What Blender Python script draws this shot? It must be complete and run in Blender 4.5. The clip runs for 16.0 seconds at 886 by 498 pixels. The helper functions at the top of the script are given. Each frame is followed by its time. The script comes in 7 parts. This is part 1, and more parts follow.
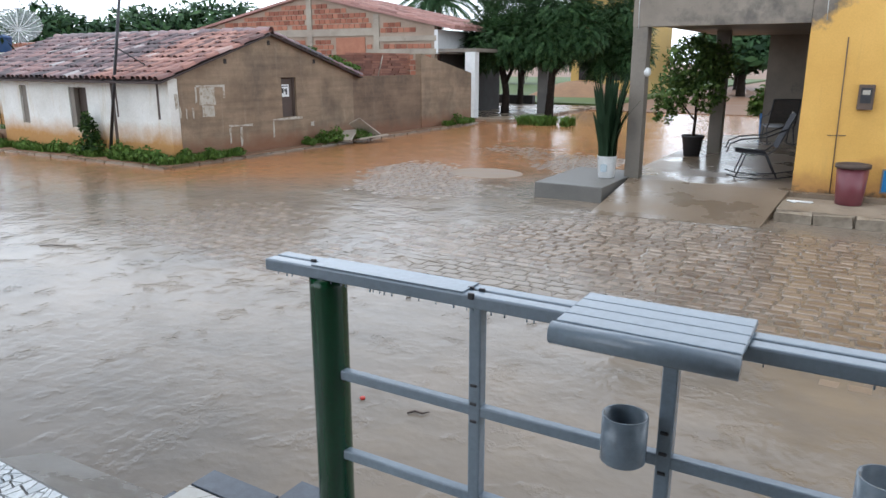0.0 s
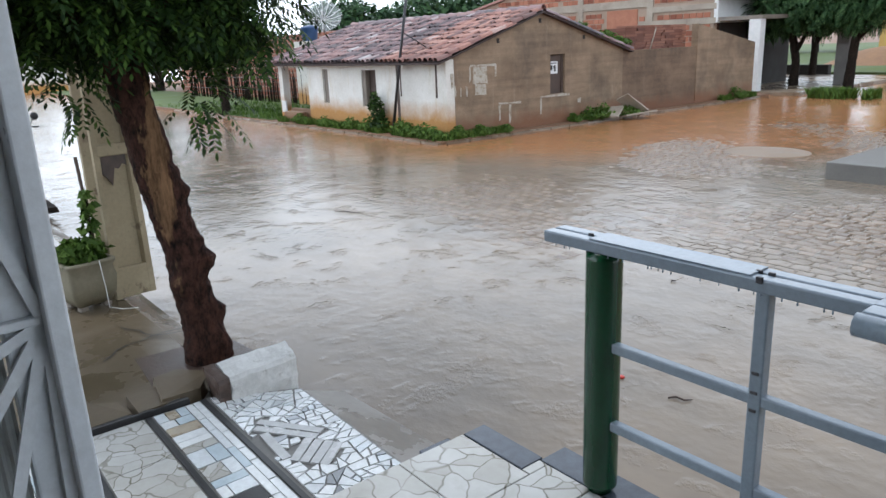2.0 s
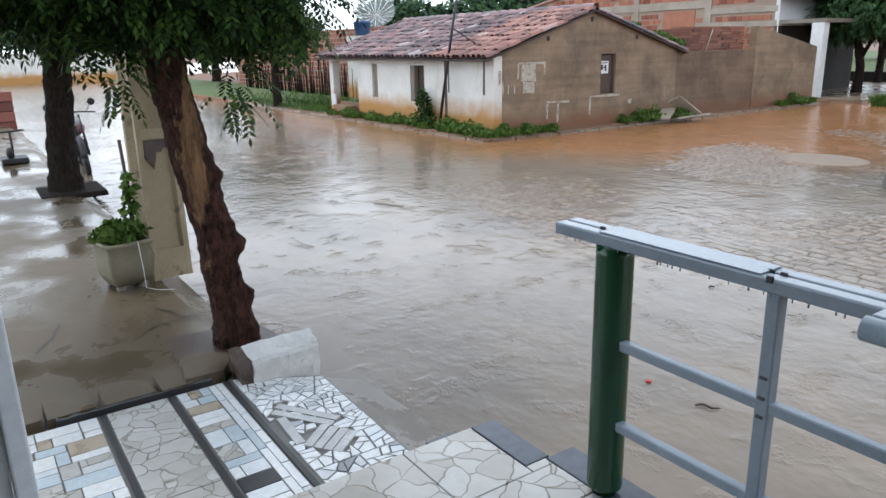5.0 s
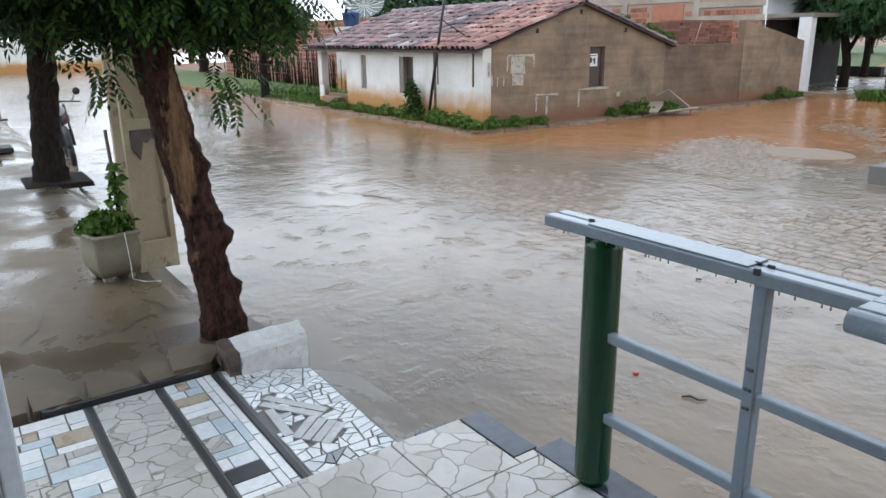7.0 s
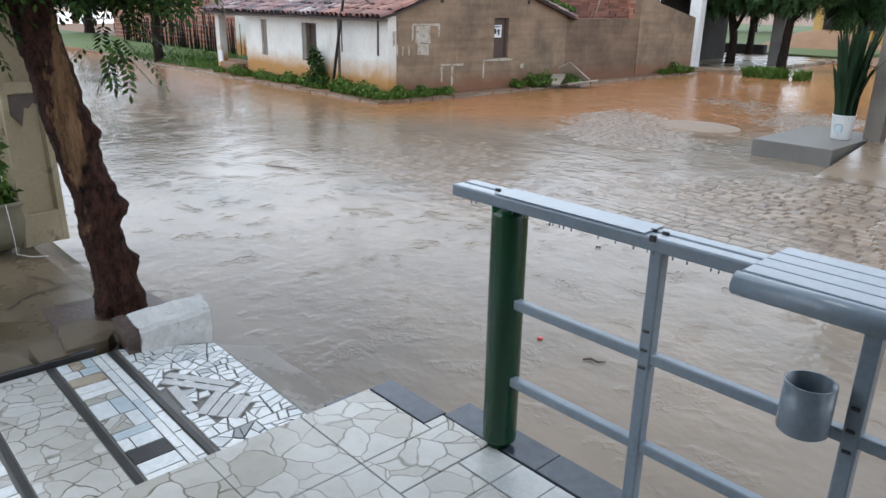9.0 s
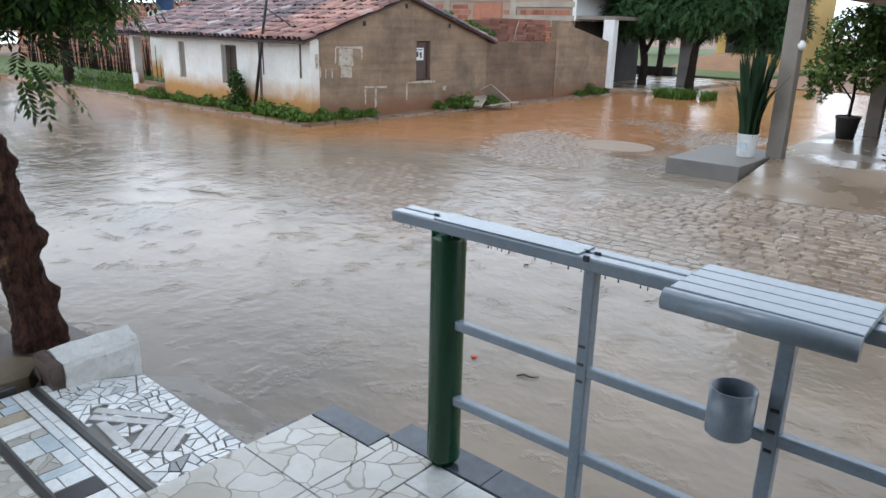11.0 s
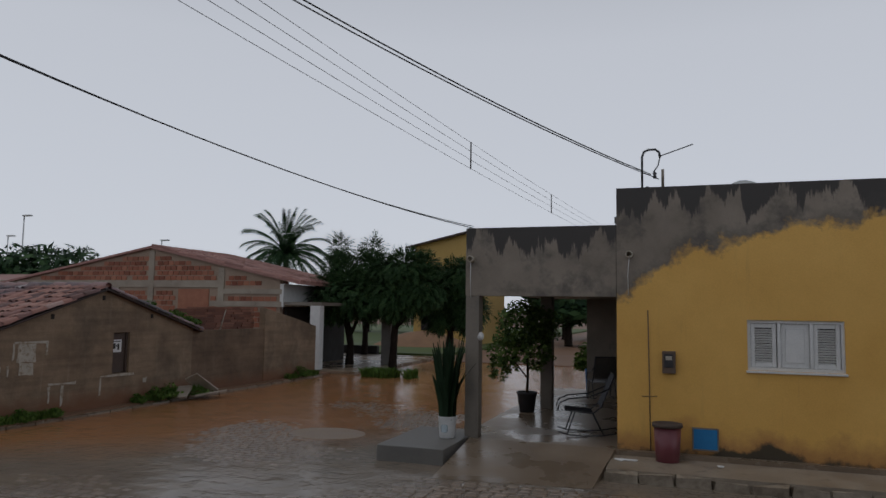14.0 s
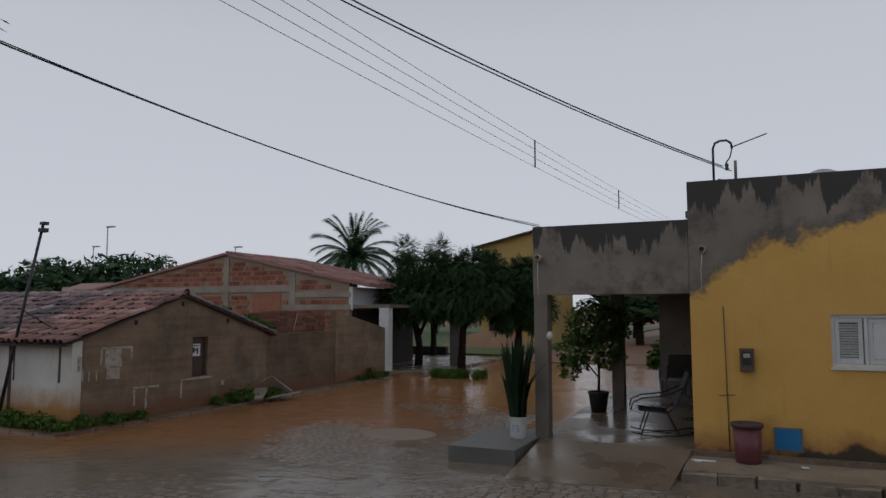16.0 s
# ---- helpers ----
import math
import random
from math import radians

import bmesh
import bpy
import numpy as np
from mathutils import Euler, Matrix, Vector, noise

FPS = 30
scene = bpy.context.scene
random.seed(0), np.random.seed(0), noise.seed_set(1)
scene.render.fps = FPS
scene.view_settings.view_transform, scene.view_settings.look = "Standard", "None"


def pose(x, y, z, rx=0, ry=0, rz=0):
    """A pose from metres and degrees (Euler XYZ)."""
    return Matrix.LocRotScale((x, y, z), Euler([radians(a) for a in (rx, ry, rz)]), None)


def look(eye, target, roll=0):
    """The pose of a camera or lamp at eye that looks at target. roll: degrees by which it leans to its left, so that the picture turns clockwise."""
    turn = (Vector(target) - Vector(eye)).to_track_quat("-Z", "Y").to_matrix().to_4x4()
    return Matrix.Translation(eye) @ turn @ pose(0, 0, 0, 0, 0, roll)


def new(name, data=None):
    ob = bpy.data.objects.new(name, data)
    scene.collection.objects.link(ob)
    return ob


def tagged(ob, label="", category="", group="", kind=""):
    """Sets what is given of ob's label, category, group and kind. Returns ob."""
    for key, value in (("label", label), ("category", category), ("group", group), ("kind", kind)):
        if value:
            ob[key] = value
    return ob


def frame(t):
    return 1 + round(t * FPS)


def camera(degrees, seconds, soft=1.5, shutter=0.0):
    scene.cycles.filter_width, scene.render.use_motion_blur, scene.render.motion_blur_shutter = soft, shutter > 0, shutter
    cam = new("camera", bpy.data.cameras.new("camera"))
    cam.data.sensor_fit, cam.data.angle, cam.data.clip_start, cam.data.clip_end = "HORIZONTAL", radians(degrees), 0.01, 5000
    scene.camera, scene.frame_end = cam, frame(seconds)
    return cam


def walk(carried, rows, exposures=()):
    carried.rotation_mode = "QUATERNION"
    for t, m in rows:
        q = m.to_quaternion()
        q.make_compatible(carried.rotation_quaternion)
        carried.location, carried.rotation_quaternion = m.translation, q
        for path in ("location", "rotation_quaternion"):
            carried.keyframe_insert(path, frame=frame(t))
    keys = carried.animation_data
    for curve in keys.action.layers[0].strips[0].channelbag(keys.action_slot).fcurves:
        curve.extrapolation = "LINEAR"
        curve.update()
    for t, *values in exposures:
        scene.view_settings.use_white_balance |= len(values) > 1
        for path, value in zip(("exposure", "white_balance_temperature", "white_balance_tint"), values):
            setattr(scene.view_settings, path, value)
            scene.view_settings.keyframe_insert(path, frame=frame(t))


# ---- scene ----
cam = camera(63.5, 16.0)
PATH = [
    (0, look((-0.091, -0.021, 1.993), (-1.089, 1.637, 1.489), 0.0)),
    (0.5, look((-0.08, -0.052, 2.007), (-1.123, 1.584, 1.52), 0.2)),
    (1, look((-0.103, -0.047, 2.004), (-1.223, 1.537, 1.518), -0.1)),
    (1.5, look((-0.094, -0.084, 2.001), (-1.353, 1.371, 1.454), -1.6)),
    (2, look((-0.098, -0.1, 1.998), (-1.617, 1.08, 1.448), -2.5)),
    (2.5, look((-0.058, -0.087, 1.987), (-1.677, 0.968, 1.471), -2.7)),
    (3, look((-0.042, -0.069, 1.981), (-1.677, 0.957, 1.457), -2.3)),
    (3.5, look((-0.051, -0.033, 1.979), (-1.721, 0.978, 1.545), -3.7)),
    (4, look((-0.04, -0.016, 1.964), (-1.686, 1.022, 1.502), -2.2)),
    (4.2, look((-0.052, 0.0, 1.961), (-1.673, 1.056, 1.455), -2.0)),
    (6.3, look((-0.054, 0.005, 1.955), (-1.633, 1.088, 1.378), -0.6)),
    (6.5, look((-0.056, 0.003, 1.955), (-1.628, 1.096, 1.376), -0.6)),
    (7, look((-0.055, 0.003, 1.955), (-1.626, 1.101, 1.383), -0.8)),
    (7.5, look((-0.056, 0.001, 1.954), (-1.62, 1.103, 1.37), -0.6)),
    (8, look((-0.055, 0.002, 1.954), (-1.61, 1.118, 1.373), -0.3)),
    (8.5, look((-0.052, 0.006, 1.946), (-1.537, 1.193, 1.325), 0.8)),
    (9, look((-0.053, -0.006, 1.954), (-1.442, 1.279, 1.305), 1.0)),
    (9.2, look((-0.06, -0.004, 1.955), (-1.417, 1.315, 1.307), 1.3)),
    (11.3, look((-0.046, -0.077, 1.984), (-1.276, 1.400, 1.433), 0.8)),
    (11.5, look((-0.068, -0.018, 1.984), (-1.318, 1.481, 1.548), -0.0)),
    (12, look((0.014, -0.119, 2.091), (-1.241, 1.421, 1.864), 0.3)),
    (12.5, look((0.051, -0.125, 2.173), (-1.146, 1.476, 2.110), 1.4)),
    (13, look((0.126, -0.122, 2.208), (-0.857, 1.619, 2.269), 0.3)),
    (13.5, look((0.073, -0.125, 2.263), (-0.627, 1.743, 2.405), 0.9)),
    (14, look((0.022, -0.136, 2.278), (-0.628, 1.748, 2.447), 0.9)),
    (14.5, look((0.031, -0.105, 2.294), (-0.64, 1.768, 2.494), 0.4)),
    (15, look((0.006, -0.151, 2.311), (-0.7, 1.71, 2.504), 0.2)),
    (15.5, look((0.016, -0.143, 2.298), (-0.762, 1.69, 2.487), 0.5)),
    (16, look((0.018, -0.135, 2.278), (-0.803, 1.681, 2.447), -0.1)),
]
EXPO = [(0, 0.95, 6130, 8.5), (11.5, 0.95, 6080, 8), (12.0, 0.46, 5950, 7), (12.5, -0.08, 6080, 8.5), (13.0, -0.72, 6480, 12), (13.5, -1.03, 6420, 12), (14.0, -1.14, 6420, 12), (16.0, -1.16, 6420, 12)]
walk(cam, PATH, EXPO)

# ---- light ----
world = bpy.data.worlds.new("overcast")
scene.world = world
world.use_nodes = True
wn = world.node_tree.nodes
wl = world.node_tree.links
sky = wn.new("ShaderNodeTexSky")
sky.sky_type, sky.sun_disc = "NISHITA", False
sky.sun_elevation, sky.sun_rotation = radians(72), radians(225)
sky_bg = wn["Background"]
sky_bg.inputs["Strength"].default_value = 0.10
wl.new(sky.outputs[0], sky_bg.inputs["Color"])
cloud = wn.new("ShaderNodeBackground")
w_co = wn.new("ShaderNodeTexCoord")
w_sep = wn.new("ShaderNodeSeparateXYZ")
w_ramp = wn.new("ShaderNodeValToRGB")
wl.new(w_co.outputs["Generated"], w_sep.inputs[0])
wl.new(w_sep.outputs["Z"], w_ramp.inputs[0])
w_ramp.color_ramp.elements[0].position, w_ramp.color_ramp.elements[0].color = 0.0, (1.36, 1.44, 1.55, 1)
w_ramp.color_ramp.elements[1].position, w_ramp.color_ramp.elements[1].color = 0.8, (0.46, 0.50, 0.56, 1)
w_mid = w_ramp.color_ramp.elements.new(0.35)
w_mid.color = (1.22, 1.285, 1.38, 1)
wl.new(w_ramp.outputs[0], cloud.inputs["Color"])
cloud.inputs["Strength"].default_value = 1.0
w_mix = wn.new("ShaderNodeMixShader")
w_mix.inputs[0].default_value = 0.9
wl.new(sky_bg.outputs[0], w_mix.inputs[1])
wl.new(cloud.outputs[0], w_mix.inputs[2])
wl.new(w_mix.outputs[0], wn["World Output"].inputs["Surface"])
sun = new("sun", bpy.data.lights.new("sun", "SUN"))
sun.data.energy, sun.data.angle, sun.data.color = 0.75, radians(25), (1, 0.98, 0.95)
sun.matrix_world = look((0, 0, 30), (7, 7, 0))


# ---- materials ----
def nodes_of(name):
    m = bpy.data.materials.new(name)
    m.use_nodes = True
    return m, m.node_tree.nodes, m.node_tree.links, m.node_tree.nodes["Principled BSDF"]


def noise_node(n, l, co, scale, detail=5, rough=0.6, stretch=None):
    if stretch:
        mp = n.new("ShaderNodeMapping")
        mp.inputs["Scale"].default_value = stretch
        l.new(co, mp.inputs["Vector"])
        co = mp.outputs[0]
    t = n.new("ShaderNodeTexNoise")
    t.inputs["Scale"].default_value, t.inputs["Detail"].default_value, t.inputs["Roughness"].default_value = scale, detail, rough
    l.new(co, t.inputs["Vector"])
    return t.outputs["Fac"]


def ramp_node(n, l, fac, stops):
    r = n.new("ShaderNodeValToRGB")
    e = r.color_ramp.elements
    while len(e) < len(stops):
        e.new(0.5)
    for k, (p, c) in enumerate(stops):
        e[k].position, e[k].color = p, (*c, 1) if len(c) == 3 else c
    l.new(fac, r.inputs[0])
    return r.outputs[0]


def mix_node(n, l, fac, a, b, mode="MIX"):
    m = n.new("ShaderNodeMix")
    m.data_type, m.blend_type = "RGBA", mode
    for sock, val in ((m.inputs[0], fac), (m.inputs[6], a), (m.inputs[7], b)):
        if isinstance(val, (int, float)):
            sock.default_value = val
        elif isinstance(val, tuple):
            sock.default_value = (*val, 1) if len(val) == 3 else val
        else:
            l.new(val, sock)
    return m.outputs[2]


def math_node(n, l, op, a, b=0.0, clamp=False):
    m = n.new("ShaderNodeMath")
    m.operation, m.use_clamp = op, clamp
    for sock, val in ((m.inputs[0], a), (m.inputs[1], b)):
        if isinstance(val, (int, float)):
            sock.default_value = val
        else:
            l.new(val, sock)
    return m.outputs[0]


def bump_node(n, l, bs, height, strength=0.3, distance=0.01, before=None):
    b = n.new("ShaderNodeBump")
    b.inputs["Strength"].default_value, b.inputs["Distance"].default_value = strength, distance
    l.new(height, b.inputs["Height"])
    if before:
        l.new(before, b.inputs["Normal"])
    l.new(b.outputs[0], bs.inputs["Normal"])
    return b.outputs[0]


def surface(name, c1, c2, rough=0.6, scale=3.0, fine=40.0, bump=0.25, metal=0.0, dirt=None, dirt_at=0.6, vary=0.0, depth=0.006):
    """A worn surface: two colours in broad patches, fine grain, some dirt, relief."""
    m, n, l, bs = nodes_of(name)
    co = n.new("ShaderNodeNewGeometry").outputs["Position"]
    broad = noise_node(n, l, co, scale)
    grain = noise_node(n, l, co, fine, 4, 0.7)
    col = ramp_node(n, l, broad, [(0.3, c1), (0.7, c2)])
    col = mix_node(n, l, 0.45, col, ramp_node(n, l, grain, [(0.25, (0.55, 0.55, 0.55)), (0.75, (1.0, 1.0, 1.0))]), "MULTIPLY")
    if dirt:
        spots = noise_node(n, l, co, scale * 1.7, 7, 0.7)
        col = mix_node(n, l, ramp_node(n, l, spots, [(dirt_at, (0, 0, 0)), (dirt_at + 0.12, (1, 1, 1))]), col, dirt)
    if vary:
        rnd = n.new("ShaderNodeObjectInfo").outputs["Random"]
        col = mix_node(n, l, vary, col, ramp_node(n, l, rnd, [(0.0, (0.35, 0.35, 0.35)), (0.5, (0.8, 0.75, 0.7)), (1.0, (1.25, 1.2, 1.15))]), "MULTIPLY")
    l.new(col, bs.inputs["Base Color"])
    l.new(ramp_node(n, l, broad, [(0.3, (rough * 0.8,) * 3), (0.7, (min(1, rough * 1.2),) * 3)]), bs.inputs["Roughness"])
    bs.inputs["Metallic"].default_value = metal
    if bump:
        bump_node(n, l, bs, grain, bump, depth)
    return m


def island_surface(name, stops, rough=0.6, fine=60.0, bump=0.2):
    """Pieces that differ one from another, joined or single."""
    m, n, l, bs = nodes_of(name)
    g = n.new("ShaderNodeNewGeometry")
    co = g.outputs["Position"]
    rnd = math_node(n, l, "FRACT", math_node(n, l, "ADD", g.outputs["Random Per Island"], n.new("ShaderNodeObjectInfo").outputs["Random"]))
    col = ramp_node(n, l, rnd, stops)
    grain = noise_node(n, l, co, fine, 4, 0.7)
    col = mix_node(n, l, 0.5, col, ramp_node(n, l, grain, [(0.25, (0.5, 0.5, 0.5)), (0.75, (1, 1, 1))]), "MULTIPLY")
    l.new(col, bs.inputs["Base Color"])
    bs.inputs["Roughness"].default_value = rough
    bump_node(n, l, bs, grain, bump, 0.006)
    return m


def water_material():
    m, n, l, bs = nodes_of("muddy_water")
    g = n.new("ShaderNodeNewGeometry")
    co = g.outputs["Position"]
    sep = n.new("ShaderNodeSeparateXYZ")
    l.new(co, sep.inputs[0])
    X, Y = sep.outputs["X"], sep.outputs["Y"]
    broad = noise_node(n, l, co, 0.35, 4)
    streak = noise_node(n, l, co, 1.3, 6, 0.65, (0.7, 1.3, 1))
    col = ramp_node(n, l, broad, [(0.3, (0.165, 0.144, 0.121)), (0.55, (0.208, 0.171, 0.133)), (0.75, (0.158, 0.139, 0.118))])
    col = mix_node(n, l, 0.6, col, ramp_node(n, l, streak, [(0.35, (0.72, 0.71, 0.70)), (0.62, (1.1, 1.05, 1.0))]), "MULTIPLY")
    # red mud washed along the far kerbs
    edge = math_node(n, l, "ADD", Y, math_node(n, l, "MULTIPLY", noise_node(n, l, co, 0.8, 4), 2.0))
    edge = math_node(n, l, "SUBTRACT", edge, math_node(n, l, "MULTIPLY", math_node(n, l, "MAXIMUM", math_node(n, l, "ADD", X, 10.9), 0.0), 0.75))
    red1 = ramp_node(n, l, math_node(n, l, "MULTIPLY", edge, 0.1), [(0.74, (0, 0, 0)), (1.0, (1, 1, 1))])
    col = mix_node(n, l, red1, col, (0.30, 0.142, 0.062))
    # cobbles just below the surface wrinkle it and darken the joints
    warp = n.new("ShaderNodeVectorMath")
    warp.operation = "MULTIPLY_ADD"
    wn1 = n.new("ShaderNodeTexNoise")
    wn1.inputs["Scale"].default_value = 3.2
    l.new(co, wn1.inputs["Vector"])
    l.new(wn1.outputs["Color"], warp.inputs[0])
    warp.inputs[1].default_value = (0.22, 0.22, 0)
    l.new(co, warp.inputs[2])
    cell = n.new("ShaderNodeTexBrick")
    cell.inputs["Scale"].default_value = 1.0
    cell.inputs["Brick Width"].default_value, cell.inputs["Row Height"].default_value = 0.19, 0.14
    cell.inputs["Mortar Size"].default_value, cell.inputs["Mortar Smooth"].default_value = 0.02, 0.9
    l.new(warp.outputs[0], cell.inputs["Vector"])
    joint = cell.outputs["Fac"]
    where = math_node(n, l, "ADD", noise_node(n, l, co, 0.55, 5, 0.6), math_node(n, l, "MULTIPLY", math_node(n, l, "ADD", X, 5.0), 0.025))
    where = math_node(n, l, "SUBTRACT", where, math_node(n, l, "MULTIPLY", math_node(n, l, "MAXIMUM", math_node(n, l, "SUBTRACT", 5.6, Y), 0.0), 0.34))
    where = ramp_node(n, l, where, [(0.46, (0, 0, 0)), (0.62, (1, 1, 1))])
    joint = math_node(n, l, "MULTIPLY", joint, where)
    col = mix_node(n, l, math_node(n, l, "MULTIPLY", joint, 0.5), col, (0.10, 0.074, 0.056))
    l.new(col, bs.inputs["Base Color"])
    l.new(ramp_node(n, l, math_node(n, l, "MAXIMUM", where, red1), [(0.0, (0.13, 0.13, 0.13)), (1.0, (0.19, 0.19, 0.19))]), bs.inputs["Roughness"])
    bs.inputs["IOR"].default_value = 1.33
    bs.inputs["Specular IOR Level"].default_value = 0.40
    calm = ramp_node(n, l, noise_node(n, l, co, 0.6, 5, 0.65), [(0.40, (0.14, 0.14, 0.14)), (0.60, (1, 1, 1))])
    big = noise_node(n, l, co, 1.9, 4, 0.55)
    small = noise_node(n, l, co, 7.0, 4, 0.6)
    wisp = math_node(n, l, "ABSOLUTE", math_node(n, l, "SUBTRACT", noise_node(n, l, co, 1.8, 6, 0.62), 0.5))
    wisp = math_node(n, l, "SUBTRACT", 1.0, math_node(n, l, "MULTIPLY", wisp, 16.0), True)
    wisp = math_node(n, l, "MULTIPLY", wisp, ramp_node(n, l, noise_node(n, l, co, 2.6, 3), [(0.52, (0, 0, 0)), (0.62, (1, 1, 1))]))
    h = math_node(n, l, "ADD", math_node(n, l, "MULTIPLY", big, 0.34), math_node(n, l, "MULTIPLY", small, 0.52))
    h = math_node(n, l, "ADD", math_node(n, l, "MULTIPLY", h, calm), math_node(n, l, "MULTIPLY", wisp, 0.24))
    h = math_node(n, l, "SUBTRACT", h, math_node(n, l, "MULTIPLY", joint, 0.30))
    bump_node(n, l, bs, h, 0.6, 0.03)
    return m


def stained_wall():
    """Yellow paint below, bare cement above with a ragged border, wet runs from the top, splashes at the foot."""
    m, n, l, bs = nodes_of("yellow_wall_paint")
    co = n.new("ShaderNodeNewGeometry").outputs["Position"]
    sep = n.new("ShaderNodeSeparateXYZ")
    l.new(co, sep.inputs[0])
    X, Z = sep.outputs["X"], sep.outputs["Z"]
    broad, grain = noise_node(n, l, co, 1.2, 6), noise_node(n, l, co, 45, 5, 0.7)
    paint = ramp_node(n, l, broad, [(0.3, (0.68, 0.385, 0.085)), (0.7, (0.78, 0.465, 0.12))])
    runs = noise_node(n, l, co, 3.0, 6, 0.7, (3.0, 1, 0.25))
    paint = mix_node(n, l, ramp_node(n, l, runs, [(0.58, (0, 0, 0)), (0.76, (0.22, 0.22, 0.22))]), paint, (0.36, 0.22, 0.08))
    foot = math_node(n, l, "ADD", Z, math_node(n, l, "MULTIPLY", noise_node(n, l, co, 1.1, 7, 0.65), 1.3))
    paint = mix_node(n, l, ramp_node(n, l, math_node(n, l, "MULTIPLY", foot, 0.5), [(0.49, (0.9, 0.9, 0.9)), (0.68, (0, 0, 0))]), paint, (0.40, 0.19, 0.06))
    paint = mix_node(n, l, ramp_node(n, l, math_node(n, l, "MULTIPLY", foot, 0.5), [(0.45, (1, 1, 1)), (0.50, (0, 0, 0))]), paint, (0.06, 0.045, 0.025))
    cement = ramp_node(n, l, broad, [(0.3, (0.195, 0.162, 0.128)), (0.7, (0.30, 0.256, 0.208))])
    mould = noise_node(n, l, co, 1.7, 7, 0.68)
    cement = mix_node(n, l, ramp_node(n, l, mould, [(0.50, (0, 0, 0)), (0.64, (0.75, 0.75, 0.75))]), cement, (0.085, 0.076, 0.066))
    wet_edge = noise_node(n, l, co, 2.6, 7, 0.68, (0.85, 1, 0.10))
    top = math_node(n, l, "SUBTRACT", Z, math_node(n, l, "MULTIPLY", math_node(n, l, "GREATER_THAN", X, -1.055), 0.55))
    wet = math_node(n, l, "ADD", top, math_node(n, l, "MULTIPLY", wet_edge, 2.6))
    cement = mix_node(n, l, ramp_node(n, l, math_node(n, l, "MULTIPLY", wet, 0.2), [(0.915, (0, 0, 0)), (0.928, (1, 1, 1))]), cement, (0.05, 0.045, 0.042))
    # the ragged border climbs to the right
    ragged = math_node(n, l, "MULTIPLY", noise_node(n, l, co, 1.6, 9, 0.72), 1.1)
    slope = math_node(n, l, "ADD", math_node(n, l, "MULTIPLY", X, 0.75), 3.25)
    lim = math_node(n, l, "MINIMUM", slope, math_node(n, l, "ADD", math_node(n, l, "MULTIPLY", X, 0.2), 3.25))
    d = math_node(n, l, "SUBTRACT", math_node(n, l, "ADD", Z, ragged), math_node(n, l, "ADD", lim, 0.5))
    mask = ramp_node(n, l, math_node(n, l, "ADD", math_node(n, l, "MULTIPLY", d, 0.5), 0.5), [(0.47, (0, 0, 0)), (0.55, (1, 1, 1))])
    rim = ramp_node(n, l, math_node(n, l, "ADD", math_node(n, l, "MULTIPLY", d, 0.5), 0.5), [(0.50, (0.9, 0.9, 0.9)), (0.66, (0, 0, 0))])
    cement = mix_node(n, l, math_node(n, l, "MULTIPLY", rim, ramp_node(n, l, noise_node(n, l, co, 2.2, 6, 0.7), [(0.40, (0.1, 0.1, 0.1)), (0.56, (1, 1, 1))])), cement, (0.075, 0.068, 0.06))
    left = math_node(n, l, "LESS_THAN", X, -1.052)
    mask = math_node(n, l, "MAXIMUM", mask, left)
    col = mix_node(n, l, mask, paint, cement)
    col = mix_node(n, l, 0.35, col, ramp_node(n, l, grain, [(0.25, (0.6, 0.6, 0.6)), (0.75, (1, 1, 1))]), "MULTIPLY")
    l.new(col, bs.inputs["Base Color"])
    bs.inputs["Roughness"].default_value = 0.65
    bump_node(n, l, bs, grain, 0.3, 0.006)
    return m


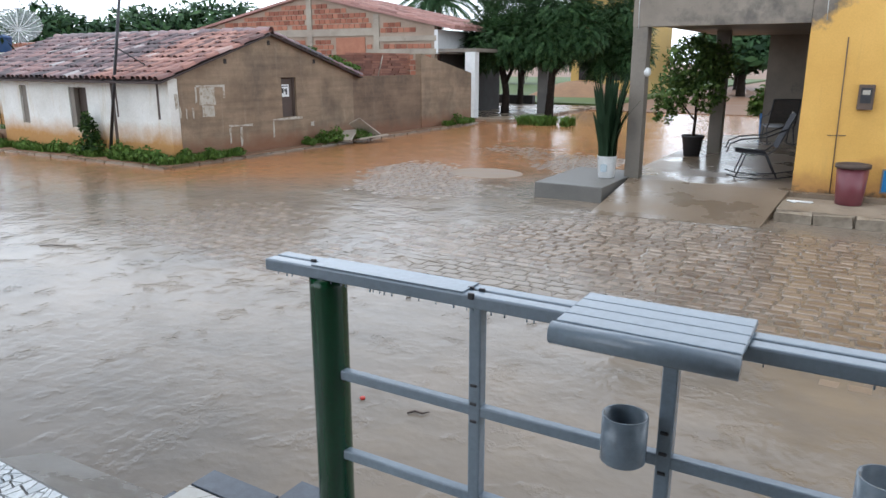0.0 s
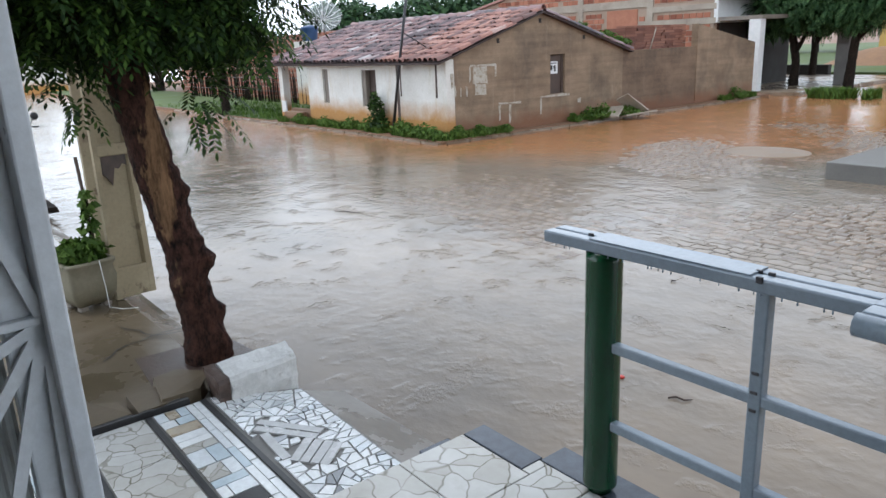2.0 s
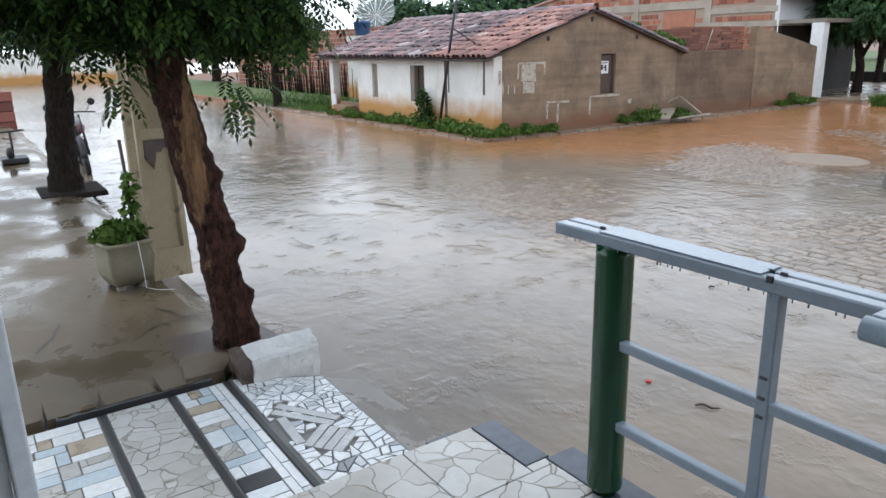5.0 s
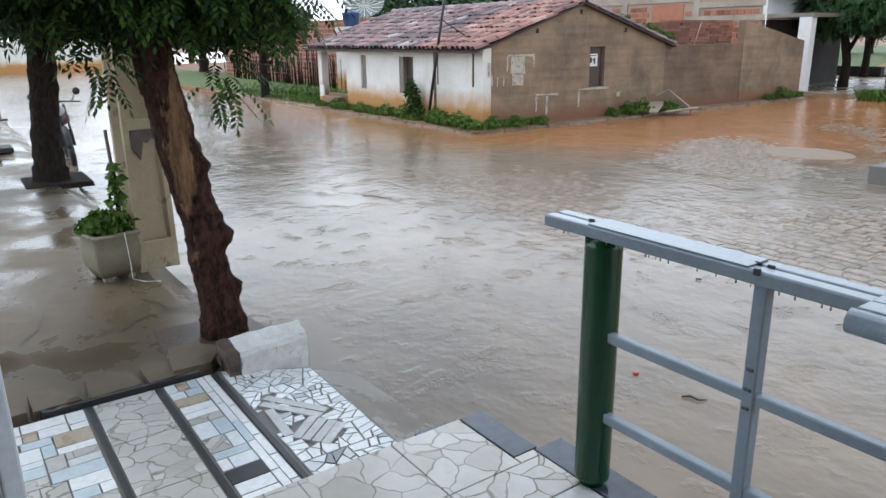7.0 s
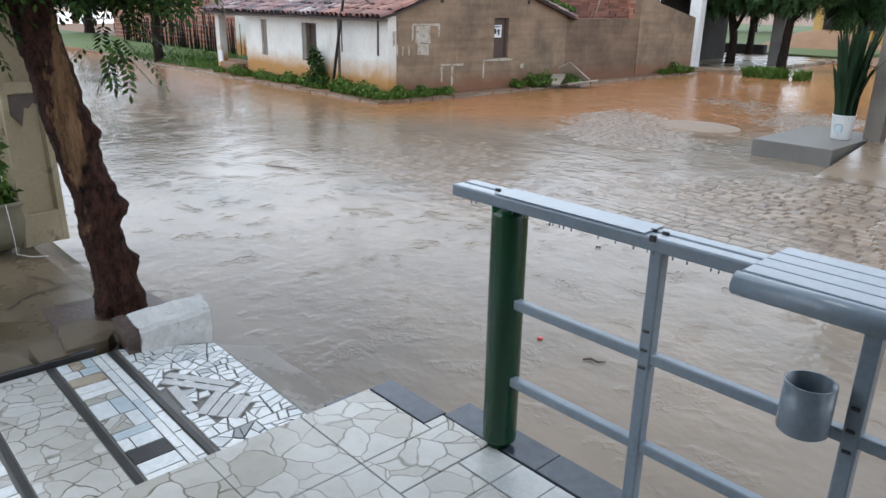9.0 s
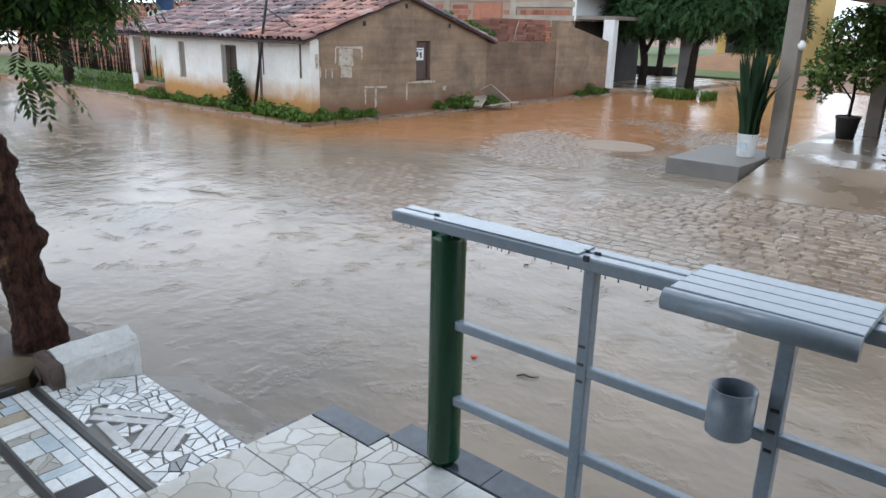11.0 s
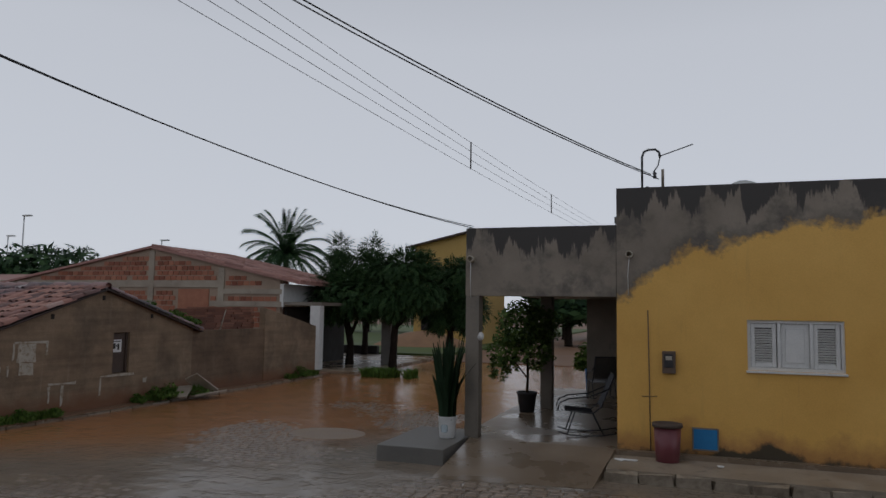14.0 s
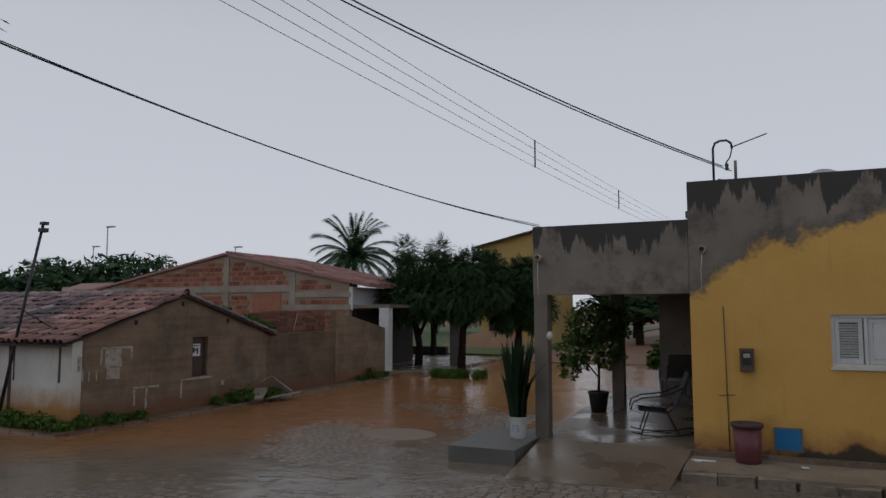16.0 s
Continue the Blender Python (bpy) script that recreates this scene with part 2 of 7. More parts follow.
def house_wall(name, base1, base2, foot_col, foot_z, patch, mould=None, fade=0.32):
    """Old plaster with a mud-splashed foot, pale patches and runs."""
    m, n, l, bs = nodes_of(name)
    co = n.new("ShaderNodeNewGeometry").outputs["Position"]
    sep = n.new("ShaderNodeSeparateXYZ")
    l.new(co, sep.inputs[0])
    broad, grain = noise_node(n, l, co, 1.4, 7, 0.65), noise_node(n, l, co, 30, 5, 0.7)
    col = ramp_node(n, l, broad, [(0.32, base1), (0.68, base2)])
    runs = noise_node(n, l, co, 2.4, 6, 0.7, (2.5, 2.5, 0.25))
    col = mix_node(n, l, ramp_node(n, l, runs, [(0.55, (0, 0, 0)), (0.7, (0.6, 0.6, 0.6))]), col, patch)
    if mould:
        dark = noise_node(n, l, co, 0.9, 8, 0.72, (1, 1, 0.8))
        col = mix_node(n, l, ramp_node(n, l, dark, [(0.47, (0, 0, 0)), (0.66, (0.7, 0.7, 0.7))]), col, mould)
    foot = math_node(n, l, "ADD", sep.outputs["Z"], math_node(n, l, "MULTIPLY", noise_node(n, l, co, 2.6, 6), 0.5))
    courses = noise_node(n, l, co, 1.6, 5, 0.65, (0.35, 0.35, 5.0))
    col = mix_node(n, l, 0.55, col, ramp_node(n, l, courses, [(0.35, (0.62, 0.60, 0.58)), (0.6, (1.08, 1.06, 1.04))]), "MULTIPLY") if mould else col
    col = mix_node(n, l, ramp_node(n, l, math_node(n, l, "MULTIPLY", foot, 0.5), [((foot_z + 0.2) * 0.5, (1, 1, 1)), ((foot_z + 0.2 + fade) * 0.5, (0, 0, 0))]), col, foot_col)
    col = mix_node(n, l, 0.45, col, ramp_node(n, l, grain, [(0.25, (0.55, 0.55, 0.55)), (0.75, (1, 1, 1))]), "MULTIPLY")
    l.new(col, bs.inputs["Base Color"])
    bs.inputs["Roughness"].default_value = 0.8
    bump_node(n, l, bs, math_node(n, l, "ADD", grain, broad), 0.4, 0.012)
    return m


def brick_material(name, turn):
    m, n, l, bs = nodes_of(name)
    co = n.new("ShaderNodeNewGeometry").outputs["Position"]
    mp = n.new("ShaderNodeMapping")
    mp.inputs["Rotation"].default_value = turn
    l.new(co, mp.inputs["Vector"])
    b = n.new("ShaderNodeTexBrick")
    b.inputs["Scale"].default_value = 1.0
    b.inputs["Brick Width"].default_value, b.inputs["Row Height"].default_value = 0.27, 0.19
    b.inputs["Mortar Size"].default_value, b.inputs["Mortar Smooth"].default_value = 0.022, 0.3
    b.inputs["Color1"].default_value, b.inputs["Color2"].default_value = (0.17, 0.05, 0.03, 1), (0.34, 0.115, 0.065, 1)
    b.inputs["Mortar"].default_value = (0.36, 0.27, 0.21, 1)
    l.new(mp.outputs[0], b.inputs["Vector"])
    broad = noise_node(n, l, co, 0.8, 6, 0.7)
    col = mix_node(n, l, ramp_node(n, l, broad, [(0.50, (0, 0, 0)), (0.64, (0.6, 0.6, 0.6))]), b.outputs["Color"], (0.33, 0.14, 0.085))
    col = mix_node(n, l, 0.4, col, ramp_node(n, l, noise_node(n, l, co, 25, 4), [(0.25, (0.5, 0.5, 0.5)), (0.75, (1, 1, 1))]), "MULTIPLY")
    l.new(col, bs.inputs["Base Color"])
    bs.inputs["Roughness"].default_value = 0.85
    bump_node(n, l, bs, math_node(n, l, "SUBTRACT", 1.0, b.outputs["Fac"]), 0.6, 0.02)
    return m


def crazed_tile():
    """Ceramic floor tile printed with an irregular stone pattern and dark veins."""
    m, n, l, bs = nodes_of("crazy_stone_tile")
    co = n.new("ShaderNodeNewGeometry").outputs["Position"]
    warp = n.new("ShaderNodeTexNoise")
    warp.inputs["Scale"].default_value = 7
    l.new(co, warp.inputs["Vector"])
    vm = n.new("ShaderNodeVectorMath")
    vm.operation = "MULTIPLY_ADD"
    vm.inputs[1].default_value = (0.13, 0.13, 0.0)
    l.new(warp.outputs["Color"], vm.inputs[0])
    l.new(co, vm.inputs[2])
    v = n.new("ShaderNodeTexVoronoi")
    v.feature = "DISTANCE_TO_EDGE"
    v.inputs["Scale"].default_value = 9.5
    l.new(vm.outputs[0], v.inputs["Vector"])
    c = n.new("ShaderNodeTexVoronoi")
    c.inputs["Scale"].default_value = 9.5
    l.new(vm.outputs[0], c.inputs["Vector"])
    cell = n.new("ShaderNodeSeparateColor")
    l.new(c.outputs["Color"], cell.inputs[0])
    col = ramp_node(n, l, cell.outputs[0], [(0.0, (0.40, 0.39, 0.355)), (0.5, (0.47, 0.465, 0.44)), (1.0, (0.53, 0.53, 0.515))])
    col = mix_node(n, l, 0.5, col, ramp_node(n, l, noise_node(n, l, co, 9, 7, 0.75), [(0.3, (0.72, 0.70, 0.66)), (0.65, (1, 1, 1))]), "MULTIPLY")
    vein = ramp_node(n, l, v.outputs["Distance"], [(0.010, (1, 1, 1)), (0.034, (0, 0, 0))])
    fade = ramp_node(n, l, noise_node(n, l, co, 4, 4), [(0.35, (0.25, 0.25, 0.25)), (0.6, (1, 1, 1))])
    col = mix_node(n, l, math_node(n, l, "MULTIPLY", vein, fade), col, (0.15, 0.14, 0.105))
    col = mix_node(n, l, ramp_node(n, l, noise_node(n, l, co, 2.5, 7, 0.75), [(0.52, (0, 0, 0)), (0.72, (0.5, 0.5, 0.5))]), col, (0.27, 0.235, 0.185))
    l.new(col, bs.inputs["Base Color"])
    bs.inputs["Roughness"].default_value = 0.18
    return m


def wet_concrete(name, c1, c2, rough_dry=0.5, rough_wet=0.11, scale=0.9, gloss=0.5):
    m, n, l, bs = nodes_of(name)
    co = n.new("ShaderNodeNewGeometry").outputs["Position"]
    broad = noise_node(n, l, co, scale, 6, 0.6)
    grain = noise_node(n, l, co, 35, 5, 0.7)
    col = ramp_node(n, l, broad, [(0.35, c1), (0.65, c2)])
    col = mix_node(n, l, 0.5, col, ramp_node(n, l, grain, [(0.25, (0.6, 0.6, 0.6)), (0.75, (1, 1, 1))]), "MULTIPLY")
    l.new(col, bs.inputs["Base Color"])
    puddle = ramp_node(n, l, broad, [(0.42, (rough_wet,) * 3), (0.58, (rough_dry,) * 3)])
    l.new(puddle, bs.inputs["Roughness"])
    bs.inputs["Specular IOR Level"].default_value = gloss
    bump_node(n, l, bs, math_node(n, l, "MULTIPLY", grain, puddle), 0.25, 0.006)
    return m


def leaf_material(name, stops):
    m, n, l, bs = nodes_of(name)
    g = n.new("ShaderNodeNewGeometry")
    clump = noise_node(n, l, g.outputs["Position"], 1.6, 3)
    rnd = math_node(n, l, "ADD", math_node(n, l, "MULTIPLY", g.outputs["Random Per Island"], 0.6), math_node(n, l, "MULTIPLY", clump, 0.4))
    l.new(ramp_node(n, l, rnd, stops), bs.inputs["Base Color"])
    bs.inputs["Roughness"].default_value = 0.6
    bs.inputs["Specular IOR Level"].default_value = 0.15
    return m


def bark_material(name, c1, c2, pale=None, peel=None):
    m, n, l, bs = nodes_of(name)
    co = n.new("ShaderNodeNewGeometry").outputs["Position"]
    ridges = noise_node(n, l, co, 24, 8, 0.78, (1, 1, 0.45))
    broad = noise_node(n, l, co, 3.0, 5)
    col = ramp_node(n, l, ridges, [(0.38, c1), (0.62, c2)])
    if pale:
        spots = noise_node(n, l, co, 4.5, 4, 0.6, (1, 1, 0.35))
        col = mix_node(n, l, ramp_node(n, l, spots, [(0.55, (0, 0, 0)), (0.60, (0.85, 0.85, 0.85))]), col, pale)
    if peel:
        # a long strip where the bark has come off: (centre x, y, z), half height, half width
        at, tall, wide, raw = peel
        off = n.new("ShaderNodeVectorMath")
        off.operation = "SUBTRACT"
        l.new(co, off.inputs[0])
        off.inputs[1].default_value = at
        scl = n.new("ShaderNodeVectorMath")
        scl.operation = "DIVIDE"
        l.new(off.outputs[0], scl.inputs[0])
        scl.inputs[1].default_value = (wide, wide, tall)
        ln = n.new("ShaderNodeVectorMath")
        ln.operation = "LENGTH"
        l.new(scl.outputs[0], ln.inputs[0])
        rag = math_node(n, l, "ADD", ln.outputs["Value"], math_node(n, l, "MULTIPLY", noise_node(n, l, co, 9, 6, 0.7, (1, 1, 0.35)), 2.4))
        fibre = ramp_node(n, l, noise_node(n, l, co, 30, 6, 0.75, (1, 1, 0.12)), [(0.35, tuple(0.3 * v for v in raw)), (0.6, raw)])
        strip = math_node(n, l, "MULTIPLY", math_node(n, l, "SUBTRACT", 2.08, rag), 5.0, True)
        col = mix_node(n, l, strip, col, fibre)
    col = mix_node(n, l, 0.5, col, ramp_node(n, l, broad, [(0.3, (0.5, 0.5, 0.5)), (0.7, (1, 1, 1))]), "MULTIPLY")
    l.new(col, bs.inputs["Base Color"])
    bs.inputs["Roughness"].default_value = 0.85
    bs.inputs["Specular IOR Level"].default_value = 0.2
    bump_node(n, l, bs, ridges, 1.0, 0.06)
    return m


M_WATER = water_material()
M_EARTH = surface("wet_earth", (0.16, 0.085, 0.045), (0.24, 0.13, 0.07), 0.7, 0.4, 12)
M_FACADE = stained_wall()
M_BROWN = house_wall("brown_plaster", (0.20, 0.138, 0.088), (0.33, 0.240, 0.160), (0.22, 0.105, 0.055), 0.25, (0.36, 0.28, 0.20), (0.105, 0.077, 0.054))
M_BROWN_DARK = house_wall("damp_brown_plaster", (0.135, 0.088, 0.056), (0.225, 0.152, 0.098), (0.19, 0.09, 0.048), 0.2, (0.24, 0.17, 0.115), (0.07, 0.05, 0.036))
M_WHITE = house_wall("old_white_paint", (0.68, 0.66, 0.60), (0.82, 0.81, 0.77), (0.47, 0.24, 0.075), 0.45, (0.56, 0.45, 0.27), None, 0.42)
M_BRICK = brick_material("red_block_wall", (radians(90), 0, 0))
M_CEMENT = surface("bare_cement", (0.165, 0.142, 0.115), (0.26, 0.228, 0.19), 0.7, 1.5, 40, dirt=(0.13, 0.12, 0.11))
M_CEMENT_DARK = surface("damp_cement", (0.12, 0.115, 0.105), (0.19, 0.18, 0.165), 0.6, 1.5, 40)
M_ROOF = island_surface("clay_roof_tile", [(0.0, (0.07, 0.055, 0.062)), (0.25, (0.13, 0.090, 0.098)), (0.55, (0.21, 0.130, 0.135)), (0.80, (0.28, 0.155, 0.145)), (0.95, (0.34, 0.24, 0.235)), (1.0, (0.46, 0.43, 0.43))], 0.5, 40, 0.3)
M_ROOF_NEW = island_surface("fresh_clay_roof_tile", [(0.0, (0.13, 0.075, 0.07)), (0.25, (0.26, 0.13, 0.11)), (0.6, (0.38, 0.18, 0.14)), (0.9, (0.46, 0.25, 0.20)), (1.0, (0.50, 0.38, 0.35))], 0.5, 40, 0.3)
M_ROOF_RED = island_surface("red_roof_tile", [(0.0, (0.20, 0.085, 0.07)), (0.5, (0.33, 0.155, 0.125)), (1.0, (0.43, 0.24, 0.20))], 0.6, 25, 0.2)
M_STACK = island_surface("stacked_clay_tile", [(0.0, (0.12, 0.05, 0.036)), (0.5, (0.24, 0.095, 0.06)), (1.0, (0.33, 0.15, 0.10))], 0.7, 40, 0.3)
M_ROOF_FAR = surface("far_clay_roof", (0.30, 0.15, 0.125), (0.40, 0.22, 0.19), 0.6, 2.0, 8, 0.4)
M_PAVE = wet_concrete("wet_pavement", (0.085, 0.066, 0.040), (0.15, 0.115, 0.075), 0.55, 0.14, 0.9, 0.3)
M_SLAB = wet_concrete("wet_slab", (0.165, 0.122, 0.083), (0.25, 0.19, 0.135), 0.42, 0.2)
M_APRON = wet_concrete("wet_grey_apron", (0.20, 0.185, 0.165), (0.29, 0.27, 0.245), 0.45, 0.2, 2.5)
M_RAIL = surface("grey_rail_paint", (0.18, 0.225, 0.275), (0.235, 0.285, 0.335), 0.22, 5, 60, 0.05, dirt=(0.08, 0.10, 0.12), dirt_at=0.72)
M_GREEN = surface("green_gloss_paint", (0.003, 0.036, 0.013), (0.004, 0.05, 0.018), 0.2, 5, 60, 0.05)
M_TILE = crazed_tile()
M_SMALLTILE = surface("pale_small_tile", (0.44, 0.46, 0.46), (0.54, 0.55, 0.54), 0.16, 9, 60, 0.04, dirt=(0.34, 0.32, 0.28), dirt_at=0.62)
M_GRANITE = surface("dark_granite", (0.05, 0.06, 0.08), (0.075, 0.09, 0.115), 0.14, 30, 150, 0.05)
M_BLACK = surface("black_grout", (0.02, 0.02, 0.022), (0.035, 0.035, 0.036), 0.4, 8, 60, 0.2)
M_BARK = bark_material("neem_bark", (0.008, 0.004, 0.003), (0.115, 0.050, 0.034), None, ((-4.25, 1.12, 1.34), 0.62, 0.082, (0.36, 0.205, 0.105)))
M_BARK_DARK = bark_material("dark_bark", (0.010, 0.007, 0.005), (0.038, 0.026, 0.019))
M_LEAF = leaf_material("neem_leaf", [(0.2, (0.008, 0.020, 0.006)), (0.5, (0.021, 0.048, 0.010)), (0.8, (0.058, 0.105, 0.018))])
M_LEAF_DARK = leaf_material("dark_leaf", [(0.2, (0.012, 0.032, 0.014)), (0.55, (0.028, 0.066, 0.026)), (0.85, (0.065, 0.125, 0.045))])
M_LEAF_STREET = leaf_material("street_leaf", [(0.2, (0.017, 0.042, 0.018)), (0.55, (0.036, 0.080, 0.030)), (0.85, (0.085, 0.145, 0.050))])
M_LEAF_POT = leaf_material("pot_tree_leaf", [(0.2, (0.028, 0.056, 0.014)), (0.55, (0.065, 0.12, 0.026)), (0.85, (0.13, 0.19, 0.05))])
M_GRASS = leaf_material("grass_blade", [(0.2, (0.035, 0.07, 0.012)), (0.5, (0.07, 0.13, 0.022)), (0.85, (0.12, 0.19, 0.04))])
M_GRASSLAND = surface("grassland", (0.055, 0.095, 0.022), (0.105, 0.145, 0.035), 0.8, 0.5, 15)
M_WOOD = surface("weathered_wood", (0.09, 0.06, 0.045), (0.16, 0.11, 0.08), 0.7, 4, 30)
# near-black: shade of recesses and openings put into the colour; also the bench wall
M_DARK = surface("shade_and_dark_wall", (0.02, 0.018, 0.016), (0.035, 0.03, 0.027), 0.9, 2, 20)
M_WHITEPAINT = surface("white_paint", (0.66, 0.67, 0.66), (0.76, 0.76, 0.75), 0.4, 6, 50, 0.08, dirt=(0.45, 0.42, 0.36), dirt_at=0.68)
M_GATE = surface("pale_grey_gate_paint", (0.52, 0.56, 0.60), (0.60, 0.64, 0.67), 0.3, 4, 60, 0.06)
M_GATE_SHEET = surface("dull_gate_sheet", (0.30, 0.32, 0.31), (0.44, 0.46, 0.46), 0.45, 1.6, 60, 0.06, dirt=(0.20, 0.21, 0.2), dirt_at=0.62)
M_STEEL = surface("dark_steel", (0.04, 0.04, 0.045), (0.07, 0.07, 0.075), 0.4, 10, 60, 0.1, metal=0.6)
M_STONE = surface("whitewashed_stone", (0.55, 0.545, 0.52), (0.72, 0.715, 0.69), 0.75, 5, 35, 0.5, dirt=(0.27, 0.25, 0.22), dirt_at=0.6)
M_POLE = surface("stained_pole_concrete", (0.28, 0.225, 0.135), (0.42, 0.355, 0.235), 0.7, 2.2, 40, 0.3, dirt=(0.10, 0.065, 0.04), dirt_at=0.58)


# ---- mesh helpers ----
def to_mesh(name, verts, faces, material, smooth=False):
    me = bpy.data.meshes.new(name)
    me.from_pydata([tuple(v) for v in verts], [], faces)
    me.materials.append(material)
    if smooth:
        me.polygons.foreach_set("use_smooth", [True] * len(me.polygons))
    me.update()
    return me


def thing(name, me, label, category="", group="", kind="", at=None):
    ob = new(name, me)
    if at is not None:
        ob.matrix_world = at
    return tagged(ob, label, category, group, kind)


def part(name, me, parent, label="", at=None):
    ob = new(name, me)
    ob.parent = parent
    if at is not None:
        ob.matrix_basis = at
    return tagged(ob, label)


def empty(name, label, category, at=None, group="", kind=""):
    ob = new(name)
    if at is not None:
        ob.matrix_world = at
    return tagged(ob, label, category, group, kind)


def box_mesh(name, lo, hi, material, bevel=0.0, wob=0.0):
    bm = bmesh.new()
    bmesh.ops.create_cube(bm, size=1)
    for v in bm.verts:
        v.co = Vector([lo[k] if v.co[k] < 0 else hi[k] for k in range(3)])
        if wob:
            v.co += Vector([random.uniform(-wob, wob) for _ in range(3)])
    if bevel:
        bmesh.ops.bevel(bm, geom=bm.edges[:], offset=bevel, segments=2, affect="EDGES", profile=0.5)
    me = bpy.data.meshes.new(name)
    bm.to_mesh(me)
    bm.free()
    me.materials.append(material)
    return me


def add_box(V, F, lo, hi):
    k = len(V)
    V += [(x, y, z) for z in (lo[2], hi[2]) for y in (lo[1], hi[1]) for x in (lo[0], hi[0])]
    F += [[k + i for i in f] for f in ((0, 2, 3, 1), (4, 5, 7, 6), (0, 1, 5, 4), (1, 3, 7, 5), (3, 2, 6, 7), (2, 0, 4, 6))]


def tube(V, F, pts, radii, sides=8, caps=True):
    """A tube along points with a radius each."""
    k0 = len(V)
    ref = Vector((0, 0, 1))
    pts = [Vector(p) for p in pts]
    upright = abs((pts[-1] - pts[0]).normalized().z) > 0.8
    for i, p in enumerate(pts):
        d = (pts[min(i + 1, len(pts) - 1)] - pts[max(i - 1, 0)]).normalized()
        a = d.cross(Vector((0, 1, 0)) if upright else ref)
        a = a.normalized() if a.length > 1e-3 else Vector((1, 0, 0))
        b = d.cross(a).normalized()
        r = radii[i] if isinstance(radii, (list, tuple)) else radii
        for s in range(sides):
            w = 2 * math.pi * s / sides
            V.append(tuple(p + a * (r * math.cos(w)) + b * (r * math.sin(w))))
    for i in range(len(pts) - 1):
        for s in range(sides):
            q = k0 + i * sides
            F.append([q + s, q + (s + 1) % sides, q + sides + (s + 1) % sides, q + sides + s])
    if caps:
        F.append([k0 + s for s in range(sides)][::-1])
        F.append([k0 + (len(pts) - 1) * sides + s for s in range(sides)])


def tube_mesh(name, pts, radii, material, sides=8, smooth=True):
    V, F = [], []
    tube(V, F, pts, radii, sides)
    return to_mesh(name, V, F, material, smooth)


def lathe_mesh(name, profile, material, sides=24, smooth=True, square=False):
    """profile: (radius, z) rows from the bottom outside, over the rim, to the bottom inside."""
    V, F = [], []
    for r, z in profile:
        for s in range(sides):
            w = 2 * math.pi * s / sides
            f = 1.0
            if square:
                f = 1 / max(abs(math.cos(w)), abs(math.sin(w)))
                f = 1 + (f - 1) * 0.85
            V.append((r * f * math.cos(w), r * f * math.sin(w), z))
    for i in range(len(profile) - 1):
        for s in range(sides):
            q = i * sides
            F.append([q + s, q + (s + 1) % sides, q + sides + (s + 1) % sides, q + sides + s])
    F.append([s for s in range(sides)][::-1])
    F.append([(len(profile) - 1) * sides + s for s in range(sides)])
    return to_mesh(name, V, F, material, smooth)


def wall_with_openings(name, x0, x1, z0, z1, openings, thick, material, base=0.0):
    """A wall in x and z, its face at y = 0 and its body behind; openings (x0, z0, x1, z1) go through it."""
    xs = sorted({x0, x1, *[o[0] for o in openings], *[o[2] for o in openings]})
    zs = sorted({z0, z1, *[o[1] for o in openings], *[o[3] for o in openings]})
    V, F = [], []
    solid = {}
    for i in range(len(xs) - 1):
        for j in range(len(zs) - 1):
            cx, cz = (xs[i] + xs[i + 1]) / 2, (zs[j] + zs[j + 1]) / 2
            solid[i, j] = not any(o[0] < cx < o[2] and o[1] < cz < o[3] for o in openings)
    idx = {}

    def vert(i, j, y):
        if (i, j, y) not in idx:
            idx[i, j, y] = len(V)
            V.append((xs[i], y, zs[j]))
        return idx[i, j, y]

    for (i, j), on in solid.items():
        if not on:
            continue
        F.append([vert(i, j, 0), vert(i + 1, j, 0), vert(i + 1, j + 1, 0), vert(i, j + 1, 0)])
        F.append([vert(i, j, thick), vert(i, j + 1, thick), vert(i + 1, j + 1, thick), vert(i + 1, j, thick)])
        for di, dj, a, b in ((-1, 0, (i, j + 1), (i, j)), (1, 0, (i + 1, j), (i + 1, j + 1)), (0, -1, (i, j), (i + 1, j)), (0, 1, (i + 1, j + 1), (i, j + 1))):
            if not solid.get((i + di, j + dj), False):
                F.append([vert(*a, 0), vert(*a, thick), vert(*b, thick), vert(*b, 0)])
    return to_mesh(name, V, F, material)


# ---- ground, water, pavements ----
def sheet(name, x0, x1, y0, y1, z, material, nx=1, ny=1, wave=0.0):
    V, F = [], []
    for j in range(ny + 1):
        for i in range(nx + 1):
            x, y = x0 + (x1 - x0) * i / nx, y0 + (y1 - y0) * j / ny
            V.append((x, y, z + (wave * noise.noise((x * 0.7, y * 0.7, 0)) if wave else 0)))
    for j in range(ny):
        for i in range(nx):
            q = j * (nx + 1) + i
            F.append([q, q + 1, q + nx + 2, q + nx + 1])
    return to_mesh(name, V, F, material)


thing("ground", sheet("ground", -1200, 1200, -1200, 1200, -0.06, M_EARTH), "wet reddish earth running out to the horizon", "ground", kind="structure")
thing("water", sheet("water", -110, 60, -1.0, 60, 0.0, M_WATER), "shallow muddy flood water running over the street", "water", kind="structure")
M_GAP_SHADE = surface("gap_shade_deck", (0.035, 0.024, 0.022), (0.07, 0.045, 0.04), 0.8, 3, 20)
M_GROUT = surface("dark_grey_grout", (0.13, 0.125, 0.115), (0.21, 0.20, 0.185), 0.5, 5, 50, 0.2)


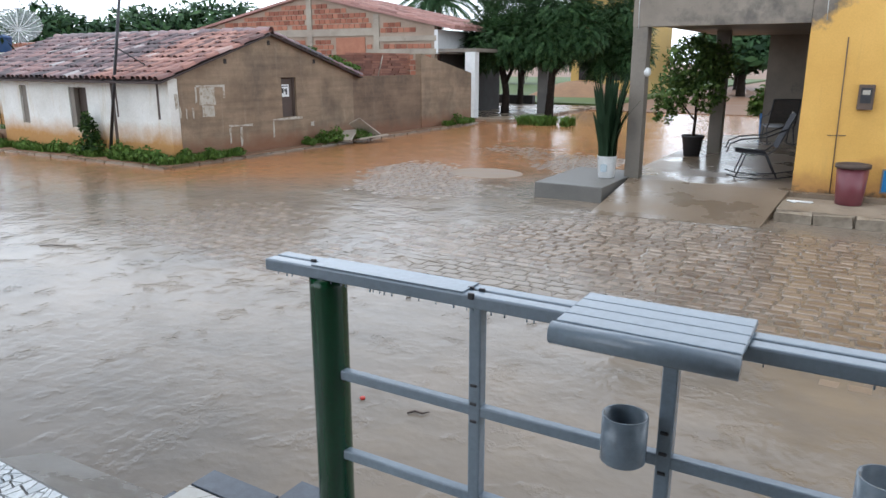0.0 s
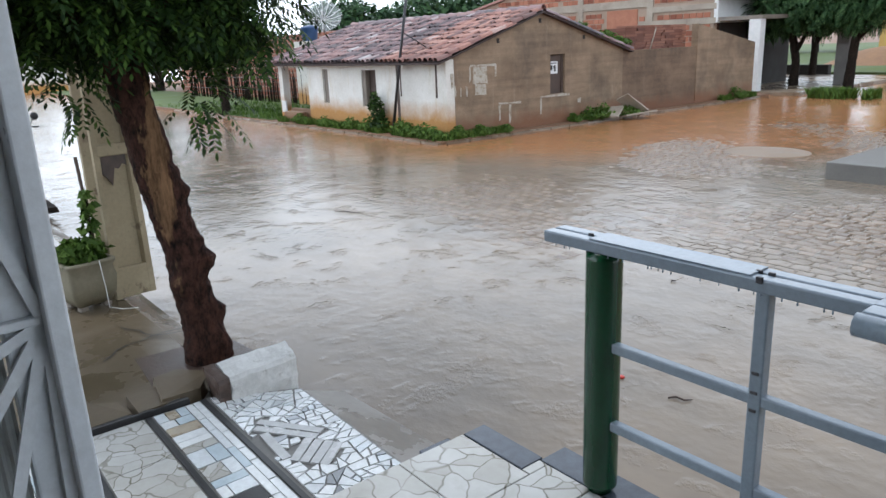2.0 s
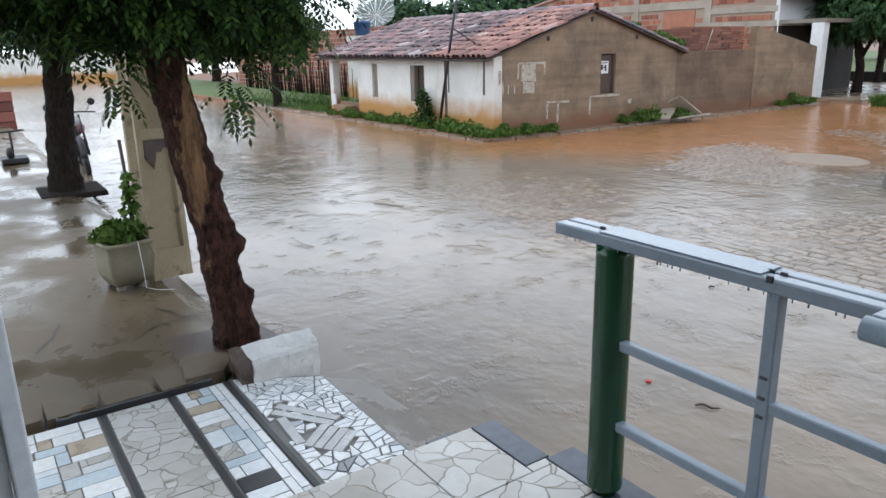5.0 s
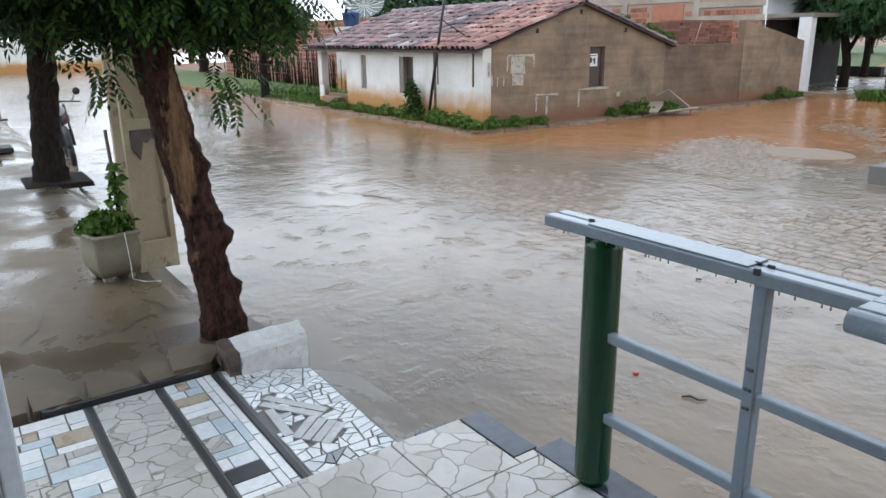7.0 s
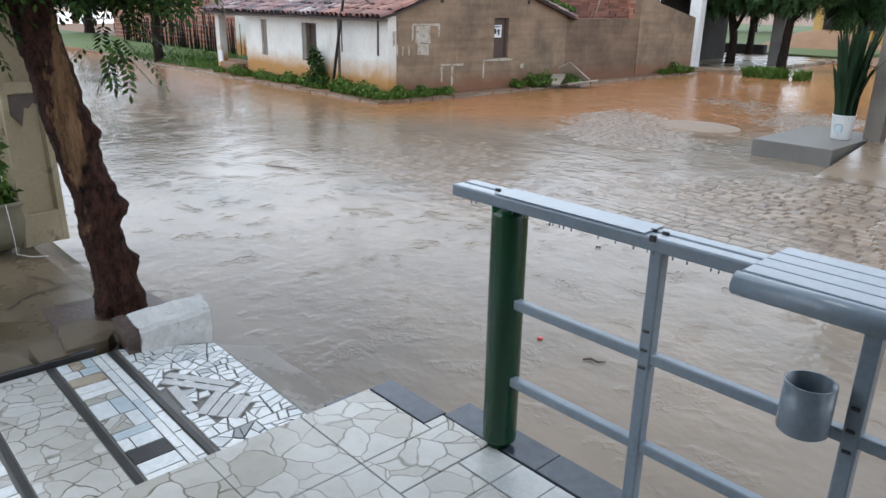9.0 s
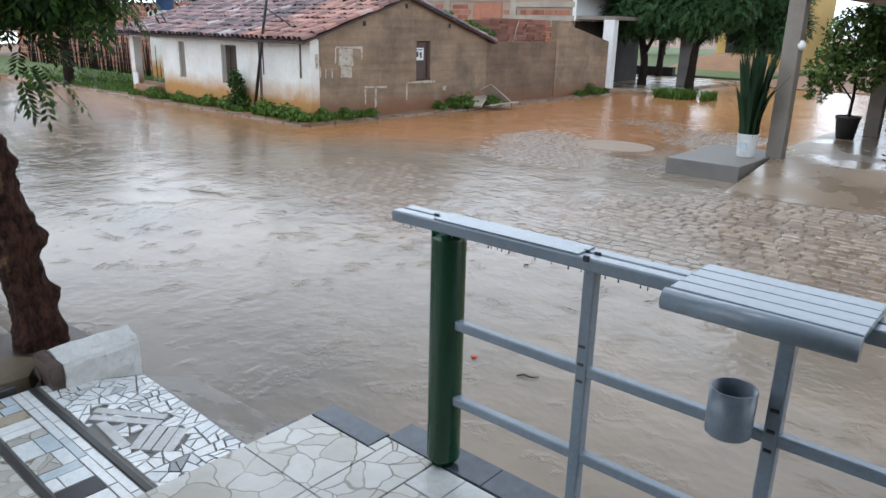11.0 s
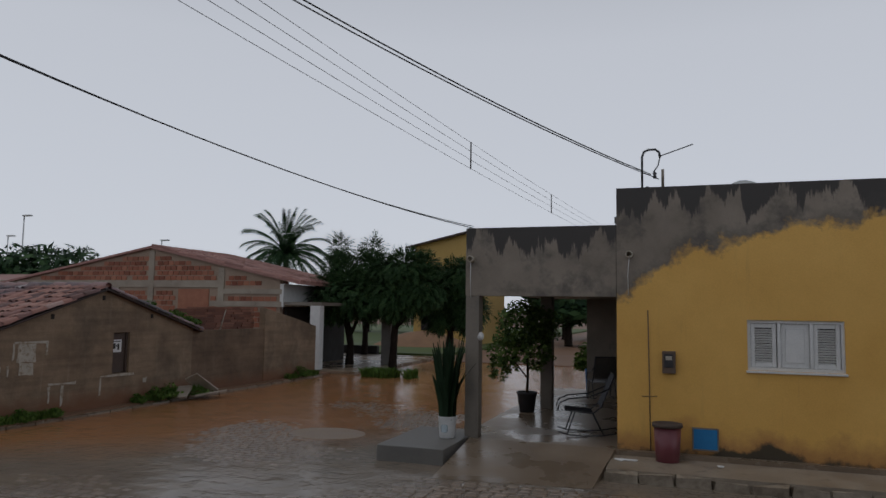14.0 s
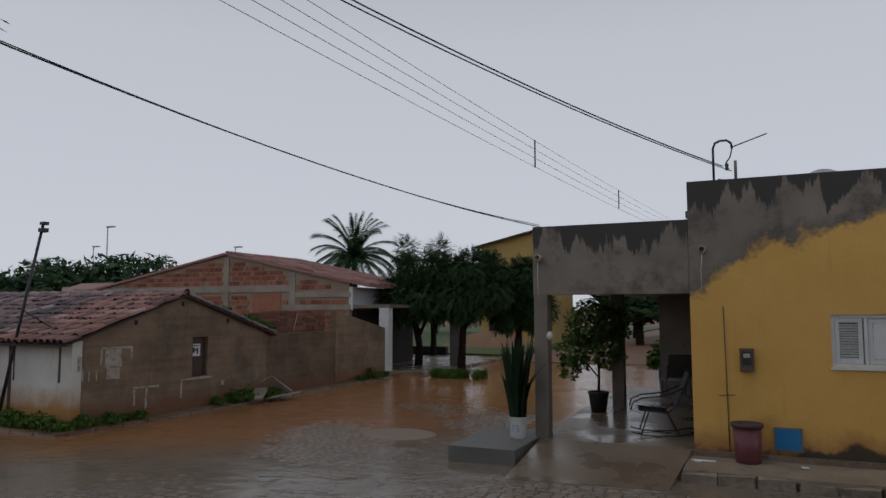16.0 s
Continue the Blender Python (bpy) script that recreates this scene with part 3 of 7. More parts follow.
def lump(name, outline, z0, z1, material, wob=0.0, taper=1.0, seed=0):
    """A block with that outline; its top may be smaller and uneven."""
    r = random.Random(seed)
    n = len(outline)
    cx, cy = sum(p[0] for p in outline) / n, sum(p[1] for p in outline) / n
    V = [(x, y, z0) for x, y in outline]
    V += [(cx + (x - cx) * taper + r.uniform(-wob, wob), cy + (y - cy) * taper + r.uniform(-wob, wob), z1 + r.uniform(-wob, wob)) for x, y in outline]
    F = [list(range(n))[::-1], list(range(n, 2 * n))] + [[i, (i + 1) % n, n + (i + 1) % n, n + i] for i in range(n)]
    return to_mesh(name, V, F, material)


# near pavement with its broken kerb, the mosaic strip and the raised porch
V, F = [], []
for i in range(81):
    x = -3.72 - 0.7 * i
    for y, z in ((-3.0, 0.15), (1.0, 0.15), (1.22 + 0.04 * noise.noise((x * 1.3, 4, 0)), 0.13), (1.40 + 0.06 * noise.noise((x * 1.7, 2, 0)), 0.02), (1.55 + 0.12 * noise.noise((x, 0, 0)), -0.03)):
        V.append((x, y, z + (0.012 * noise.noise((x, y, 1)) if y > 1.2 else 0)))
for i in range(80):
    for j in range(4):
        q = i * 5 + j
        F.append([q, q + 1, q + 6, q + 5])
thing("pavement", to_mesh("pavement", V, F, M_PAVE), "wet brown concrete pavement with puddles and cracks", "pavement", kind="structure")
mosaic = thing("mosaic_pavement", lump("mosaic_pavement", [(-3.72, -3.0), (-1.87, -3.0), (-1.87, 1.462), (-3.47, 1.478), (-3.72, 1.06)], -0.05, 0.19, M_GROUT), "pavement strip laid with broken white tile mosaic", "pavement", kind="structure")
porch = thing("porch_floor", lump("porch_floor", [(-1.872, -3.0), (14, -3.0), (14, 1.534), (-1.572, 1.534), (-1.572, 1.432), (-1.872, 1.432)], -0.05, 0.646, M_CEMENT), "raised porch floor laid with stone-patterned tiles", "floor", kind="structure")
V = []
for x, y, z in ((-3.50, 1.47, 0.17), (-1.88, 1.47, 0.17), (-1.8, 1.95, -0.02), (-3.62, 1.86, -0.02), (-3.50, 1.47, -0.1), (-1.88, 1.47, -0.1), (-1.8, 1.95, -0.1), (-3.62, 1.86, -0.1)):
    V.append((x, y, z))
F = [[0, 3, 2, 1], [3, 7, 6, 2], [2, 6, 5, 1], [0, 4, 7, 3], [0, 1, 5, 4], [4, 5, 6, 7]]
thing("pavement_slope", to_mesh("pavement_slope", V, F, M_APRON), "sloping wet concrete apron beside the mosaic", "pavement", kind="structure")
# unseen bar wall behind the camera; unseen slab added to shade the near rail
thing("unseen_porch_slab", box_mesh("unseen_porch_slab", (-2.1, -3.2, 3.3), (14, 0.8, 3.42), M_CEMENT), "unseen plain cement slab added over the porch to shade it", "roof", kind="structure")
thing("wall_south", box_mesh("wall_south", (-2.1, -3.2, 0), (14, -3.0, 3.3), M_CEMENT), "unseen plain plastered wall behind the porch", "wall", kind="structure")

# far pavement under the house
thing("house_pavement", box_mesh("house_pavement", (-60, 9.0, -0.06), (-11.72, 22.2, 0.07), M_EARTH, 0.02), "raised earth pavement round the old house", "pavement", kind="structure")
thing("carport_floor", box_mesh("carport_floor", (-3.6, 11.15, -0.05), (9, 19.5, 0.21), M_SLAB), "wet grey cement floor of the carport", "floor", kind="structure")
thing("yellow_house_pavement", box_mesh("yellow_house_pavement", (-1.1, 10.12, -0.05), (12, 11.15, 0.14), surface("worn_cement_path", (0.22, 0.175, 0.13), (0.34, 0.285, 0.22), 0.6, 2.5, 30, 0.4, dirt=(0.12, 0.085, 0.06), dirt_at=0.58)), "worn cement pavement along the yellow wall", "pavement", kind="structure")
V = [(-3.32, 9.2, 0.004), (-1.2, 9.45, 0.004), (-1.07, 11.16, 0.225), (-3.37, 11.16, 0.225), (-3.32, 9.2, -0.05), (-1.2, 9.45, -0.05), (-1.07, 11.16, -0.05), (-3.37, 11.16, -0.05)]
F = [[0, 1, 2, 3], [0, 4, 5, 1], [1, 5, 6, 2], [2, 6, 7, 3], [3, 7, 4, 0], [4, 7, 6, 5]]
thing("ramp", to_mesh("ramp", V, F, M_SLAB), "smooth wet cement ramp up to the carport", "ramp", kind="structure")
thing("step", box_mesh("step", (-4.49, 10.0, -0.05), (-3.42, 11.9, 0.232), M_CEMENT_DARK, 0.012), "low grey cement step beside the ramp", "step", kind="structure")


# ---- the old house ----
EAVE, RIDGE, HX0, HX1, HY0, HYR, HY1 = 1.72, 2.62, -19.75, -12.0, 9.42, 12.2, 15.2
house = empty("old_house", "low old house with clay-tile roof, white front and brown gable", "house", pose(HX1, HY0, 0.05))
H0 = Matrix.Translation((-HX1, -HY0, -0.05))


def in_house(name, me, label="", m=Matrix()):
    return part(name, me, house, label, H0 @ m)


front = in_house("front_wall", wall_with_openings("front_wall", HX0 + 1.75, HX1 - 0.004, 0.05, EAVE - 0.02, [(-15.28, 0.62, -14.65, 1.48), (-17.19, 0.64, -16.9, 1.5)], 0.22, M_WHITE), "white front wall stained orange at the foot", pose(0, HY0, 0))
in_house("porch_lintel", box_mesh("porch_lintel", (HX0, HY0, 1.55), (HX0 + 1.75, HY0 + 0.2, EAVE - 0.02), M_WHITE))
in_house("porch_pillar", box_mesh("porch_pillar", (HX0, HY0, 0.05), (HX0 + 0.22, HY0 + 0.22, 1.55), M_WHITE, 0.01))
in_house("porch_low_wall", box_mesh("porch_low_wall", (HX0 + 0.5, HY0 + 0.05, 0.05), (HX0 + 1.73, HY0 + 0.2, 0.42), M_BROWN, 0.01), "low mud-stained porch wall")
# the recess is shaded by this wall's near-black colour
in_house("porch_back_wall", box_mesh("porch_back_wall", (HX0, HY0 + 2.2, 0.05), (HX0 + 1.75, HY0 + 2.35, EAVE), M_DARK), "porch back wall, its shade put into a near-black colour")
in_house("porch_side_wall", box_mesh("porch_side_wall", (HX0 + 1.75, HY0 + 0.22, 0.05), (HX0 + 1.9, HY1 - 0.2, EAVE), M_WHITE))
gable = wall_with_openings("gable_wall", HY0 + 0.222, HY1, 0.05, EAVE - 0.03, [(12.54, 0.76, 13.03, 1.66)], 0.22, M_BROWN)
in_house("gable_wall", gable, "brown plastered gable wall with pale patches", pose(HX1, 0, 0, 0, 0, 90))
V = [(HX1, HY0, EAVE - 0.03), (HX1, HY1, EAVE - 0.03), (HX1, HYR, RIDGE - 0.03), (HX1 - 0.22, HY0, EAVE - 0.03), (HX1 - 0.22, HY1, EAVE - 0.03), (HX1 - 0.22, HYR, RIDGE - 0.03)]
in_house("gable_top", to_mesh("gable_top", V, [[0, 1, 2], [3, 5, 4], [0, 2, 5, 3], [2, 1, 4, 5], [0, 3, 4, 1]], M_BROWN))
in_house("back_wall", box_mesh("back_wall", (HX0, HY1 - 0.2, 0.05), (HX1 - 0.22, HY1, EAVE), M_BROWN))
in_house("end_wall", box_mesh("end_wall", (HX0, HY0 + 2.35, 0.05), (HX0 + 0.2, HY1 - 0.2, EAVE), M_BROWN))


def slope_z(y):
    return RIDGE - (RIDGE - EAVE) * abs(y - HYR) / ((HYR - HY0) if y < HYR else (HY1 - HYR))


# roof: thin deck, coloured dark as shade in the gaps; barrel tiles in courses
ov = 0.28
V = []
for x in (HX0 - 0.25, HX1 + 0.12):
    for y in (HY0 - ov, HYR, HY1 + ov):
        V.append((x, y, slope_z(y) - 0.0))
        V.append((x, y, slope_z(y) - 0.035))
F = [[0, 6, 8, 2], [2, 8, 10, 4], [1, 3, 9, 7], [3, 5, 11, 9], [0, 1, 7, 6], [4, 10, 11, 5], [0, 2, 3, 1], [2, 4, 5, 3], [6, 7, 9, 8], [8, 9, 11, 10]]
roof = in_house("roof", to_mesh("roof", V, F, M_GAP_SHADE), "weathered red clay barrel tiles, dark with lichen")


def tile_data(length=0.40, r0=0.088, r1=0.066, sides=6):
    V, F = [], []
    for k, (y, r) in enumerate(((0, r0), (length, r1))):
        for s in range(sides + 1):
            w = math.pi * s / sides
            V.append((r * math.cos(w), y, r * 0.95 * math.sin(w)))
        for s in range(sides + 1):
            w = math.pi * s / sides
            V.append(((r - 0.014) * math.cos(w), y, (r - 0.014) * 0.95 * math.sin(w)))
    n = sides + 1
    for s in range(sides):
        F.append([s, s + 1, 2 * n + s + 1, 2 * n + s])
        F.append([n + s + 1, n + s, s, s + 1][::-1])
    return V, F


TILE_V, TILE_F = tile_data()
tile_me = to_mesh("roof_tile", TILE_V, TILE_F, M_ROOF, True)
tile_new = to_mesh("roof_tile", TILE_V, TILE_F, M_ROOF_NEW, True)
pitch_front = math.degrees(math.atan2(RIDGE - EAVE, HYR - HY0))
pitch_back = math.degrees(math.atan2(RIDGE - EAVE, HY1 - HYR))
rnd = random.Random(5)
tile_poses, restV, restF = [], [], []
cols = 45
for c in range(cols):
    x = HX0 - 0.16 + (HX1 - HX0 + 0.2) * c / (cols - 1)
    sag = 0.02 * noise.noise((x * 0.5, 0, 3))
    for r in range(10):
        y = HY0 - ov + 0.005 + r * 0.305
        m = pose(x + rnd.uniform(-0.02, 0.02), y + rnd.uniform(-0.02, 0.02), slope_z(y) + 0.024 + sag + rnd.uniform(-0.006, 0.016) + 0.012, pitch_front + rnd.uniform(-4, 1), rnd.uniform(-3, 3), rnd.uniform(-4, 4))
        tile_poses.append(m)
    for r in range(8):
        y = HY1 + ov - r * 0.40
        m = pose(x, y, slope_z(y) + 0.03, pitch_back, 0, 180)
        b = len(restV)
        restV += [tuple(m @ Vector(v)) for v in TILE_V]
        restF += [[b + i for i in f] for f in TILE_F]
for i, m in enumerate(tile_poses):
    if len(tile_poses) - i <= 300:
        part("roof_tile", tile_new if m.translation.x > -14.1 + 0.12 * (m.translation.y - HY0) else tile_me, roof, at=m)
    else:
        b = len(restV)
        restV += [tuple(m @ Vector(v)) for v in TILE_V]
        restF += [[b + i for i in f] for f in TILE_F]
# ridge and verge caps
for k in range(22):
    m = pose(HX0 - 0.2 + k * 0.366, HYR, RIDGE + 0.03, rnd.uniform(-3, 3), rnd.uniform(-3, 3), -90 + rnd.uniform(-3, 3))
    b = len(restV)
    restV += [tuple(m @ Vector((v[0] * 1.4, v[1], v[2] * 1.4))) for v in TILE_V]
    restF += [[b + i for i in f] for f in TILE_F]
tagged(part("roof_tile_bed", to_mesh("roof_tile_bed", restV, restF, M_ROOF, True), roof), kind="stuff")

# ---- yard wall and shed beside the house ----
yard = thing("yard_wall", wall_with_openings("yard_wall", 15.2, 18.5, 0.05, 1.64, [], 0.2, M_BROWN_DARK), "brown rendered yard wall stained dark at the join", "wall", kind="structure", at=pose(-12.02, 0, 0, 0, 0, 90))
V = [(-12.0, 18.5, 0.05), (-12.0, 21.6, 0.05), (-12.0, 21.6, 1.66), (-12.0, 18.5, 2.25), (-12.2, 18.5, 0.05), (-12.2, 21.6, 0.05), (-12.2, 21.6, 1.66), (-12.2, 18.5, 2.25)]
thing("outbuilding_wall", to_mesh("outbuilding_wall", V, [[0, 1, 2, 3], [4, 7, 6, 5], [3, 2, 6, 7], [1, 5, 6, 2], [0, 3, 7, 4], [0, 4, 5, 1]], M_BROWN), "brown outbuilding wall with a sloping top", "wall", kind="structure")

# ---- brick building ----
M_MORTAR = surface("pale_mortar", (0.30, 0.22, 0.16), (0.40, 0.31, 0.24), 0.85, 1.2, 25, 0.4)
M_BEAM = surface("raw_concrete_beam", (0.30, 0.25, 0.20), (0.42, 0.37, 0.30), 0.8, 1.4, 25, 0.3, dirt=(0.22, 0.18, 0.14), dirt_at=0.58)
M_REDPANEL = surface("red_block_panel", (0.33, 0.13, 0.075), (0.42, 0.19, 0.12), 0.85, 2.5, 12, 0.4)
M_BLOCK = island_surface("red_hollow_block", [(0.0, (0.22, 0.075, 0.045)), (0.5, (0.36, 0.135, 0.08)), (1.0, (0.46, 0.20, 0.125))], 0.85, 25, 0.4)
brick_house = empty("brick_building", "unplastered red block building with concrete beams and tiled roof", "building", pose(-13.0, 22.5, 0))
B0 = Matrix.Translation((13.0, -22.5, 0))
BX0, BX1, BXR, BZ0, BZ1, BZR, BY, BYE = -28.5, -13.25, -19.75, 2.95, 3.16, 4.5, 22.5, 27.5
V = [(BX0, BY, 0), (-14.0, BY, 0), (-14.0, BY, BZ1 + 0.13), (BXR, BY, BZR), (BX0, BY, BZ0)]
V += [(x, BY + 0.2, z) for x, y, z in V]
part("gable_wall", to_mesh("gable_wall", V, [[0, 1, 2, 3, 4], [9, 8, 7, 6, 5], [0, 5, 6, 1], [1, 6, 7, 2], [2, 7, 8, 3], [3, 8, 9, 4], [4, 9, 5, 0]], M_MORTAR), brick_house, "bare red hollow-block gable", B0)
part("ring_beam", box_mesh("ring_beam", (BX0, BY - 0.045, 2.97), (-16.6, BY, 3.24), M_BEAM, 0.01), brick_house, "grey concrete ring beam", B0)
part("plaster_band", box_mesh("plaster_band", (-16.6, BY - 0.045, 2.74), (-13.9, BY, 2.93), M_BEAM, 0.01), brick_house, "pale cement band", B0)
part("plaster_band", box_mesh("plaster_band", (-17.0, BY - 0.045, 2.28), (-13.9, BY, 2.47), M_BEAM, 0.01), brick_house, "pale cement band", B0)
part("red_panel", box_mesh("red_panel", (-18.45, BY - 0.03, 0.5), (-17.05, BY, 2.92), M_REDPANEL, 0.01), brick_house, "smooth red blocked-up panel", B0)
for x, top in ((-19.75, 4.4), (-16.52, 3.72), (-21.4, 2.96)):
    part("pillar", box_mesh("pillar", (x - 0.13, BY - 0.05, 0), (x + 0.13, BY, top), M_BEAM, 0.01), brick_house, "grey concrete pillar", B0)
block_me = box_mesh("block", (-0.115, -0.024, -0.078), (0.115, 0.0, 0.078), M_BLOCK)
rb = random.Random(77)
blockV, blockF, singles = [], [], 0
for r in range(15):
    z = 1.62 + 0.19 * r
    x = -14.12 - 0.13 * (r % 2)
    while x > -26.0:
        roof_z = BZR - (BZR - BZ1) * (x + 0.13 - BXR) / (-14.0 - BXR) if x > BXR else BZR - (BZR - BZ0) * (BXR - x + 0.13) / (BXR - BX0)
        clear = z + 0.08 < roof_z - 0.06 and not (2.88 < z < 3.33 and x < -16.5) and not (x > -16.8 and (2.66 < z < 3.0 or 2.2 < z < 2.55)) and not (-18.6 < x < -16.9 and z < 3.0)
        clear = clear and all(abs(x - q) > 0.25 for q in (-19.75, -16.52)) and not (abs(x + 21.4) < 0.25 and z < 3.0) and rb.random() > 0.012
        if clear:
            m = pose(x + rb.uniform(-0.008, 0.008), BY + rb.uniform(-0.004, 0.003), z, 0, rb.uniform(-1, 1), 0)
            if singles < 300:
                part("block", block_me, brick_house, at=B0 @ m)
                singles += 1
            else:
                add_box(blockV, blockF, (m.translation.x - 0.115, m.translation.y - 0.024, z - 0.078), (m.translation.x + 0.115, m.translation.y, z + 0.078))
        x -= 0.262
tagged(part("block_bed", to_mesh("block_bed", blockV, blockF, M_BLOCK), brick_house, at=B0), kind="stuff")
part("street_wall", box_mesh("street_wall", (-13.98, BY - 0.04, 2.30), (-13.84, BYE, 3.12), M_WHITEPAINT), brick_house, "white painted street wall", B0)
# solid near-black sheet in place of the shade inside the doorway
part("doorway_shade", box_mesh("doorway_shade", (-13.98, BY + 0.3, 0.05), (-13.9, BYE, 2.30), M_DARK), brick_house, "near-black sheet standing for the shaded doorway", B0)
part("corner_column", box_mesh("corner_column", (-12.75, BY, 0), (-12.35, BY + 0.3, 2.35), M_WHITEPAINT, 0.015), brick_house, "white painted column", B0)
part("porch_slab", box_mesh("porch_slab", (-13.84, BY, 2.35), (-12.3, BYE, 2.47), M_CEMENT), brick_house, at=B0)
V = []
for x, z in ((BX0 - 0.3, BZ0 - 0.03), (BXR, BZR + 0.08), (BX1 + 0.15, BZ1 + 0.02)):
    for y in (BY - 0.15, BYE):
        V += [(x, y, z), (x, y, z - 0.09)]
part("roof", to_mesh("roof", V, [[0, 4, 6, 2], [4, 8, 10, 6], [1, 3, 7, 5], [5, 7, 11, 9], [0, 1, 5, 4], [4, 5, 9, 8], [2, 6, 7, 3], [6, 10, 11, 7], [8, 9, 11, 10], [0, 2, 3, 1]], M_ROOF_FAR), brick_house, "pale red clay-tile roof", B0)

V, F = [], []
rt = random.Random(19)
for k in range(25):
    y = BY - 0.05 + 0.2 * k
    for j in range(16):
        a, b = j / 16, (j + 1.15) / 16
        p0, p1 = Vector((BXR, y, BZR + 0.085)), Vector((BX1 + 0.15, y, BZ1 + 0.025))
        lift = Vector((0, rt.uniform(-0.012, 0.012), rt.uniform(0, 0.015)))
        tube(V, F, [p0.lerp(p1, a) + lift, p0.lerp(p1, min(1, b)) + lift], [0.07, 0.085], 6)
tagged(part("roof_tile_bed", to_mesh("roof_tile_bed", V, F, M_ROOF_RED), brick_house, "rows of clay roof tiles", B0), kind="stuff")

# ---- yellow house with its carport ----
FY = 11.27
yellow = empty("yellow_house", "yellow painted house with bare cement parapet and open carport", "house", pose(-1.12, FY, 0.14))
Y0 = Matrix.Translation((1.12, -FY, -0.14))


def in_yellow(name, me, label="", m=Matrix()):
    return part(name, me, yellow, label, Y0 @ m)


in_yellow("facade", wall_with_openings("facade", -1.05, 9.0, 0.1, 4.22, [(0.81, 1.47, 2.08, 2.20)], 0.22, M_FACADE), "yellow paint over cement, wet and peeling above", pose(0, FY, 0))
in_yellow("carport_beam", box_mesh("carport_beam", (-3.505, FY, 2.515), (-1.054, FY + 0.22, 3.645), M_FACADE, 0.008), "bare cement beam streaked with wet", )
in_yellow("carport_column", box_mesh("carport_column", (-3.497, FY + 0.004, 0.2), (-3.268, FY + 0.23, 2.515), M_CEMENT, 0.008), "square cement column")
in_yellow("rear_column", box_mesh("rear_column", (-3.04, 15.3, 0.2), (-2.79, 15.55, 2.62), M_CEMENT, 0.008), "square cement column")
in_yellow("inner_wall", box_mesh("inner_wall", (-1.05, FY + 0.22, 0.2), (-0.9, 18.3, 2.6), M_CEMENT), "grey rendered side wall")
in_yellow("end_wall", box_mesh("end_wall", (-2.45, 18.3, 0.2), (-0.9, 18.5, 2.6), M_CEMENT), "grey rendered end wall")
in_yellow("carport_slab", box_mesh("carport_slab", (-3.54, FY + 0.22, 2.6), (-1.125, 18.3, 2.75), M_CEMENT_DARK), "cement carport roof slab")
in_yellow("side_parapet", box_mesh("side_parapet", (-3.54, FY + 0.22, 2.75), (-3.38, 18.3, 3.64), M_CEMENT))
in_yellow("rear_wall", box_mesh("rear_wall", (-0.9, 18.5, 0.2), (9, 18.7, 4.0), M_CEMENT))
in_yellow("house_roof", box_mesh("house_roof", (-1.1, FY + 0.22, 3.7), (9, 18.5, 3.8), M_CEMENT_DARK))

# ---- porch rail ----
railing = empty("porch_railing", "grey-blue steel porch railing with a green end post", "railing", pose(-1.34, 1.43, 0.66, 0, 0, 0.6))
R0 = Matrix.Translation((1.34, -1.43, -0.66))
part("post", lathe_mesh("post", [(0.036, 0.66), (0.036, 0.682), (0.051, 0.684), (0.052, 0.69), (0.052, 1.40), (0.051, 1.425)], M_GREEN, 32), railing, "round post in glossy dark green paint", R0 @ pose(-1.335, 1.432, 0))
for y0, y1 in ((1.388, 1.430), (1.437, 1.480)):
    part("top_rail", box_mesh("top_rail", (-1.525, y0, 1.426), (4.2, y1, 1.46), M_RAIL, 0.005), railing, at=R0)
part("cover_strip", box_mesh("cover_strip", (-1.36, 1.392, 1.4605), (-0.89, 1.476, 1.4645), M_RAIL, 0.0015), railing, at=R0)
for x, y in ((-1.385, 1.434), (-0.86, 1.434), (-0.40, 1.434), (-0.865, 1.388), (-0.89, 1.434)):
    part("bolt", box_mesh("bolt", (x - 0.008, y - 0.004, 1.45), (x + 0.008, y + 0.004, 1.4662), M_STEEL, 0.002), railing, "dark bolt head", R0)
for z in (1.134, 0.886):
    part("middle_rail", box_mesh("middle_rail", (-1.292, 1.412, z), (4.2, 1.440, z + 0.029), M_RAIL, 0.004), railing, at=R0)
for k in range(7):
    x = -0.882 + 0.466 * k
    part("upright", box_mesh("upright", (x, 1.409, 0.66), (x + 0.033, 1.443, 1.426), M_RAIL, 0.004), railing, at=R0)
    for z in (1.165, 1.118, 1.215):
        part("weld", box_mesh("weld", (x + 0.006, 1.4055, z), (x + 0.024, 1.412, z + 0.008), M_STEEL, 0.002), railing, "dark weld spatter", R0)
# rain drops hanging under the rail
rw = random.Random(31)
V, F = [], []
for k in range(44):
    x, d = -1.50 + 1.75 * rw.random(), rw.uniform(0.0014, 0.0026)
    tube(V, F, [(x, 1.391, 1.4265), (x, 1.391, 1.4235 - d), (x, 1.391, 1.4225 - 2 * d)], [d * 0.7, d, d * 0.3], 6)
tagged(part("rain_drops", to_mesh("rain_drops", V, F, M_RAIL, True), railing, "row of rain drops under the rail", R0), kind="stuff")
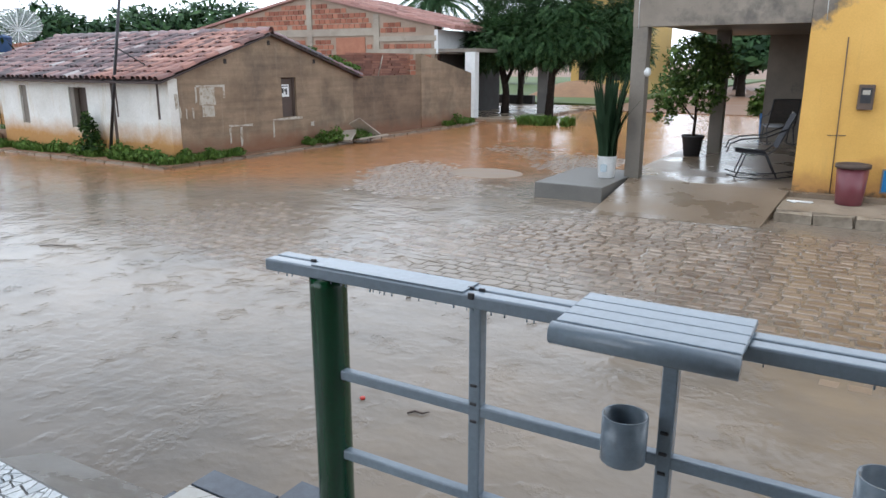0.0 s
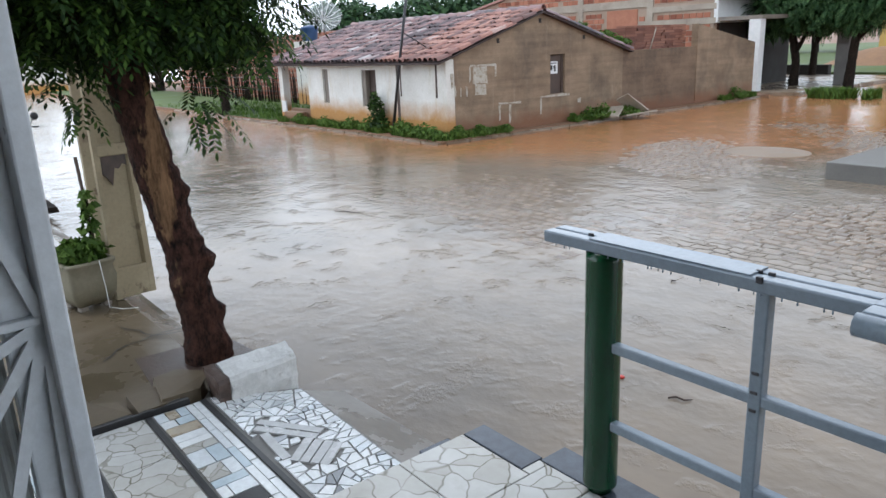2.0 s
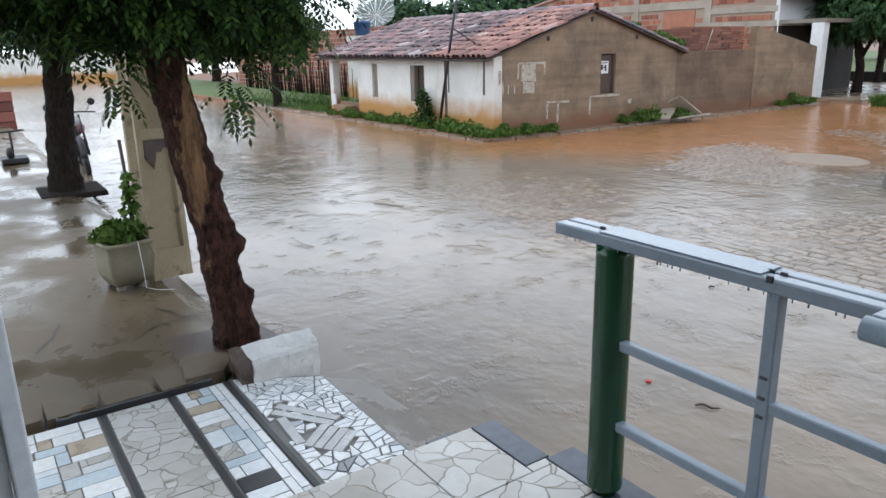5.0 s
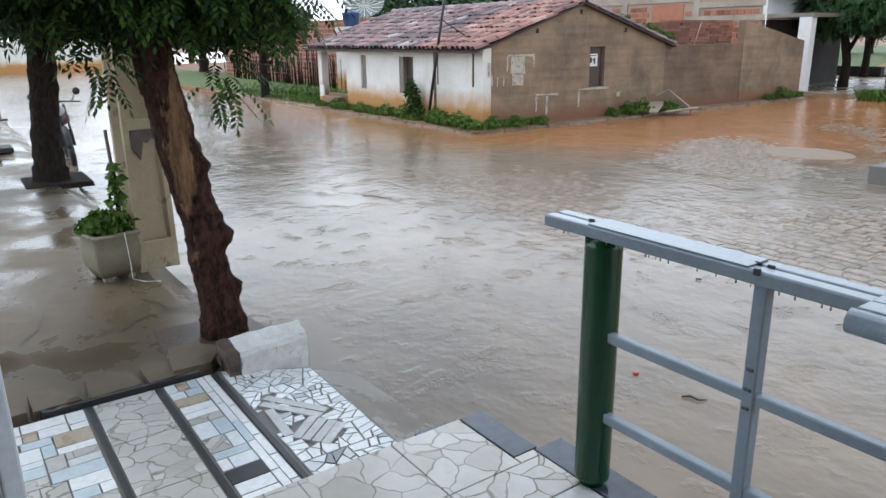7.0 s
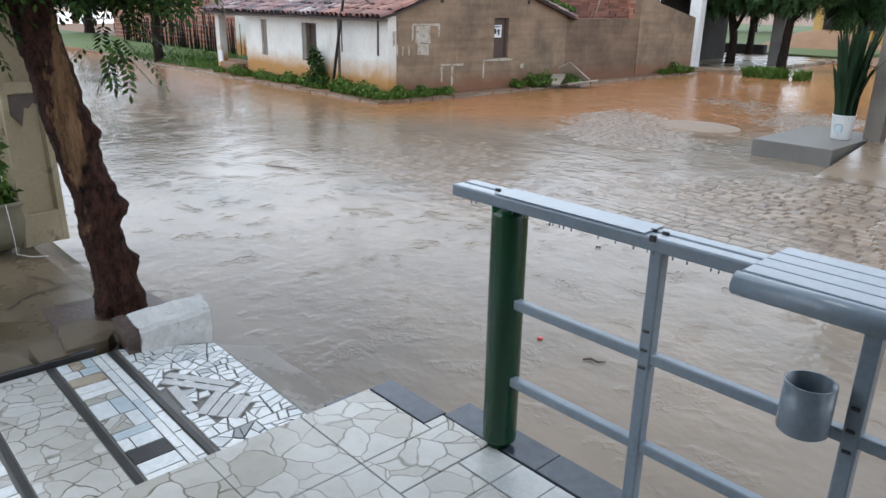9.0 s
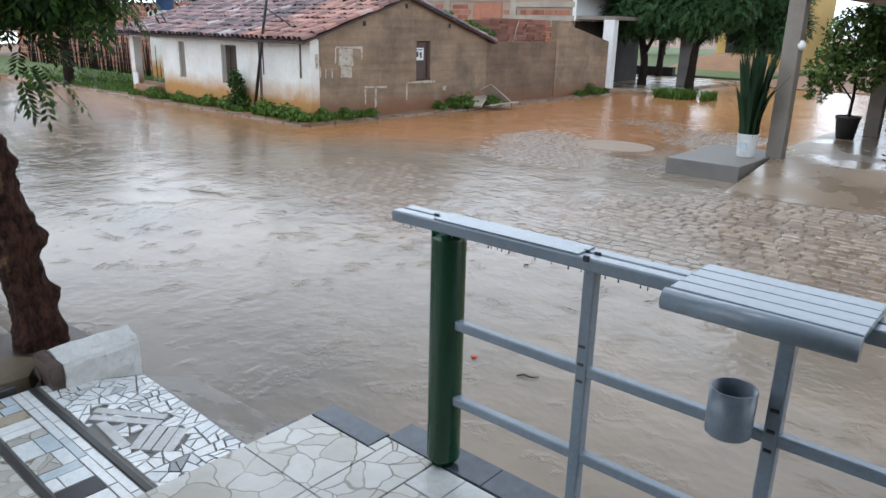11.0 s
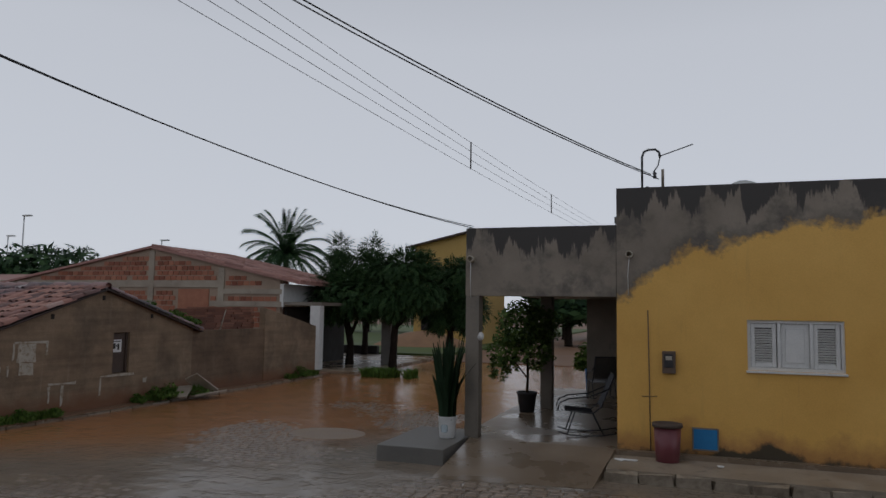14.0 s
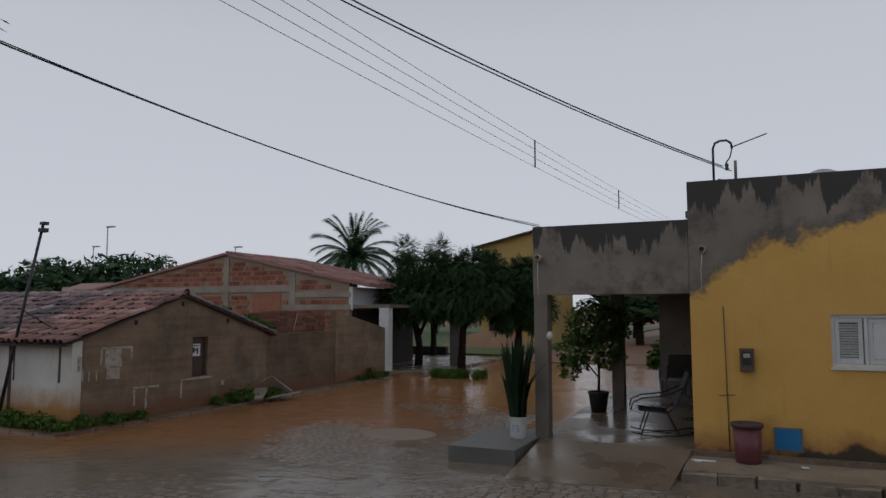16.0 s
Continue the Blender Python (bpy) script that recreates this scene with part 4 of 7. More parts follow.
# drink shelf clamped over the rail, and bottle holders
for k in range(4):
    part("shelf_slat", box_mesh("shelf_slat", (-0.612, 1.284 + k * 0.053, 1.466), (-0.25, 1.284 + k * 0.053 + 0.0515, 1.481), M_RAIL, 0.003), railing, "grooved drink shelf on the rail", R0)
part("shelf_lip", tube_mesh("shelf_lip", [(-0.615, 1.272, 1.457), (-0.25, 1.272, 1.457)], 0.024, M_RAIL, 16), railing, "rounded front edge", R0)
for x in (-0.475, 0.005, 0.49):
    part("bottle_holder", lathe_mesh("bottle_holder", [(0.045, 0), (0.049, 0.004), (0.049, 0.108), (0.0445, 0.108), (0.043, 0.006), (0.01, 0.005)], M_RAIL, 28), railing, "open round bottle holder", R0 @ pose(x, 1.362, 1.158))

# ---- porch floor tiles ----
def tile_at(name, parent, x0, x1, y0, y1, z, material, cache={}, gap=0.003, h=0.014):
    key = (round(x1 - x0, 3), round(y1 - y0, 3), material.name)
    if key not in cache:
        w, d = (x1 - x0) / 2 - gap / 2, (y1 - y0) / 2 - gap / 2
        V = [(-w, -d, 0), (w, -d, 0), (w, d, 0), (-w, d, 0), (-w, -d, h - 0.002), (w, -d, h - 0.002), (w, d, h - 0.002), (-w, d, h - 0.002)]
        c = 0.002
        V += [(-w + c, -d + c, h), (w - c, -d + c, h), (w - c, d - c, h), (-w + c, d - c, h)]
        F = [[8, 9, 10, 11]] + [[a, (a + 1) % 4, 4 + (a + 1) % 4, 4 + a] for a in range(4)] + [[4 + a, 4 + (a + 1) % 4, 8 + (a + 1) % 4, 8 + a] for a in range(4)]
        cache[key] = to_mesh(name, V, F, material)
    return part(name, cache[key], parent, at=pose((x0 + x1) / 2, (y0 + y1) / 2, z))


PZ = 0.646
for i in range(6):
    for j in range(9):
        x0, y1 = -1.868 + 0.335 * i, 1.326 - 0.279 - 0.335 * (j - 1)
        if j == 0:
            y1, y0 = 1.326, 1.048
        else:
            y0 = y1 - 0.335
        if j == 0 and i > 0:
            continue
        tile_at("floor_tile", porch, x0, x0 + 0.335, y0, y1, PZ, M_TILE)
tile_at("floor_tile", porch, -1.533, -1.35, 1.048, 1.41, PZ, M_TILE)
tile_at("floor_tile", porch, -1.868 + 0.297, -1.533, 1.328, 1.41, PZ, M_TILE)
for i in range(13):
    x0 = -1.348 + 0.132 * i
    tile_at("small_floor_tile", porch, x0, x0 + 0.132, 1.268, 1.405, PZ, M_SMALLTILE)
    tile_at("small_floor_tile", porch, x0, x0 + 0.132, 1.048, 1.266, PZ, M_TILE)
tile_at("edge_tile", porch, -1.868, -1.573, 1.330, 1.430, PZ, M_GRANITE)
for i in range(5):
    x0 = -1.569 + 0.4 * i
    tile_at("edge_tile", porch, x0, x0 + 0.4, 1.412, 1.532, PZ, M_GRANITE)
part("nosing_block", box_mesh("nosing_block", (-1.965, 1.20, 0.2), (-1.874, 1.335, 0.60), M_GRANITE, 0.004), porch, "dark granite block below the step edge")

# ---- mosaic pavement ----
M_SHARD = island_surface("white_tile_shard", [(0.0, (0.50, 0.52, 0.53)), (0.15, (0.72, 0.74, 0.74)), (0.7, (0.80, 0.81, 0.80)), (0.93, (0.66, 0.70, 0.72)), (1.0, (0.20, 0.21, 0.22))], 0.15, 30, 0.03)
M_PLANKY = surface("grey_plank_tile", (0.40, 0.40, 0.39), (0.54, 0.54, 0.53), 0.25, 6, 40, 0.1)
M_TAN = surface("tan_stone_tile", (0.33, 0.27, 0.19), (0.45, 0.39, 0.30), 0.3, 7, 40, 0.1)
M_BLUISH = surface("pale_blue_tile", (0.45, 0.53, 0.57), (0.55, 0.62, 0.66), 0.18, 7, 40, 0.05)
MZ = 0.19
rm = random.Random(11)


def split_cells(poly, size, r, out):
    """Cuts a convex polygon again and again into irregular pieces."""
    area = 0.5 * abs(sum(poly[i][0] * poly[(i + 1) % len(poly)][1] - poly[(i + 1) % len(poly)][0] * poly[i][1] for i in range(len(poly))))
    if area < size * r.uniform(0.5, 1.6):
        out.append(poly)
        return
    lens = [(Vector(poly[i]) - Vector(poly[(i + 1) % len(poly)])).length for i in range(len(poly))]
    i = max(range(len(poly)), key=lambda q: lens[q])
    p = Vector(poly[i]).lerp(Vector(poly[(i + 1) % len(poly)]), r.uniform(0.35, 0.65))
    e = (Vector(poly[(i + 1) % len(poly)]) - Vector(poly[i])).normalized()
    w = r.gauss(0, 0.42)
    nrm = Vector((e.x * math.cos(w) - e.y * math.sin(w), e.x * math.sin(w) + e.y * math.cos(w)))
    for sgn in (1, -1):
        new_poly = []
        for k in range(len(poly)):
            a, b = Vector(poly[k]), Vector(poly[(k + 1) % len(poly)])
            da, db = (a - p).dot(nrm) * sgn, (b - p).dot(nrm) * sgn
            if da >= 0:
                new_poly.append(tuple(a))
            if da * db < 0:
                new_poly.append(tuple(a.lerp(b, da / (da - db))))
        if len(new_poly) >= 3:
            split_cells(new_poly, size, r, out)


def shard(poly, material, shrink=0.0055, h=0.009):
    n = len(poly)
    cx, cy = sum(p[0] for p in poly) / n, sum(p[1] for p in poly) / n
    pts = []
    for x, y in poly:
        d = Vector((x - cx, y - cy))
        d = d * max(0.5, 1 - shrink / max(d.length, 1e-6) * 1.3)
        pts.append(d)
    V = [(p.x, p.y, 0) for p in pts] + [(p.x, p.y, h) for p in pts]
    F = [list(range(n, 2 * n))] + [[i, (i + 1) % n, n + (i + 1) % n, n + i] for i in range(n)]
    part("mosaic_piece", to_mesh("mosaic_piece", V, F, material), mosaic, at=pose(cx, cy, MZ, rm.uniform(-0.6, 0.6), rm.uniform(-0.6, 0.6), 0))


PLANK_LINES = ((-3.27, 1.13, -2.97, 1.33), (-3.22, 1.09, -2.94, 1.285), (-3.14, 1.10, -2.86, 1.085), (-2.82, 1.10, -2.95, 1.25), (-2.78, 1.13, -2.905, 1.28), (-2.74, 1.16, -2.86, 1.31), (-2.70, 1.19, -2.82, 1.335))
cells = []
split_cells([(-3.70, 1.04), (-2.62, 1.04), (-2.62, 1.455), (-3.45, 1.468)], 0.0042, rm, cells)
for c in cells:
    mx, my = sum(p[0] for p in c) / len(c), sum(p[1] for p in c) / len(c)
    if any((Vector((mx, my)) - Vector((px, py)).lerp(Vector((qx, qy)), f)).length < 0.036 for px, py, qx, qy in PLANK_LINES for f in (0.05, 0.28, 0.5, 0.72, 0.95)):
        continue
    shard(c, M_SHARD)
for px, py, qx, qy in PLANK_LINES:
    half = math.hypot(qx - px, qy - py) / 2
    part("mosaic_plank", box_mesh("mosaic_plank", (-half, -0.0225, 0), (half, 0.0225, 0.011), M_PLANKY, 0.001), mosaic, "grey plank-shaped tile", pose((px + qx) / 2, (py + qy) / 2, MZ, 0, 0, math.degrees(math.atan2(qy - py, qx - px))))
for k, (x0, x1) in enumerate(((-2.62, -1.88),)):
    cells = []
    split_cells([(x0, 1.04), (x1, 1.04), (x1, 1.455), (x0, 1.455)], 0.0055, rm, cells)
    for c in cells:
        shard(c, M_SHARD)


def guillotine(x0, y0, x1, y1, r, out, small=0.05):
    if (x1 - x0) * (y1 - y0) < 0.02 * r.uniform(0.3, 1.6) or min(x1 - x0, y1 - y0) < small:
        out.append((x0, y0, x1, y1))
        return
    f = r.uniform(0.3, 0.7)
    if (x1 - x0) > (y1 - y0) * r.uniform(0.6, 1.4):
        m = x0 + (x1 - x0) * f
        guillotine(x0, y0, m, y1, r, out)
        guillotine(m, y0, x1, y1, r, out)
    else:
        m = y0 + (y1 - y0) * f
        guillotine(x0, y0, x1, m, r, out)
        guillotine(x0, m, x1, y1, r, out)


for y0, y1 in ((0.74, 0.905), (-0.05, 0.355), (-0.85, -0.45)):
    rects = []
    guillotine(-3.70, y0, -1.88, y1, rm, rects)
    for x0, ya, x1, yb in rects:
        mt = rm.choice([M_SHARD] * 7 + [M_TILE] * 3 + [M_TAN] + [M_BLUISH] * 3 + [M_BLACK])
        shard([(x0, ya), (x1, ya), (x1, yb), (x0, yb)], mt, 0.004)
# two rows of long white slips beside the dark strip
for ya, yb in ((0.908, 0.945), (0.948, 0.985)):
    x0 = -3.70
    while x0 < -1.95:
        x1 = min(-1.88, x0 + rm.uniform(0.12, 0.3))
        shard([(x0, ya), (x1, ya), (x1, yb), (x0, yb)], rm.choice([M_SHARD] * 5 + [M_BLUISH]), 0.003)
        x0 = x1
for y0, y1 in ((0.40, 0.695), (-0.41, -0.10)):
    for k in range(4):
        x0 = -3.70 + k * 0.455
        tile_at("mosaic_tile", mosaic, x0, x0 + 0.452, y0, y1, MZ - 0.004, M_TILE)
for y0 in (0.99, 0.698, 0.36, -0.098, -0.45):
    part("dark_strip", box_mesh("dark_strip", (-3.71, y0 + 0.006, MZ - 0.02), (-1.88, y0 + 0.034, MZ + 0.008), M_BLACK, 0.002), mosaic, "black granite strip")

# broken kerb and stone by the tree


def kerb_block(u0, u1, seed):
    """A length of the slanted kerb block: it rises and narrows along its length, with worn edges."""
    low = ((-3.578, 1.125), (-3.525, 1.488), (-3.802, 1.576), (-3.892, 1.187))
    high = ((-3.598, 1.135, 0.315), (-3.555, 1.508, 0.355), (-3.742, 1.526, 0.385), (-3.832, 1.137, 0.335))
    nu, nv = 10, 5
    V, F = [], []
    for i in range(nu + 1):
        u = u0 + (u1 - u0) * i / nu
        fl, bl = Vector((*low[0], 0.1)).lerp(Vector((*low[1], 0.1)), u), Vector((*low[3], 0.1)).lerp(Vector((*low[2], 0.1)), u)
        ft, bt = Vector(high[0]).lerp(Vector(high[1]), u), Vector(high[3]).lerp(Vector(high[2]), u)
        ring = [fl.lerp(ft, k / nv * 0.93) for k in range(nv + 1)] + [ft.lerp(bt, 0.09 + 0.82 * k / nv) for k in range(nv + 1)] + [bt.lerp(bl, 0.07 + 0.93 * k / nv) for k in range(nv + 1)]
        V += [tuple(p + Vector((noise.noise(p * 17 + Vector((seed, 0, 0))), noise.noise(p * 17 + Vector((0, seed, 3))), noise.noise(p * 15 + Vector((5, 0, seed))))) * 0.011) for p in ring]
    n = 3 * (nv + 1)
    for i in range(nu):
        for j in range(n):
            F.append([i * n + j, i * n + (j + 1) % n, i * n + n + (j + 1) % n, i * n + n + j])
    F += [list(range(n))[::-1], list(range(nu * n, nu * n + n))]
    return V, F


M_RAWSTONE = surface("wet_brown_stone", (0.035, 0.022, 0.016), (0.10, 0.065, 0.05), 0.4, 8, 40, 0.5)
block = empty("kerb_stone", "whitewashed concrete kerb block with a broken brown end", "kerb stone", pose(0, 0, 0))
part("whitewashed_length", to_mesh("whitewashed_length", *kerb_block(0.0, 1.0, 3), M_STONE), block)
part("broken_end", to_mesh("broken_end", *kerb_block(-0.17, -0.01, 5), M_RAWSTONE), block, "dark wet broken end")
thing("broken_slab", lump("broken_slab", [(-4.14, 0.86), (-3.78, 0.82), (-3.79, 1.03), (-3.98, 1.17), (-4.16, 1.02)], 0.12, 0.225, M_PAVE, 0.010, 0.92, 6), "tilted piece of broken concrete by the tree", "slab")
thing("tree_pit", lump("tree_pit", [(-4.66, 0.90), (-4.17, 0.87), (-4.0, 1.3), (-4.1, 1.56), (-4.62, 1.5)], 0.10, 0.156, M_RAWSTONE, 0.006, 0.97, 8), "bare wet earth square round the tree", "soil", kind="structure")
thing("tree_pit", lump("tree_pit", [(-11.3, 0.8), (-10.4, 0.8), (-10.4, 1.6), (-11.3, 1.6)], 0.10, 0.17, M_BARK_DARK, 0.01, 0.97, 8), "dark square earth pit round the tree", "soil", kind="structure")
rz = random.Random(61)
yy = -0.3
while yy < 0.8:
    ln = rz.uniform(0.16, 0.3)
    x0, x1 = -3.99 + rz.uniform(-0.05, 0.05), -3.755
    thing("slab_fragment", lump("slab_fragment", [(x1, yy), (x1 + rz.uniform(-0.02, 0.0), yy + ln - 0.02), (x0 + rz.uniform(0, 0.06), yy + ln - rz.uniform(0.0, 0.05)), (x0 - 0.02, yy + ln * 0.5), (x0, yy + rz.uniform(-0.02, 0.04))], 0.14, 0.215 + rz.uniform(0, 0.016), M_PAVE, 0.006, 0.94, int(yy * 100) + 60), "cracked piece of wet concrete at the slab edge", "slab", "slab fragments")
    yy += ln
# gap where the slab broke from the mosaic, its shade a raised black strip
rg = random.Random(12)
gap_out = [(-3.722, 0.18 + 0.045 * k) for k in range(18)] + [(-3.732 - rg.uniform(0, 0.04), 0.18 + 0.045 * k) for k in range(17, -1, -1)]
thing("gap_shade_strip", lump("gap_shade_strip", gap_out, 0.12, 0.222, M_BLACK, 0.003, 1.0, 13), "raised black strip standing for the dark gap between slab and mosaic", "gap", kind="structure")
# cracks in the pavement
V, F = [], []
for (x, y), w0, n in (((-4.75, 0.75), 2.6, 9), ((-5.3, 1.0), 0.4, 8), ((-9.6, 1.3), 0.2, 8), ((-4.9, 0.2), 3.0, 7)):
    w = w0
    pts = []
    for k in range(n):
        pts.append((x, y))
        w += rm.uniform(-0.7, 0.7)
        x, y = x + 0.09 * math.cos(w), y + 0.09 * math.sin(w)
    for k in range(n - 1):
        (xa, ya), (xb, yb) = pts[k], pts[k + 1]
        d = Vector((yb - ya, xa - xb)).normalized() * 0.006
        b = len(V)
        V += [(xa - d.x, ya - d.y, 0.154), (xb - d.x, yb - d.y, 0.154), (xb + d.x, yb + d.y, 0.154), (xa + d.x, ya + d.y, 0.154)]
        F.append([b, b + 1, b + 2, b + 3])
thing("pavement_crack", to_mesh("pavement_crack", V, F, M_BLACK), "dark cracks running through the wet pavement", "crack", kind="structure")


# ---- trees ----
def frond(V, F, base, direction, length, r, pairs=6, leaf=0.07, wide=0.022):
    """A feather-shaped leaf: a drooping stalk with pairs of leaflets."""
    d = Vector(direction).normalized()
    side = d.cross(Vector((0, 0, 1)))
    side = side.normalized() if side.length > 0.05 else Vector((1, 0, 0))
    up = side.cross(d)
    p = Vector(base)
    step = length / pairs
    for k in range(pairs + 1):
        d = (d + Vector((0, 0, -0.045))).normalized()
        p = p + d * step
        for s in ((1, -1) if k < pairs else (0,)):
            o = (side * s * 0.85 + d * (0.55 if s else 1.0) + Vector((0, 0, -0.25))).normalized()
            q = p + o * leaf * r.uniform(0.8, 1.15)
            m = (p + q) / 2
            wv = o.cross(up).normalized() * wide * 0.5
            b = len(V)
            V.extend([tuple(p), tuple(m + wv), tuple(q), tuple(m - wv)])
            F.append([b, b + 1, b + 2, b + 3])


def feather_crown(name, blobs, count, material, seed, length=0.28, leaf=0.075, wide=0.024, hollow=0.45, power=1.0):
    r = random.Random(seed)
    V, F = [], []
    tot = sum((b[1][0] * b[1][1] * b[1][2]) ** power for b in blobs)
    for (c, rad) in blobs:
        for _ in range(int(count * (rad[0] * rad[1] * rad[2]) ** power / tot)):
            u = Vector((r.gauss(0, 1), r.gauss(0, 1), r.gauss(0, 1))).normalized()
            f = r.uniform(hollow, 1.0) ** 0.6 * (1 + 0.22 * noise.noise(u * 2.3 + Vector(c)))
            p = Vector((c[0] + u.x * rad[0] * f, c[1] + u.y * rad[1] * f, c[2] + u.z * rad[2] * f))
            d = u + Vector((r.uniform(-0.7, 0.7), r.uniform(-0.7, 0.7), r.uniform(-0.9, 0.2)))
            frond(V, F, p, d, length * r.uniform(0.7, 1.2), r, 6, leaf, wide)
    return to_mesh(name, V, F, material)


def leaf_crown(name, blobs, count, material, seed, size=0.16):
    """Many small bent leaves in uneven clumps."""
    r = random.Random(seed)
    V, F = [], []
    tot = sum(b[1][0] * b[1][1] * b[1][2] for b in blobs)
    for (c, rad) in blobs:
        for _ in range(int(count * rad[0] * rad[1] * rad[2] / tot)):
            u = Vector((r.gauss(0, 1), r.gauss(0, 1), r.gauss(0, 1))).normalized()
            f = r.uniform(0.3, 1.0) ** 0.5 * (1 + 0.35 * noise.noise(u * 2.0 + Vector(c)))
            p = Vector((c[0] + u.x * rad[0] * f, c[1] + u.y * rad[1] * f, c[2] + u.z * rad[2] * f))
            a = Vector((r.gauss(0, 1), r.gauss(0, 1), r.gauss(0, 0.6))).normalized()
            w = a.cross(u + Vector((0.01, 0, 0.3))).normalized()
            s = size * r.uniform(0.6, 1.3)
            b = len(V)
            V.extend([tuple(p - a * s), tuple(p + w * s * 0.35 + Vector((0, 0, 0.03))), tuple(p + a * s), tuple(p - w * s * 0.35)])
            F.append([b, b + 1, b + 2, b + 3])
    return to_mesh(name, V, F, material)


def trunk_mesh(name, pts, radii, material, limbs=(), knots=(), sides=30):
    """A tapered, lumpy trunk with limbs."""
    V, F = [], []
    fine, rad = [], []
    for i in range(len(pts) - 1):
        for k in range(14):
            t = k / 14
            fine.append(Vector(pts[i]).lerp(Vector(pts[i + 1]), t))
            rad.append(radii[i] * (1 - t) + radii[i + 1] * t)
    fine.append(Vector(pts[-1]))
    rad.append(radii[-1])
    for _ in range(4):
        fine = [fine[0]] + [(fine[i - 1] + fine[i] * 2 + fine[i + 1]) / 4 for i in range(1, len(fine) - 1)] + [fine[-1]]
        rad = [rad[0]] + [(rad[i - 1] + rad[i] * 2 + rad[i + 1]) / 4 for i in range(1, len(rad) - 1)] + [rad[-1]]
    tube(V, F, fine, rad, sides)
    for lp, lr in limbs:
        tube(V, F, lp, lr, 8)
    out = []
    for v in V:
        p = Vector(v)
        i = min(range(len(fine)), key=lambda q: (fine[q] - p).length_squared)
        d = p - fine[i]
        k = 1 + 0.11 * noise.noise(p * 7) + 0.11 * noise.noise(p * 18) + 0.07 * noise.noise(p * 41)
        for c, rr, amount in knots:
            g = (p - Vector(c)).length / rr
            k += amount * (math.exp(-g * g * 2) - 0.2 * math.exp(-g * g * 14))
        out.append(tuple(fine[i] + d * k if d.length < 0.6 else p))
    return to_mesh(name, out, F, material, True)


def tree(name, label, at, trunk, crown, group=""):
    t = empty(name, label, "tree", at, group)
    inv = at.inverted()
    part("trunk", trunk, t, at=inv)
    part("crown", crown, t, at=inv)
    return t


neem_trunk = trunk_mesh("trunk", [(-4.36, 1.275, 0.08), (-4.36, 1.28, 0.38), (-4.36, 1.235, 0.65), (-4.36, 1.235, 0.83), (-4.36, 1.19, 1.05), (-4.36, 1.14, 1.34), (-4.36, 1.085, 1.66), (-4.36, 1.04, 1.97), (-4.40, 1.0, 2.5)],
                        [0.135, 0.120, 0.115, 0.118, 0.112, 0.118, 0.108, 0.112, 0.09], M_BARK,
                        [([(-4.37, 1.03, 2.0), (-4.2, 1.3, 2.4), (-4.0, 1.7, 2.9)], [0.07, 0.055, 0.03]),
                         ([(-4.38, 1.0, 2.1), (-4.6, 0.6, 2.5), (-4.9, 0.2, 2.9)], [0.07, 0.055, 0.03])],
                        [((-4.28, 1.35, 0.80), 0.085, 0.62), ((-4.28, 1.40, 0.47), 0.085, 0.55), ((-4.28, 1.28, 1.24), 0.055, 0.75), ((-4.28, 1.13, 0.66), 0.07, 0.42), ((-4.25, 1.33, 0.30), 0.08, 0.45), ((-4.26, 1.18, 0.20), 0.11, 0.3), ((-4.27, 1.39, 0.20), 0.10, 0.35), ((-4.26, 1.30, 0.62), 0.05, 0.3), ((-4.27, 1.04, 1.95), 0.06, 0.4), ((-4.27, 1.30, 0.93), 0.05, 0.3)])
neem_crown = feather_crown("crown", [((-4.5, 0.95, 2.9), (0.85, 1.0, 0.66)), ((-4.45, 1.6, 2.92), (0.75, 0.62, 0.62)), ((-4.6, 0.3, 2.85), (0.8, 0.8, 0.65)), ((-4.75, 0.95, 2.35), (0.25, 0.55, 0.2)), ((-4.6, 0.85, 3.6), (1.4, 1.35, 0.9)),
                                     ((-4.32, 1.62, 2.32), (0.42, 0.42, 0.30)), ((-4.42, 0.80, 2.28), (0.42, 0.45, 0.24)), ((-4.3, 1.2, 2.3), (0.35, 0.4, 0.26)),
                                     ((-4.25, 1.40, 1.80), (0.14, 0.15, 0.2)), ((-4.40, 0.80, 1.90), (0.14, 0.14, 0.18))], 21000, M_LEAF, 21, 0.20, 0.060, 0.022, 0.3)
neem = tree("neem_tree", "leaning neem tree with peeling bark and feathery leaves", pose(-4.36, 1.275, 0.15), neem_trunk, neem_crown)
t2_trunk = trunk_mesh("trunk", [(-10.85, 1.15, 0.1), (-10.83, 1.16, 0.7), (-10.8, 1.25, 1.5), (-10.8, 1.28, 2.1), (-10.8, 1.3, 3.0)], [0.22, 0.175, 0.165, 0.17, 0.12], M_BARK_DARK,
                      [([(-10.8, 1.28, 2.0), (-10.4, 1.7, 2.5), (-10.0, 2.1, 2.9)], [0.1, 0.08, 0.04]), ([(-10.8, 1.28, 2.1), (-11.1, 0.8, 2.6), (-11.5, 0.3, 3.0)], [0.1, 0.08, 0.04])])
t2_crown = feather_crown("crown", [((-10.8, 1.2, 3.0), (1.7, 1.7, 0.95)), ((-10.4, 2.3, 2.7), (1.0, 1.0, 0.7)), ((-10.9, 0.1, 2.8), (1.0, 1.0, 0.75)), ((-10.8, 1.2, 3.9), (1.9, 1.9, 1.0))], 2600, M_LEAF_DARK, 22, 0.34, 0.11, 0.04, 0.2)
tree("neem_tree", "dark-trunked neem tree on the wet pavement", pose(-10.85, 1.15, 0.15), t2_trunk, t2_crown)
